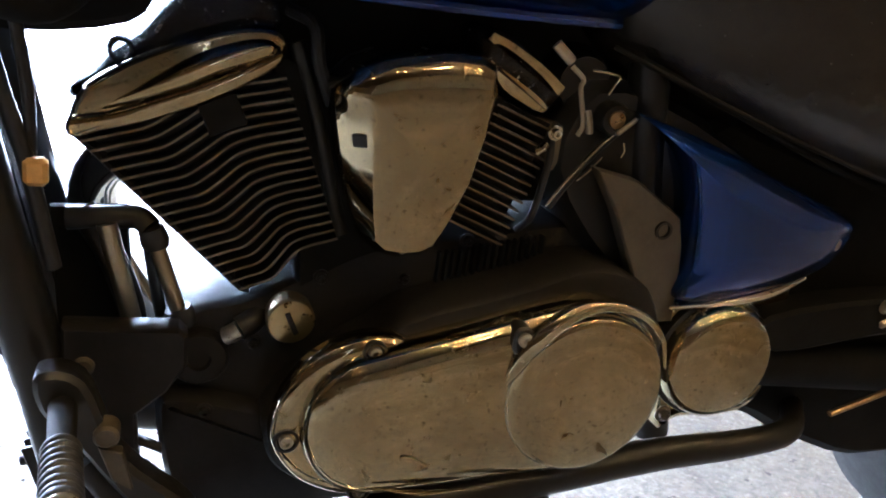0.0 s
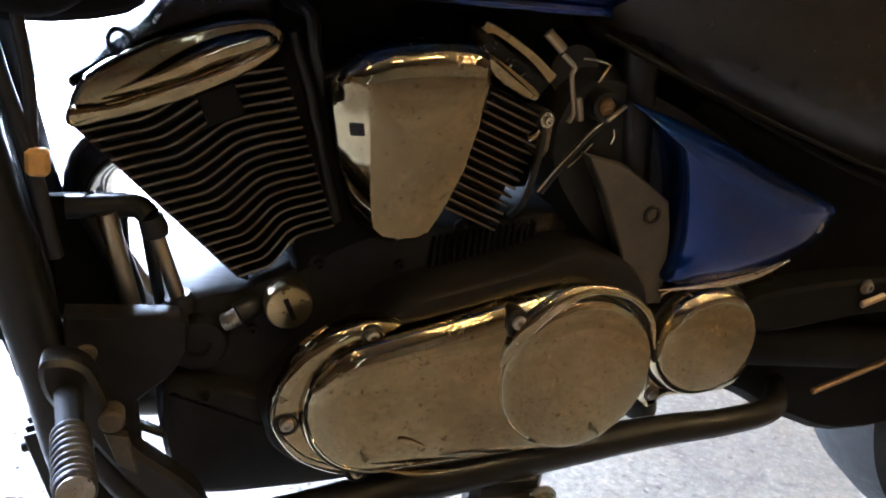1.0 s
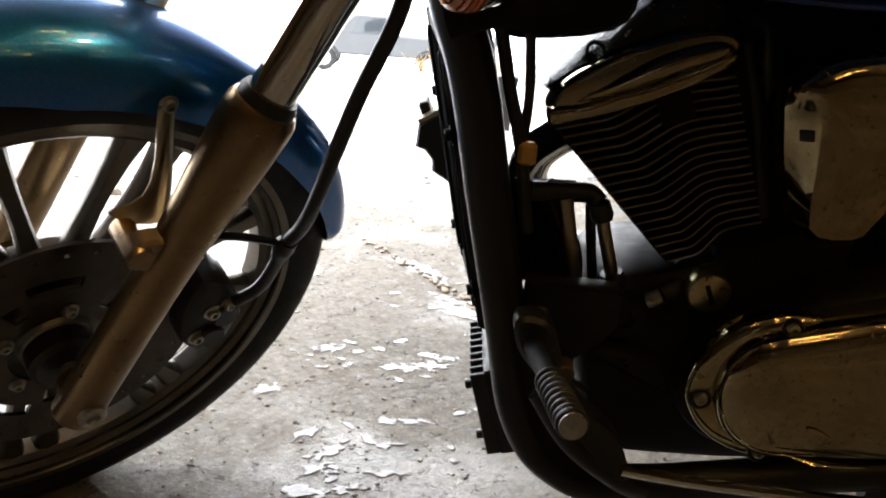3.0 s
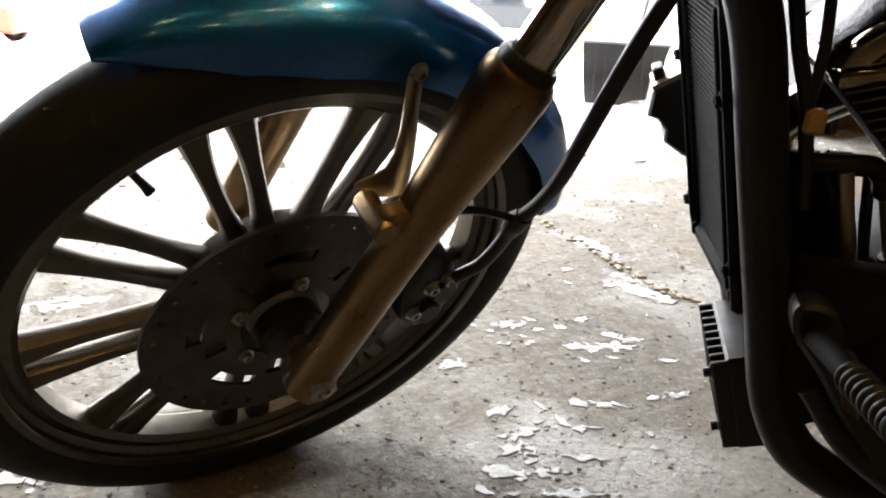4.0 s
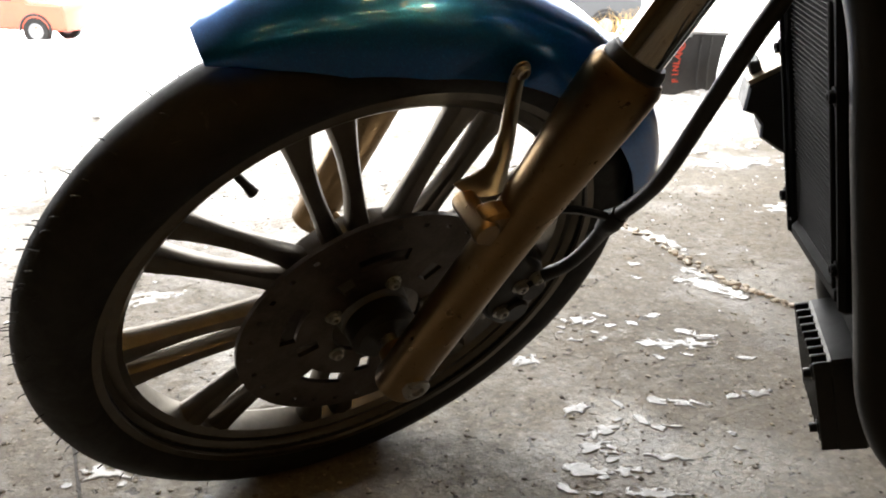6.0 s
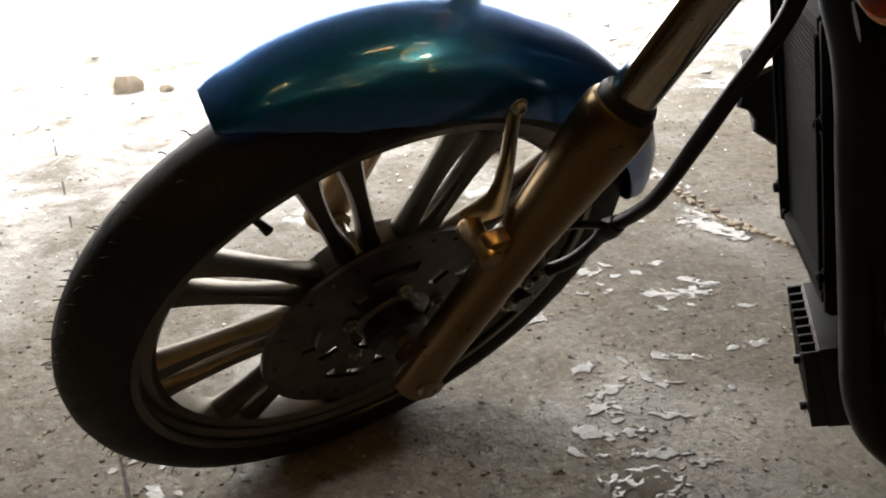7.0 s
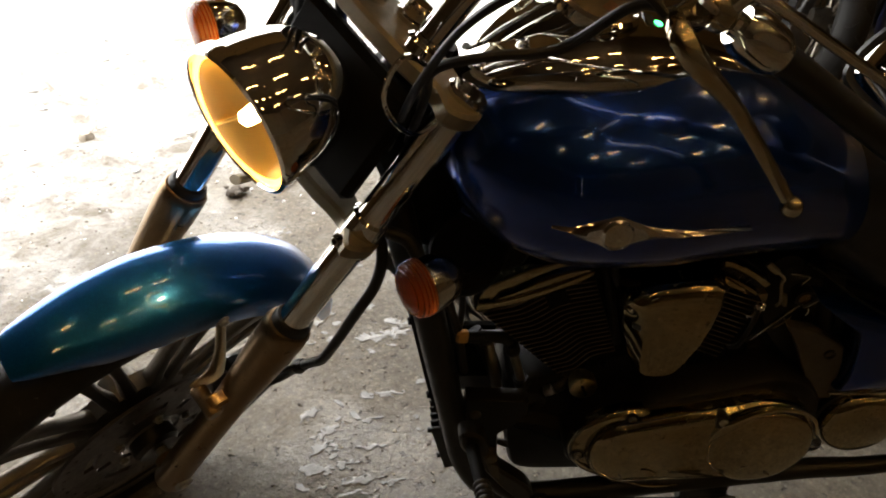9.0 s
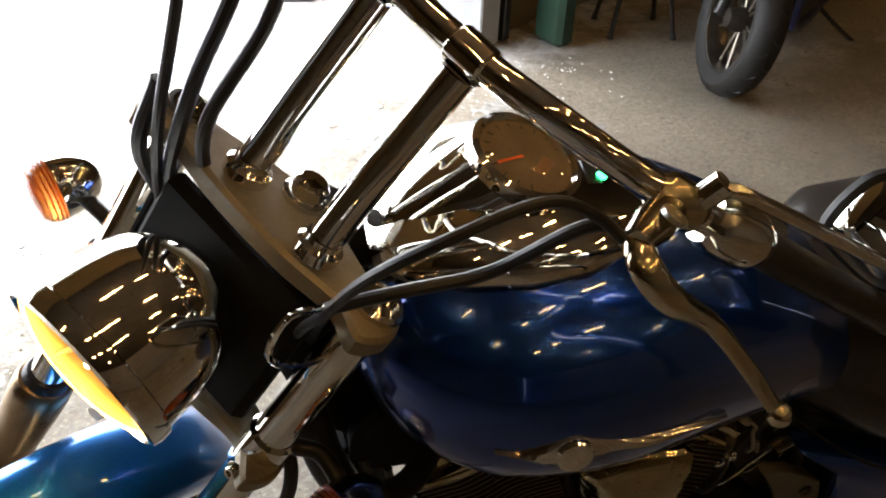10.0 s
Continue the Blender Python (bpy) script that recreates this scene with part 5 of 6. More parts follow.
bp("lower_bracket", tube([(0.05, -0.14, 0.335), (0.085, -0.15, 0.29), (0.13, -0.15, 0.255), (0.16, -0.14, 0.235)], 0.012, 12), BLACK)
st = bp("side_stand", tube([(0.435, -0.135, 0.245), (0.45, -0.19, 0.165), (0.47, -0.255, 0.075), (0.475, -0.285, 0.042)], [0.015, 0.012, 0.0115, 0.011], 14), BLACK, label="black steel side stand, folded out")
bp("stand_foot", box((0.062, 0.034, 0.008), Matrix.Translation((0.478, -0.29, 0.0395)) @ Matrix.Rotation(radians(-7), 4, "X"), 0.003), BLACK, st)
bp("stand_bracket", box((0.075, 0.03, 0.06), Matrix.Translation((0.415, -0.125, 0.238)), 0.008), BLACK, st)
bp("stand_bolt", hexbolt((0.444, -0.152, 0.246), (0, -1, 0), 0.0105, 0.010), BOLT, st)

# coolant pipes and hoses between radiator and engine
for pts, r, mt, nm in (([(0.04, -0.04, 0.50), (0.06, -0.05, 0.47), (0.075, -0.05, 0.43), (0.08, -0.04, 0.40)], 0.011, BLACK, "coolant_hose"),
                       ([(0.0595, -0.058, 0.494), (0.0690, -0.06, 0.454), (0.0805, -0.06, 0.405)], 0.0078, STEEL, "coolant_pipe"),
                       ([(0.0935, -0.06, 0.487), (0.1050, -0.06, 0.450), (0.1165, -0.06, 0.414)], 0.0066, STEEL, "breather_pipe"),
                       ([(0.0915, -0.06, 0.492), (0.0950, -0.06, 0.482), (0.0968, -0.06, 0.476)], [0.010, 0.0115, 0.010], HOSE, "pipe_collar"),
                       ([(0.1135, -0.06, 0.423), (0.1160, -0.06, 0.416), (0.1185, -0.06, 0.408)], [0.011, 0.0125, 0.0115], HOSE, "pipe_collar"),
                       ([(0.030, -0.048, 0.4945), (0.060, -0.050, 0.4965), (0.082, -0.052, 0.4975), (0.0915, -0.058, 0.491)], 0.0095, BLACK, "coolant_elbow"),
                       ([(0.0870, -0.035, 0.490), (0.0940, -0.035, 0.445), (0.1030, -0.035, 0.395)], 0.0052, HOSE, "overflow_hose"),
                       ([(-0.02, -0.085, 0.66), (-0.005, -0.09, 0.60), (0.01, -0.095, 0.55), (0.025, -0.09, 0.47)], 0.006, HOSE, "wiring_loom"),
                       ([(0.005, -0.10, 0.66), (0.012, -0.095, 0.60), (0.012, -0.09, 0.555)], 0.0045, HOSE, "clutch_cable"),
                       ([(-0.06, -0.14, 0.655), (-0.02, -0.14, 0.668), (0.025, -0.12, 0.662), (0.052, -0.09, 0.69), (0.062, -0.06, 0.74), (0.062, -0.04, 0.80)], 0.014, MATT, "tank_mount_tube")):
    bp(nm, tube(pts, r, 12, 6), mt)
bp("engine_guard", plate([(0.030, 0.427), (0.114, 0.4245), (0.121, 0.418), (0.121, 0.392), (0.106, 0.368), (0.0835, 0.349), (0.0850, 0.3246), (0.0870, 0.300), (0.080, 0.275), (0.055, 0.262), (0.030, 0.30)], [(0.002, 0.080), (0, 0.083), (0, 0.101), (0.003, 0.105)], SIDE), CASE, label="black plate in front of the engine", sharp=30)
bp("guard_rib", plate([(0.084, 0.3235), (0.104, 0.3125), (0.104, 0.3085), (0.0845, 0.3185)][::-1], [(0, 0.088), (0, 0.098)], SIDE), CASE)
bp("guard_bolt", lathe([(0.0080, 0.104), (0.0080, 0.107), (0.006, 0.109), (0, 0.109)], 24, SIDE @ Matrix.Translation((0.0458, 0.3955, 0))), GRIME)
bp("guard_label", box((0.0035, 0.001, 0.024), Matrix.Translation((0.0471, -0.1055, 0.3615)) @ Matrix.Rotation(radians(-12), 4, "Y"), 0), BOLT, smooth=False)
# invented black sheet behind the coolant pipes, covering bright gaps
bp("pipe_backing", plate([(0.015, 0.497), (0.074, 0.499), (0.0765, 0.45), (0.0790, 0.390), (0.0196, 0.390)][::-1], [(0.002, 0.018), (0, 0.021), (0.002, 0.028)], SIDE), MATT)
bp("relay", box((0.016, 0.012, 0.02), Matrix.Translation((0.016, -0.098, 0.545)), 0.003), mat("yellow_relay", (0.62, 0.36, 0.10), 0.5, vary=0.2, vary_scale=60))
bp("exhaust_pipe", tube([(0.10, 0.05, 0.55), (0.04, 0.10, 0.48), (0.06, 0.15, 0.36), (0.15, 0.17, 0.27), (0.4, 0.18, 0.25), (0.9, 0.19, 0.30)], 0.024, 16), BRIGHT)

# ---- tank
TX = [-0.045, -0.03, 0.0, 0.05, 0.12, 0.22, 0.32, 0.42, 0.50, 0.55, 0.565]
TB = [0.83, 0.785, 0.738, 0.702, 0.686, 0.681, 0.680, 0.680, 0.684, 0.705, 0.735]
TT = [0.84, 0.872, 0.900, 0.922, 0.935, 0.930, 0.908, 0.865, 0.815, 0.775, 0.755]
TW = [0.012, 0.075, 0.135, 0.178, 0.201, 0.194, 0.162, 0.128, 0.100, 0.06, 0.02]


def tank_size(x):
    return tuple(float(np.interp(x, TX, v)) for v in (TB, TT, TW))


def tank_y(x, z):
    """Half the tank's width at a height."""
    b, t, w = tank_size(x)
    c = b * 0.56 + t * 0.44
    h = (t - c) if z > c else (c - b)
    q = min(1, abs(z - c) / h)
    return w * (1 - q ** 2.3) ** (1 / 2.3)


def tank():
    rings = []
    pts = spline([(x, b, t) for x, b, t in zip(TX, TB, TT)], 5)
    wid = spline([(x, w, 0) for x, w in zip(TX, TW)], 5)
    for p, w in zip(pts, wid):
        b, t, hw = p.y, p.z, w.y
        c = b * 0.56 + t * 0.44
        ring = []
        for k in range(56):
            a = math.tau * k / 56
            ca, sa = math.cos(a), math.sin(a)
            yy = hw * math.copysign(abs(ca) ** (2 / 2.3), ca)
            h = (t - c) if sa > 0 else (c - b)
            ring.append(Vector((p.x, yy, c + h * math.copysign(abs(sa) ** (2 / 2.3), sa))))
        rings.append(ring)
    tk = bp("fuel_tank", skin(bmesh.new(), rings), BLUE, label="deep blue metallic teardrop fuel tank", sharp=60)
    # welded lower seam
    for s in (-1, 1):
        bp("tank_seam", tube([(x, s * (tank_y(x, tank_size(x)[0] + 0.012) + 0.001), tank_size(x)[0] + 0.008) for x in (0.0, 0.08, 0.16, 0.26, 0.36, 0.46)], 0.005, 8, 5), BLUE, tk)
    # chrome winged emblem with a round medallion
    for s in (-1, 1):
        top = [(0.082, 0.803), (0.108, 0.807), (0.135, 0.819), (0.150, 0.825), (0.166, 0.818), (0.195, 0.806), (0.25, 0.796), (0.311, 0.787)]
        low = [(0.082, 0.800), (0.108, 0.793), (0.134, 0.783), (0.150, 0.771), (0.168, 0.782), (0.195, 0.790), (0.25, 0.788), (0.311, 0.784)]
        rings = []
        for (x0, z0), (x1, z1) in zip([(p.x, p.y) for p in spline([(x, z, 0) for x, z in top], 4)], [(p.x, p.y) for p in spline([(x, z, 0) for x, z in low], 4)]):
            ring = []
            for f, o in ((0, 0), (0.12, 0.004), (0.5, 0.0075), (0.88, 0.004), (1, 0), (0.5, -0.004)):
                x, z = x0 + (x1 - x0) * f, z0 + (z1 - z0) * f
                ring.append(Vector((x, s * (tank_y(x, z) + o), z)))
            rings.append(ring)
        em = bp("winged_emblem", skin(bmesh.new(), rings), BRIGHT, tk, "chrome winged emblem", sharp=40)
        yc = tank_y(0.150, 0.800)
        mm = Matrix.Translation((0.150, s * yc, 0.800)) @ Vector((0, s, 0.12)).to_track_quat("Z", "Y").to_matrix().to_4x4()
        bp("medallion", lathe([(0.0175, 0.0), (0.0175, 0.008), (0.0155, 0.0105), (0.0135, 0.0095), (0.012, 0.0095), (0.0, 0.0105)], 32, mm), BRIGHT, em)
    return tk


tk = tank()

# ---- dash on the tank: chrome console, gauge, neutral lamp
def dash():
    rings = []
    for x, w, z0, z1 in ((-0.025, 0.045, 0.855, 0.895), (0.02, 0.085, 0.875, 0.928), (0.07, 0.112, 0.89, 0.950), (0.12, 0.120, 0.89, 0.957), (0.17, 0.112, 0.89, 0.954), (0.22, 0.086, 0.885, 0.945), (0.28, 0.055, 0.88, 0.930), (0.36, 0.028, 0.865, 0.899), (0.43, 0.01, 0.85, 0.868)):
        rings.append([Vector((x, w * math.copysign(abs(math.cos(a)) ** 0.7, math.cos(a)), (z0 + z1) / 2 + (z1 - z0) / 2 * math.copysign(abs(math.sin(a)) ** 0.7, math.sin(a)))) for a in (math.tau * k / 28 for k in range(28))])
    d = bp("dash_console", skin(bmesh.new(), rings), BRIGHT, label="chrome tank console", sharp=50)
    gm = Matrix.Translation((0.134, -0.004, 0.966)) @ Vector((0.30, -0.20, 1)).to_track_quat("Z", "Y").to_matrix().to_4x4()
    can = []
    for q, r in ((0.0, 0.0545), (0.12, 0.0545), (0.3, 0.053), (0.5, 0.050), (0.7, 0.046), (0.85, 0.041), (0.95, 0.034), (1.0, 0.022)):
        c = Vector((0.134, -0.004, 0.966)).lerp(Vector((0.005, 0, 0.872)), q)
        ax = Vector((0.30, -0.20, 1)).normalized().lerp(Vector((0.80, 0, 0.60)), q).normalized()
        can.append([c + ax.to_track_quat("Z", "Y") @ Vector((r * math.cos(b_), r * math.sin(b_), 0)) for b_ in (math.tau * k / 48 for k in range(48))])
    bp("gauge_can", skin(bmesh.new(), can), BRIGHT, d, "deep chrome gauge housing")
    g = bp("gauge_bezel", lathe([(0.054, -0.03), (0.056, 0.0), (0.0545, 0.010), (0.049, 0.013), (0.0455, 0.009), (0.0455, 0.002)], 48, gm, caps=False), BRIGHT, d)
    bp("gauge_face", lathe([(0.0455, 0.003), (0.0, 0.004)], 40, gm), DIAL, g)
    bp("gauge_needle", box((0.030, 0.0026, 0.0015), gm @ Matrix.Rotation(radians(150), 4, "Z") @ Matrix.Translation((0.020, 0, 0.006)), 0.0004), ORANGE, g)
    bp("gauge_window", box((0.024, 0.012, 0.0012), gm @ Matrix.Translation((0.0, -0.018, 0.0048)), 0.0004), LCD, g)
    for k in range(13):
        bp("dial_mark", box((0.006, 0.0014, 0.001), gm @ Matrix.Rotation(radians(-30 + 20 * k), 4, "Z") @ Matrix.Translation((0.038, 0, 0.0045)), 0), BLACK, g, smooth=False)
    gl = bp("gauge_glass", lathe([(0.047, 0.0085), (0.03, 0.012), (0, 0.0135)], 40, gm, caps=False), PANE, g)
    gl.visible_shadow = False
    bp("neutral_lamp", lathe([(0.0055, 0), (0.005, 0.003), (0, 0.0045)], 16, Matrix.Translation((0.212, -0.004, 0.9445)) @ Matrix.Rotation(radians(18), 4, "Y")), GREEN, d)
    bp("lamp_panel", box((0.045, 0.035, 0.004), Matrix.Translation((0.216, 0, 0.9425)) @ Matrix.Rotation(radians(18), 4, "Y"), 0.0015), BLACK, d)


dash()

# ---- seat, rear fender, rear wheel, swingarm
rings = []
for x, w, z0, z1 in ((0.43, 0.04, 0.70, 0.78), (0.47, 0.10, 0.655, 0.825), (0.54, 0.15, 0.625, 0.855), (0.64, 0.178, 0.592, 0.855), (0.74, 0.19, 0.565, 0.845), (0.86, 0.19, 0.555, 0.845), (0.94, 0.17, 0.60, 0.88), (1.0, 0.14, 0.68, 0.91), (1.12, 0.115, 0.73, 0.92), (1.24, 0.07, 0.76, 0.90)):
    rings.append([Vector((x, w * math.copysign(abs(math.cos(a)) ** 0.75, math.cos(a)), (z0 + z1) / 2 + (z1 - z0) / 2 * math.copysign(abs(math.sin(a)) ** 0.75, math.sin(a)))) for a in (math.tau * k / 32 for k in range(32))])
seat = bp("seat", skin(bmesh.new(), [[q for q in r] for r in rings]), LEATHER, label="black vinyl saddle", sharp=60)
bp("seat_piping", tube([(0.45, -0.09, 0.672), (0.52, -0.142, 0.644), (0.62, -0.166, 0.612), (0.74, -0.172, 0.582), (0.86, -0.166, 0.572)], 0.002, 8), MATT, seat)
RW = Matrix.Translation((1.265, 0, 0.318))
rw = part("rear_wheel", lathe([(0.20, -0.06), (0.215, -0.062), (0.215, 0.062), (0.20, 0.06), (0.19, 0.0)], 64, RW @ Matrix.Rotation(radians(90), 4, "X"), closed=True), RIM, bike, "grey alloy rear wheel", BIKE)
bp("tyre", lathe([(0.205, -0.065), (0.24, -0.088), (0.28, -0.085), (0.308, -0.06), (0.318, 0.0), (0.308, 0.06), (0.28, 0.085), (0.24, 0.088), (0.205, 0.065)], 72, RW @ Matrix.Rotation(radians(90), 4, "X"), closed=True), RUBBER, rw)
bp("hub", lathe([(0, -0.08), (0.05, -0.08), (0.06, -0.03), (0.06, 0.03), (0.05, 0.08), (0, 0.08)], 32, RW @ Matrix.Rotation(radians(90), 4, "X")), RIM, rw)
for k in range(10):
    a = math.tau * k / 10
    bp("spoke", tube([RW @ Vector((0.05 * math.cos(a), 0, 0.05 * math.sin(a))), RW @ Vector((0.205 * math.cos(a), 0, 0.205 * math.sin(a)))], 0.014, 8, 2), RIM, rw)
for y in (-0.088, 0.088):
    bp("swingarm", tube([(0.66, y, 0.38), (0.85, y, 0.36), (1.265, y, 0.318)], [0.03, 0.026, 0.022], 14, 4), MATT)
rings = []
for i in range(40):
    a = radians(160 - 130 * i / 39)
    ring = []
    for x, h in ((-0.10, 0.0), (-0.105, 0.03), (-0.08, 0.055), (0, 0.065), (0.08, 0.055), (0.105, 0.03), (0.10, 0.0), (0.08, 0.05), (0, 0.06), (-0.08, 0.05)):
        r = 0.34 + h
        ring.append(Vector((1.265 + r * math.cos(a), x, 0.36 + r * math.sin(a))))
    rings.append(ring)
bp("rear_fender", skin(bmesh.new(), rings), BLUE, label="dark blue rear fender")
# added black plate, standing in for the darkness around the rear wheel
bp("dark_filler", plate(round_outline([(0.56, 0.60), (0.545, 0.46), (0.555, 0.33), (0.70, 0.30), (0.80, 0.255), (0.95, 0.225), (1.3, 0.30), (1.45, 0.50), (1.3, 0.70), (0.9, 0.72)], 4), [(0.01, -0.09), (0, -0.08), (0, 0.060), (0.01, 0.070)], SIDE), MATT)
bp("frame_strut", tube([(0.4776, -0.09, 0.6642), (0.53, -0.095, 0.6457), (0.5813, -0.10, 0.6275), (0.70, -0.11, 0.585), (0.86, -0.12, 0.54)], 0.0038, 12), MATT)
bp("passenger_peg_rod", tube([(0.742, -0.150, 0.344), (0.80, -0.150, 0.364), (0.86, -0.150, 0.387)], 0.0032, 10), SLIDER)
bp("belt_guard", plate(round_outline([(0.66, 0.44), (0.85, 0.46), (1.05, 0.44), (1.05, 0.40), (0.85, 0.42), (0.68, 0.40)], 4), [(0, 0.09), (0, 0.12), (0.004, 0.124)], SIDE), MATT)
bp("strut_bolt", hexbolt((0.796, -0.126, 0.452), (0, -1, 0), 0.0055, 0.006), BOLT)
bp("tab_bracket", box((0.032, 0.006, 0.008), Matrix.Translation((0.812, -0.126, 0.436)) @ Matrix.Rotation(radians(-20), 4, "Y"), 0.002), STEEL)

# ---------------------------------------------------------------- floor details
def lump(bm, at, r, rnd, flat=0.6):
    """A small irregular clod."""
    ph = [rnd.uniform(0, 9) for _ in range(3)]
    rings = []
    for i in range(1, 5):
        a = math.pi * i / 5
        ring = []
        for k in range(7):
            b = math.tau * k / 7 + ph[0]
            q = 1 + 0.35 * noise.noise((math.cos(b) * 1.3 + ph[1], math.sin(b) * 1.3 + ph[2], a))
            ring.append(Vector(at) + Vector((math.sin(a) * math.cos(b) * q, math.sin(a) * math.sin(b) * q, math.cos(a) * flat * q)) * r)
        rings.append(ring)
    skin(bm, rings)


def ground_z(x, y):
    v = ROOM.inverted() @ Vector((x, y, 0))
    return ground_height(v.x, v.y)


rnd = random.Random(11)
bm = bmesh.new()
for i in range(5200):
    if i < 400:
        v = room(rnd.uniform(-5, 0.4), rnd.uniform(-0.4, 3.2))
    elif i < 1500:
        v = Vector((rnd.uniform(-1.2, 1.6), rnd.uniform(-1.4, 0.55), 0))
    else:
        v = Vector((rnd.uniform(-1.5, 0.5), 0.55 + 1.9 * rnd.random() ** 1.5, 0))
    r = rnd.choice((0.0012, 0.0016, 0.002, 0.0026, 0.0036)) * rnd.uniform(0.8, 1.3)
    lump(bm, (v.x, v.y, r * 0.05 + ground_z(v.x, v.y)), r, rnd, 0.5)
tagged(part("grit", bm, PEBBLE), "loose grit and small stones scattered on the floor", "grit", kind="stuff")

bm = bmesh.new()
for i in range(2600):
    if i < 900:
        w, sizes = -abs(rnd.gauss(0.1, 1.3)) + 0.2, (0.005, 0.006, 0.008, 0.010, 0.014, 0.022)
    else:
        w, sizes = rnd.gauss(0.1, 0.35), (0.002, 0.003, 0.004, 0.006)
    v = room(rnd.uniform(-6.0, 0.1), w)
    r = rnd.choice(sizes) * rnd.uniform(0.7, 1.2)
    lump(bm, (v.x, v.y, ground_z(v.x, v.y) + r * 0.05), r, rnd, 0.5)
tagged(part("snow_clods", bm, SNOW), "trodden clods of snow and ice by the gate", "snow", kind="stuff")

DIRTY = mat("dirty_ice_clod", (0.46, 0.40, 0.32), 0.7, bump=0.4, bump_scale=40, vary=0.4, vary_scale=14)
for (x, y, r) in ((-1.965, 2.63, 0.065), (-1.80, 2.62, 0.03), (-1.076, 2.41, 0.028), (-1.43, 2.50, 0.03)):
    bm = bmesh.new()
    lump(bm, (x, y, r * 0.3 + ground_z(x, y)), r, rnd, 0.7)
    tagged(part("ice_clod", bm, DIRTY), "dirty brown clod of ice on the snow", "ice clod", "ice clods")


def film(verts, faces, x, y, rx, ry, turn, seed, step, thick=0.0014, full=0.0):
    """Ragged flakes of a thin film: a sheet that dips under the floor between them."""
    c, s = math.cos(turn), math.sin(turn)
    nx, ny = int(rx * 1.25 / step), int(ry * 1.25 / step)
    fine = 1.0 / max(0.012, min(0.04, 0.55 * min(rx, ry)))
    index = {}

    def vert(i, j):
        if (i, j) not in index:
            u, v = i * step, j * step
            fall = 1 - (u / rx) ** 2 - (v / ry) ** 2
            h = 0.50 * fall + 0.75 * noise.noise((u * fine + seed * 7.1, v * fine * 1.3, seed)) + 0.22 * noise.noise((u * fine * 2.7, v * fine * 2.7 + seed * 3.3, seed)) + full - 0.20
            z = max(-0.0025, min(thick, h * 0.02))
            if z >= thick:
                z += 0.0004 * noise.noise((u * 60, v * 60, seed))
            index[(i, j)] = len(verts)
            verts.append((x + u * c - v * s, y + u * s + v * c, z))
        return index[(i, j)]

    for i in range(-nx, nx):
        for j in range(-ny, ny):
            q = [vert(i, j), vert(i + 1, j), vert(i + 1, j + 1), vert(i, j + 1)]
            if max(verts[k][2] for k in q) > 0:
                faces.append(q)


def film_object(name, material, label, category, patches):
    verts, faces = [], []
    for k, p in enumerate(patches):
        film(verts, faces, p[0], p[1], p[2] * 0.68, p[3] * 0.68, p[4], k + 1, *p[5:])
    me = bpy.data.meshes.new(name)
    me.from_pydata(verts, [], faces)
    for p in me.polygons:
        p.use_smooth = True
    me.update()
    return tagged(link(name, me, material), label, category, kind="stuff")


# small loose flakes strewn round the larger films
flake_rnd = random.Random(41)
FLAKES = []
for cx, cy, n_, sd_ in ((-0.18, 0.93, 6, 0.05), (-0.10, 1.10, 8, 0.07), (-0.05, 1.36, 12, 0.06), (-0.24, 1.36, 8, 0.05), (-0.75, 0.73, 10, 0.06), (0.0, 1.65, 8, 0.07)):
    for _ in range(n_):
        w_ = flake_rnd.uniform(0.008, 0.024)
        FLAKES.append((cx + flake_rnd.gauss(0, sd_), cy + flake_rnd.gauss(0, sd_ * 0.7), w_, w_ * flake_rnd.uniform(0.4, 0.8), flake_rnd.uniform(-1, 1), 0.0014, 0.0012, 0.3))
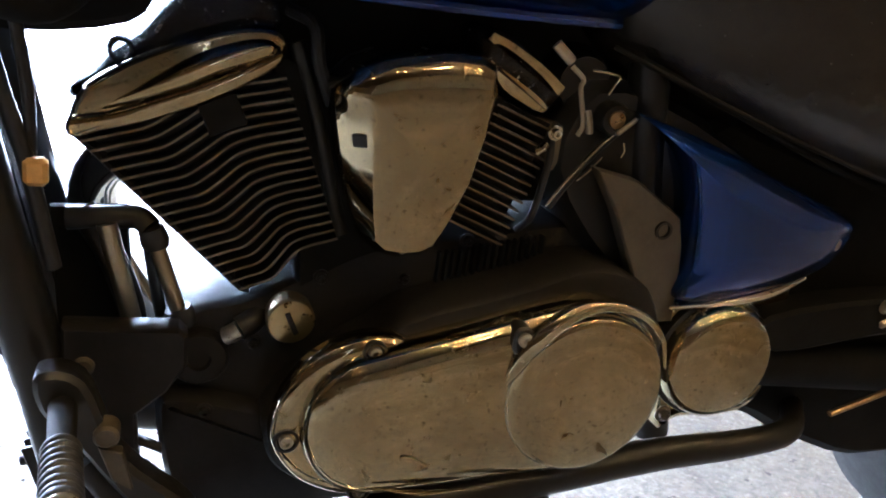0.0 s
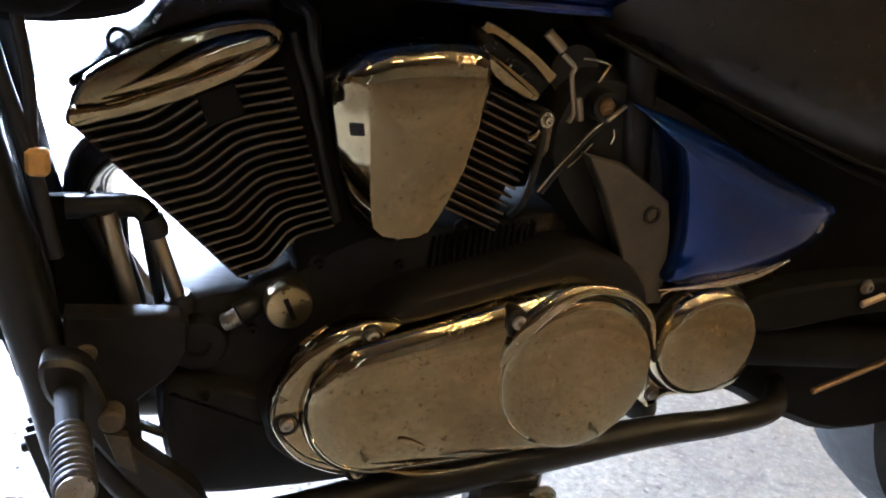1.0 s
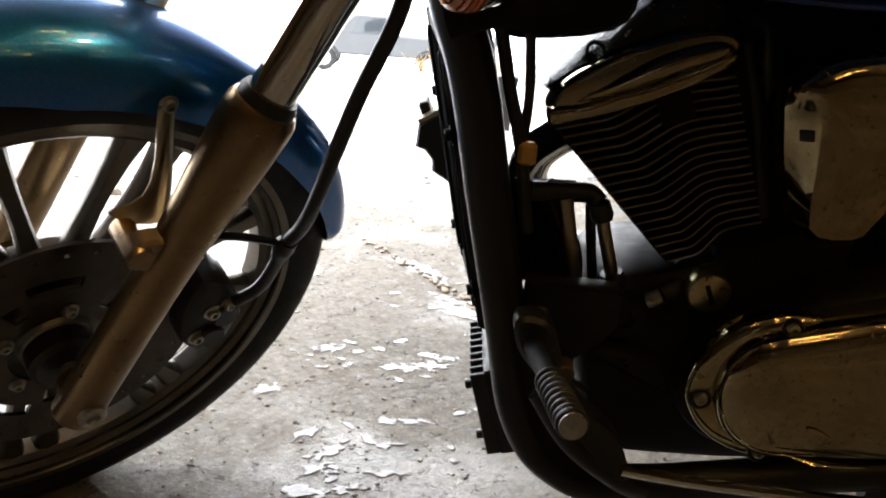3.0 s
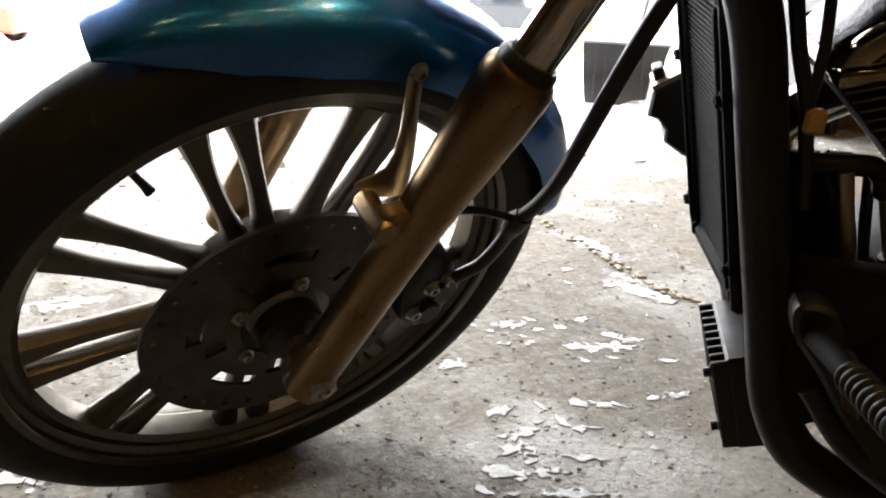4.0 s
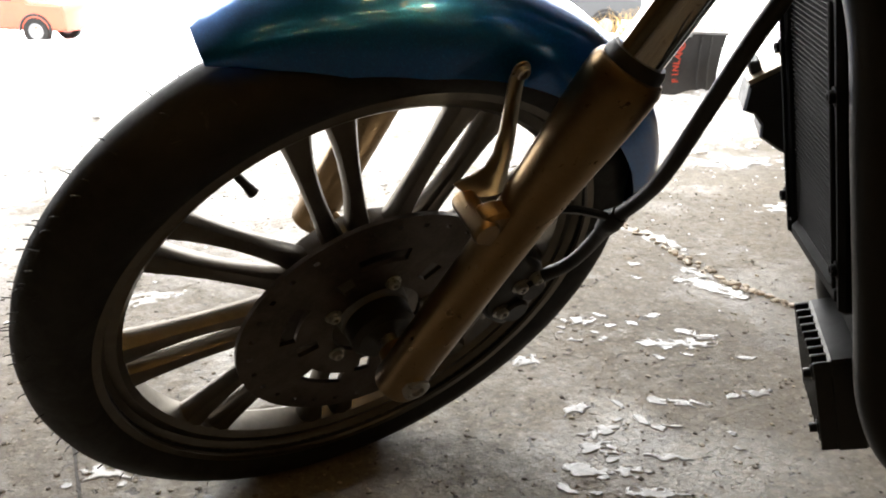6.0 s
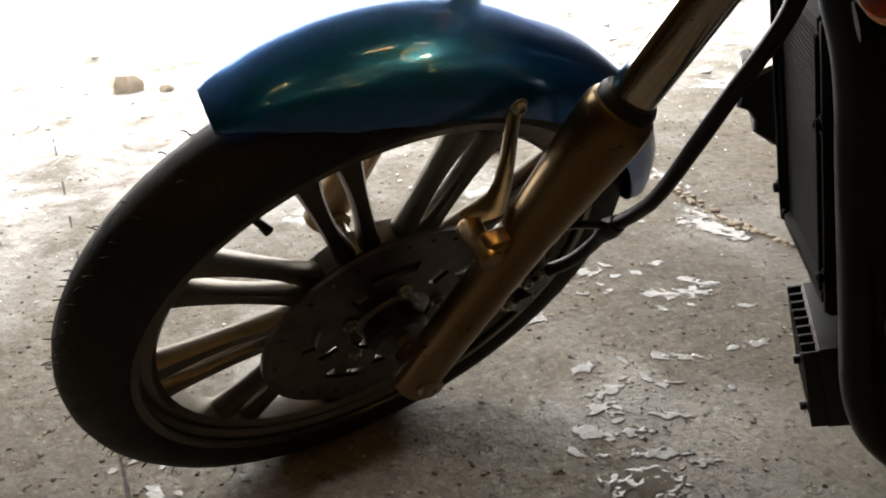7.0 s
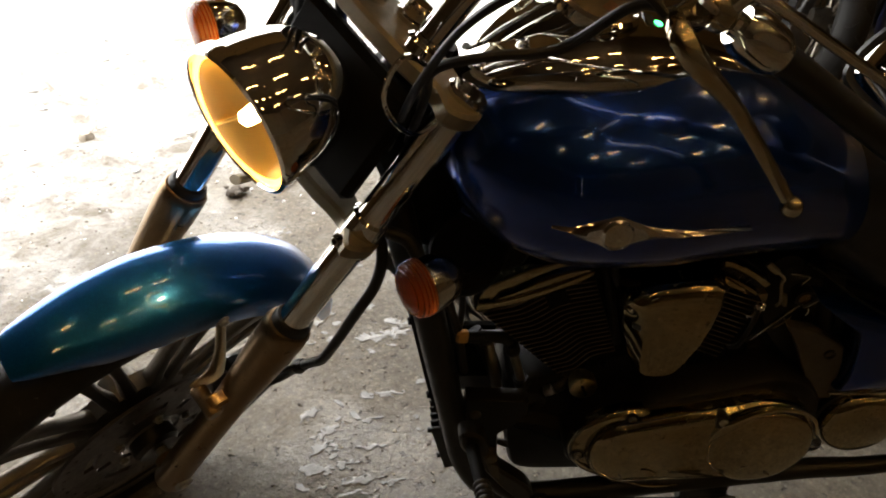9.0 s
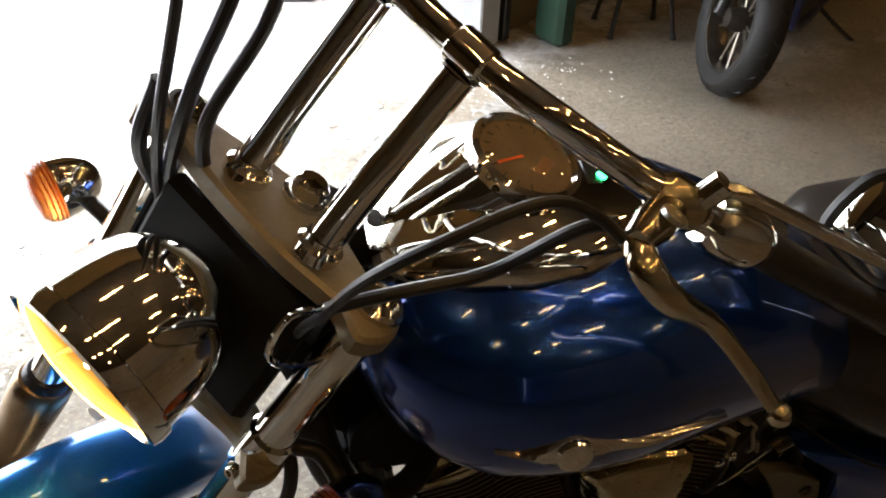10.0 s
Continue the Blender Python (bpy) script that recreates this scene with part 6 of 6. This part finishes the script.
film_object("ice_film", ICE, "thin ragged flakes of melting ice on the concrete", "ice", [
    (-0.214, 0.918, 0.028, 0.020, 0, 0.0016, 0.0014, 0.3), (-0.188, 0.920, 0.016, 0.013, 0.5, 0.0016, 0.0014, 0.3), (-0.150, 0.930, 0.050, 0.018, 0.25, 0.0016),
    (-0.187, 1.02, 0.060, 0.022, 0.6, 0.002), (-0.23, 1.07, 0.045, 0.020, 0.9, 0.002), (-0.195, 0.975, 0.05, 0.03, 0.2, 0.002), (-0.068, 1.13, 0.060, 0.018, 0.1, 0.002), (-0.09, 1.06, 0.028, 0.008, 0.1, 0.002),
    (-0.052, 1.345, 0.075, 0.035, 0.3, 0.0025), (-0.10, 1.33, 0.045, 0.02, -0.2, 0.0025), (-0.02, 1.38, 0.05, 0.02, 0.0, 0.0025), (-0.243, 1.385, 0.055, 0.028, 0.3, 0.0025), (-0.25, 1.30, 0.03, 0.012, 0.2, 0.0025),
    (-0.788, 0.76, 0.08, 0.03, 0.3, 0.0025), (-0.62, 0.62, 0.05, 0.02, 0.3, 0.0025), (-0.32, 1.20, 0.05, 0.03, 0.8, 0.0025), (-0.10, 0.975, 0.05, 0.014, 0.1, 0.002), (0.04, 1.19, 0.05, 0.022, 0.5, 0.0025),
    (-0.06, 0.885, 0.035, 0.015, 0.2, 0.0016), (-0.12, 0.89, 0.06, 0.022, 0.1, 0.0016), (-1.05, 1.25, 0.12, 0.05, 0.7, 0.004), (-0.82, 1.55, 0.16, 0.06, 0.6, 0.004), (-0.45, 1.75, 0.20, 0.06, 0.5, 0.005), (-0.10, 1.90, 0.20, 0.05, -0.8, 0.004),
    (-0.02, 1.70, 0.09, 0.03, -0.6, 0.004), (0.08, 1.62, 0.08, 0.03, -0.3, 0.004), (0.30, 2.3, 0.25, 0.07, 0.6, 0.006), (0.55, 2.7, 0.30, 0.10, 0.6, 0.007), (0.75, 3.0, 0.22, 0.08, 0.5, 0.007), (0.62, 3.25, 0.25, 0.10, 0.6, 0.007), (1.05, 2.75, 0.10, 0.04, 0.4, 0.006), (0.15, 2.75, 0.3, 0.1, 0.6, 0.007),
] + FLAKES)
WATER = mat("standing_meltwater", (0.16, 0.15, 0.13), 0.03, spec=0.7, vary=0.3, vary_scale=25)
film_object("puddle", WATER, "shallow puddle of dirty meltwater on the concrete", "puddle", [
    (-0.135, 0.835, 0.085, 0.045, 0.4, 0.002, 0.0012, 0.1), (-0.09, 0.80, 0.06, 0.03, -0.3, 0.002, 0.0012, 0.1), (0.02, 1.62, 0.12, 0.05, -0.5, 0.004, 0.0015, 0.1)])

# expansion joint: a thin crumbling line
bm = bmesh.new()
ja, jb = Vector((-1.74, 1.90, 0)), Vector((-0.30, 0.07, 0))
for k in range(150):
    p = ja.lerp(jb, (k + 0.5) / 150)
    wd = 0.0035 + 0.003 * noise.noise((k * 0.3, 0, 0)) + 0.002 * rnd.random()
    if noise.noise((k * 0.21, 5, 0)) > 0.42:
        continue
    box((0.0162, max(0.002, wd), 0.002), Matrix.Translation(p + Vector((0.002 * noise.noise((k * 0.4, 2, 0)), 0, 0.0003))) @ Matrix.Rotation(math.atan2(jb.y - ja.y, jb.x - ja.x) + 0.1 * noise.noise((k * 0.7, 3, 0)), 4, "Z"), 0, bm)
tagged(part("floor_joint", bm, mat("joint_filler", (0.05, 0.043, 0.036), 0.8, bump=0.4, bump_scale=90, vary=0.4, vary_scale=40), smooth=False), "thin dark joint in the concrete floor", "floor joint", kind="structure")
bm = bmesh.new()
for k in range(90):
    q = k / 89
    p = spline([(-0.26, 2.10, 0), (-0.09, 1.86, 0), (0.02, 1.68, 0), (0.09, 1.62, 0), (0.16, 1.56, 0)], 8)[int(q * 31)]
    r = rnd.uniform(0.004, 0.009)
    lump(bm, (p.x + rnd.gauss(0, 0.007), p.y + rnd.gauss(0, 0.007), r * 0.25), r, rnd)
tagged(part("slush_ridge", bm, DIRTY), "crumbling frozen ridge of dirty slush", "slush", kind="stuff")
bm = bmesh.new()
for k in range(10):
    lump(bm, (-0.54 + rnd.uniform(-0.04, 0.05), 2.01 + rnd.uniform(-0.03, 0.03), 0.012), rnd.uniform(0.008, 0.02), rnd)
tagged(part("mud_crumbs", bm, GRIT), "dark crumbs of mud on the threshold", "mud", kind="stuff")

# ---------------------------------------------------------------- beside the gate
def gate_post():
    t = thing("gate_post", room(0, 0), "grey steel gate jamb with a folded edge", "gate post", kind="structure")
    part("channel", box((0.14, 0.34, 3.5), Matrix.Translation((-0.07, 0.10, 1.75)), 0.008), STEELGREY, t, m=ROOM)
    part("rail_guide", box((0.05, 0.06, 3.5), Matrix.Translation((0.06, -0.04, 1.75)), 0.006), BLACK, t, m=ROOM)


STEELGREY = mat("painted_steel", (0.23, 0.235, 0.24), 0.5, vary=0.25, vary_scale=4, bump=0.05, bump_scale=40, rough_vary=0.1)
gate_post()


def green_bin(x, y):
    t = thing("jerrycan", (x, y, 0), "dark green jerrycan standing by the gate wall", "jerrycan")
    m = Matrix.Translation((x, y, 0)) @ Matrix.Rotation(radians(25), 4, "Z")
    g_ = mat("dark_green_paint", (0.008, 0.032, 0.018), 0.5, vary=0.3, vary_scale=9, rough_vary=0.1)
    part("can_body", box((0.11, 0.19, 0.36), m @ Matrix.Translation((0, 0, 0.18)), 0.025), g_, t)
    for dy in (-0.065, -0.025, 0.015):
        part("carry_handle", tube([m @ Vector((0, dy - 0.02, 0.355)), m @ Vector((0, dy - 0.02, 0.405)), m @ Vector((0, dy + 0.02, 0.405)), m @ Vector((0, dy + 0.02, 0.355))], 0.007, 8), g_, t)
    part("cap", lathe([(0.025, 0.35), (0.025, 0.385), (0.02, 0.395), (0, 0.395)], 20, m @ Matrix.Translation((0, 0.075, 0))), BLACK, t)


green_bin(1.16, 3.70)


def stool(x, y, rz):
    t = thing("work_stool", (x, y, 0), "dark steel work stool with splayed legs", "stool")
    m = Matrix.Translation((x, y, 0)) @ Matrix.Rotation(rz, 4, "Z")
    part("seat", lathe([(0.16, 0.50), (0.17, 0.51), (0.17, 0.54), (0.15, 0.555), (0, 0.56)], 32, m), LEATHER, t)
    for k in range(4):
        a = math.tau * k / 4 + 0.4
        lg = part("leg", tube([m @ Vector((0.10 * math.cos(a), 0.10 * math.sin(a), 0.50)), m @ Vector((0.22 * math.cos(a), 0.22 * math.sin(a), 0.012))], 0.012, 10, 2), BLACK, t)
        part("rubber_foot", lathe([(0.016, 0), (0.017, 0.01), (0.013, 0.025)], 12, m @ Matrix.Translation((0.22 * math.cos(a), 0.22 * math.sin(a), 0))), HOSE, lg)
    part("foot_ring", tube([m @ Vector((0.165 * math.cos(math.tau * k / 12), 0.165 * math.sin(math.tau * k / 12), 0.22)) for k in range(12)], 0.008, 8, 3, closed=True), BLACK, t)


stool(1.62, 3.86, 0.3)


# ---------------------------------------------------------------- second motorcycle, parked behind
def parked_bike():
    t = thing("parked_motorcycle", (1.66, 3.0, 0), "dark motorcycle with wide tyres parked on its stand", "motorcycle")
    hd = radians(45)
    m = Matrix.Translation((1.68, 3.08, 0)) @ Matrix.Rotation(hd, 4, "Z") @ Matrix.Rotation(radians(9), 4, "X")   # x to the rear

    def q(name, bm, material, parent=t, label=""):
        return part(name, bm, material, parent, label, m)

    for x, nm, sw in ((0.0, "front_wheel", 38), (1.38, "rear_wheel", 0)):
        R = Matrix.Translation((x, 0, 0.31)) @ Matrix.Rotation(radians(sw), 4, "Z") @ Matrix.Rotation(radians(90), 4, "X")
        wf = q(nm, lathe([(0.205, -0.045), (0.222, -0.05), (0.222, 0.05), (0.205, 0.045), (0.195, 0.0)], 56, R, closed=True), RIM, label="alloy wheel with a sport tyre")
        q("tyre", lathe([(0.21, -0.05), (0.235, -0.064), (0.265, -0.066), (0.288, -0.052), (0.303, -0.026), (0.309, 0.0), (0.303, 0.026), (0.288, 0.052), (0.265, 0.066), (0.235, 0.064), (0.21, 0.05)], 72, R, closed=True), TYRE2, wf)
        bm = bmesh.new()
        for k in range(36):
            a = math.tau * k / 36
            s = 1 if k % 2 else -1
            pts = [R @ Vector(((0.3095 - 0.006 * (zz / 0.03) ** 2) * math.cos(a + o), (0.3095 - 0.006 * (zz / 0.03) ** 2) * math.sin(a + o), s * zz)) for zz, o in ((0.002, 0.0), (0.016, 0.05), (0.032, 0.08), (0.044, 0.09))]
            tube(pts, 0.0022, 5, 2, bm)
        tagged(q("tread_grooves", bm, BLACK, wf), kind="stuff")
        q("hub", lathe([(0, -0.06), (0.035, -0.06), (0.05, -0.02), (0.05, 0.02), (0.035, 0.06), (0, 0.06)], 28, R), RIM, wf)
        for k in range(10):
            a = math.tau * k / 10 + (0.1 if k % 2 else -0.1)
            q("spoke", tube([R @ Vector((0.04 * math.cos(a * 1), 0.04 * math.sin(a), 0.012)), R @ Vector((0.20 * math.cos(a), 0.20 * math.sin(a), 0.006))], 0.008, 8, 2), RIM, wf)
        q("brake_disc", lathe([(0.075, 0.052), (0.145, 0.052), (0.145, 0.057), (0.075, 0.057)], 48, R, closed=True), DISC, wf)
    for s in (-1, 1):
        q("fork_leg", tube([(-0.01, 0.09 * s, 0.30), (0.12, 0.09 * s, 0.55), (0.24, 0.09 * s, 0.80)], [0.026, 0.026, 0.021], 14, 3), BLACK)
    q("front_fender", skin(bmesh.new(), [[Vector((0.335 * math.cos(a) * 1.0, yy, 0.31 + (0.335 + hh) * math.sin(a))) for yy, hh in ((-0.07, -0.02), (-0.055, 0.01), (0, 0.02), (0.055, 0.01), (0.07, -0.02), (0, 0.014))] for a in (radians(20 + 6 * k) for k in range(22))]), BLACK)
    q("belly", plate(round_outline([(0.38, 0.30), (0.55, 0.20), (0.95, 0.20), (1.05, 0.32), (0.98, 0.55), (0.6, 0.62), (0.40, 0.50)], 5), [(0.03, -0.13), (0, -0.10), (0, 0.10), (0.03, 0.13)], basis((0, 0, 0), (1, 0, 0), (0, 0, 1), (0, -1, 0))), CASE)
    q("frame_tube", tube([(0.22, -0.12, 0.75), (0.33, -0.13, 0.45), (0.45, -0.13, 0.22), (0.7, -0.13, 0.18), (1.1, -0.13, 0.22)], 0.02, 12), mat("dark_blue_frame", (0.01, 0.016, 0.06), 0.4, coat=0.4))
    q("fuel_tank", skin(bmesh.new(), [[Vector((x, w * math.cos(a), z + h * math.sin(a))) for a in (math.tau * k / 24 for k in range(24))] for x, w, z, h in ((0.30, 0.04, 0.82, 0.04), (0.36, 0.13, 0.83, 0.10), (0.5, 0.16, 0.84, 0.13), (0.66, 0.13, 0.81, 0.10), (0.76, 0.05, 0.77, 0.05))]), BLACK)
    q("saddle", skin(bmesh.new(), [[Vector((x, w * math.cos(a), z + h * math.sin(a))) for a in (math.tau * k / 24 for k in range(24))] for x, w, z, h in ((0.72, 0.05, 0.77, 0.03), (0.82, 0.13, 0.75, 0.05), (1.05, 0.14, 0.77, 0.06), (1.3, 0.11, 0.80, 0.05), (1.4, 0.05, 0.81, 0.03))]), LEATHER)
    sd = q("side_stand", tube([(0.90, -0.14, 0.20), (1.02, -0.24, 0.11), (1.10, -0.33, 0.045)], 0.011, 10, 3), BLACK)
    q("stand_foot", box((0.07, 0.035, 0.008), Matrix.Translation((1.11, -0.335, 0.045)), 0.003), BLACK, sd)
    q("exhaust", tube([(0.45, 0.1, 0.35), (0.6, 0.14, 0.18), (1.0, 0.15, 0.2), (1.5, 0.17, 0.38)], [0.02, 0.022, 0.03, 0.045], 14), STEEL)
    q("handlebar", tube([(0.32, -0.34, 0.98), (0.27, -0.1, 0.96), (0.27, 0.1, 0.96), (0.32, 0.34, 0.98)], 0.012, 10), BLACK)
    q("headlamp", lathe([(0.0, -0.12), (0.06, -0.10), (0.085, -0.03), (0.09, 0.0), (0.08, 0.008), (0, 0.02)], 28, Matrix.Translation((0.14, 0, 0.82)) @ Vector((-1, 0, -0.1)).to_track_quat("Z", "Y").to_matrix().to_4x4()), BLACK)


TYRE2 = mat("sport_tyre_rubber", (0.012, 0.0115, 0.011), 0.62, spec=0.25, bump=0.12, bump_scale=90, vary=0.3, vary_scale=12)
parked_bike()


# ---------------------------------------------------------------- out in the yard
def snow_shovel():
    x, y = 0.085, 4.70
    t = thing("snow_shovel", (x, y, -0.11), "black plastic snow shovel with red lettering, stuck in snow", "snow shovel")
    m = Matrix.Translation((x, y, -0.112)) @ Matrix.Rotation(radians(6), 4, "Z") @ Matrix.Scale(1.226, 4)
    rings = []
    for i in range(9):
        q = i / 8
        z = 0.015 + 0.27 * q
        yy = 0.045 * math.sin(q * math.pi) + 0.03 * q
        w = 0.165 + 0.028 * q
        ring = [Vector((w * (2 * k / 12 - 1), yy + 0.012 * abs(2 * k / 12 - 1) ** 2, z)) for k in range(13)]
        ring += [p + Vector((0, 0.006, 0)) for p in reversed(ring)]
        rings.append([m @ p for p in ring])
    bl = part("blade", skin(bmesh.new(), rings), PLASTIC, t, "black ribbed plastic blade")
    for k in (0, 1, 5, 6):
        xx = -0.13 + 0.043 * k
        part("blade_rib", tube([m @ Vector((xx, 0.006, 0.04)), m @ Vector((xx, 0.045, 0.15)), m @ Vector((xx, 0.03, 0.27))], 0.004, 6, 4), PLASTIC, bl)
    RED = mat("faded_red_print", (0.55, 0.06, 0.03), 0.6, vary=0.2, vary_scale=60)
    for k, ch in enumerate("FINLAND"):           # letters one above another, bowed, turned a quarter
        q = k / 6
        cu = bpy.data.curves.new("letter", "FONT")
        cu.body, cu.size, cu.extrude, cu.align_x, cu.align_y = ch, 0.036, 0.0006, "CENTER", "CENTER"
        cu.offset = 0.0012
        tmp = bpy.data.objects.new("letter", cu)
        me = bpy.data.meshes.new_from_object(tmp)
        bpy.data.objects.remove(tmp)
        zz = 0.075 + 0.155 * q
        yy = 0.045 * math.sin((zz - 0.015) / 0.27 * math.pi) + 0.03 * (zz - 0.015) / 0.27
        lm = m @ Matrix.Translation((-0.008 + 0.028 * q * q - 0.012 * q, yy - 0.006, zz)) @ Matrix.Rotation(radians(90), 4, "X") @ Matrix.Rotation(radians(90 - 10 + 16 * (1 - q)), 4, "Z")
        link("letter", me, RED, bl, m=lm, smooth=False)
    part("ledge", box((0.40, 0.03, 0.012), m @ Matrix.Translation((0, 0.035, 0.288)), 0.004), STEELGREY, bl)
    part("handle", tube([m @ Vector((0.03, 0.03, 0.27)), m @ Vector((0.09, 0.10, 0.55)), m @ Vector((0.22, 0.26, 1.25))], 0.013, 12, 3), STEELGREY, t)


snow_shovel()


def vehicle(name, x, y, heading, length, width, height, paint, label, pickup=False):
    z = ground_z(x, y)
    t = thing(name, (x, y, z), label, "pickup" if pickup else "car", "parked vehicles")
    m = Matrix.Translation((x, y, z)) @ Matrix.Rotation(heading, 4, "Z")
    L, H = length / 2, height
    prof = [(-L, 0.35), (-L, 0.75), (-L + 0.1, 0.95), (-L * 0.45, 1.02), (-L * 0.2, H), (L * 0.35, H), (L * 0.55, 1.02), (L - 0.1, 1.0), (L, 0.8), (L, 0.35)] if not pickup else [(-L, 0.45), (-L, 1.0), (-L * 0.5, 1.08), (-L * 0.28, H), (L * 0.15, H), (L * 0.22, 1.1), (L, 1.08), (L, 0.5)]
    side = basis((0, 0, 0), (1, 0, 0), (0, 0, 1), (0, -1, 0))
    part("body", plate(prof, [(0.06, -width / 2), (0, -width / 2 + 0.06), (0, width / 2 - 0.06), (0.06, width / 2)], m @ side), paint, t)
    gl = mat("tinted_window", (0.03, 0.035, 0.04), 0.08)
    for s in (-1, 1):
        x0, x1 = (-L * 0.22, L * 0.30) if not pickup else (-L * 0.26, L * 0.12)
        part("side_window", plate([(x0 - 0.15, 1.06), (x0 + 0.08, H - 0.08), (x1, H - 0.08), (x1 + 0.12, 1.06)], [(0, 0), (0, 0.012), (0.01, 0.014)], m @ Matrix.Translation((0, s * (width / 2) - (0.0 if s < 0 else 0.0), 0)) @ side @ (Matrix() if s < 0 else Matrix.Rotation(0, 4, "Z"))), gl, t)
        for wx in (-L * 0.62, L * 0.62):
            w = part("wheel", lathe([(0.20, -0.10), (0.30, -0.11), (0.335, -0.08), (0.335, 0.08), (0.30, 0.11), (0.20, 0.10)], 36, m @ Matrix.Translation((wx, s * (width / 2 - 0.08), 0.335)) @ Matrix.Rotation(radians(90), 4, "X"), closed=True), RUBBER, t)
            part("rim", lathe([(0, -0.07), (0.20, -0.09), (0.205, 0.0), (0.20, 0.09), (0, 0.07)], 28, m @ Matrix.Translation((wx, s * (width / 2 - 0.08), 0.335)) @ Matrix.Rotation(radians(90), 4, "X")), STEELGREY, w)
            part("wheel_arch", tube([m @ Vector((wx + 0.40 * math.cos(a), s * (width / 2 + 0.005), 0.34 + 0.40 * math.sin(a))) for a in (math.pi * k / 8 for k in range(9))], 0.035, 8, 2), BLACK, t)
    for s in (-1, 1):
        part("headlight", box((0.05, 0.3, 0.14), m @ Matrix.Translation((-L + 0.01, s * (width / 2 - 0.25), 0.75)), 0.02), BRIGHT, t)
    part("bumper", box((0.12, width - 0.1, 0.2), m @ Matrix.Translation((-L, 0, 0.45)), 0.03), BLACK, t)


vehicle("red_van", -16.2, 19.35, radians(8), 4.2, 1.7, 1.75, mat("red_orange_paint", (0.55, 0.075, 0.03), 0.4, coat=0.4, vary=0.15, vary_scale=2), "red-orange delivery van parked in the snow")
vehicle("pickup_truck", -2.35, 24.5, radians(3), 4.8, 1.8, 1.6, mat("dark_grey_paint", (0.04, 0.042, 0.045), 0.4, coat=0.4, vary=0.15, vary_scale=2), "dark grey pickup truck parked in the snow", True)

bm = bmesh.new()
for k in range(260):
    x, y = 0.25 + rnd.gauss(0, 0.55), 14.6 + rnd.gauss(0, 0.2)
    z = ground_z(x, y)
    tube([(x, y, z), (x + rnd.uniform(-0.1, 0.1), y, z + rnd.uniform(0.2, 0.35)), (x + rnd.uniform(-0.25, 0.25), y, z + rnd.uniform(0.3, 0.6))], [0.008, 0.006, 0.002], 4, 2, bm)
tagged(part("dry_grass", bm, mat("dry_grass", (0.45, 0.30, 0.12), 0.8, vary=0.3, vary_scale=6)), "yellow dry grass sticking out of the snow", "grass", kind="stuff")
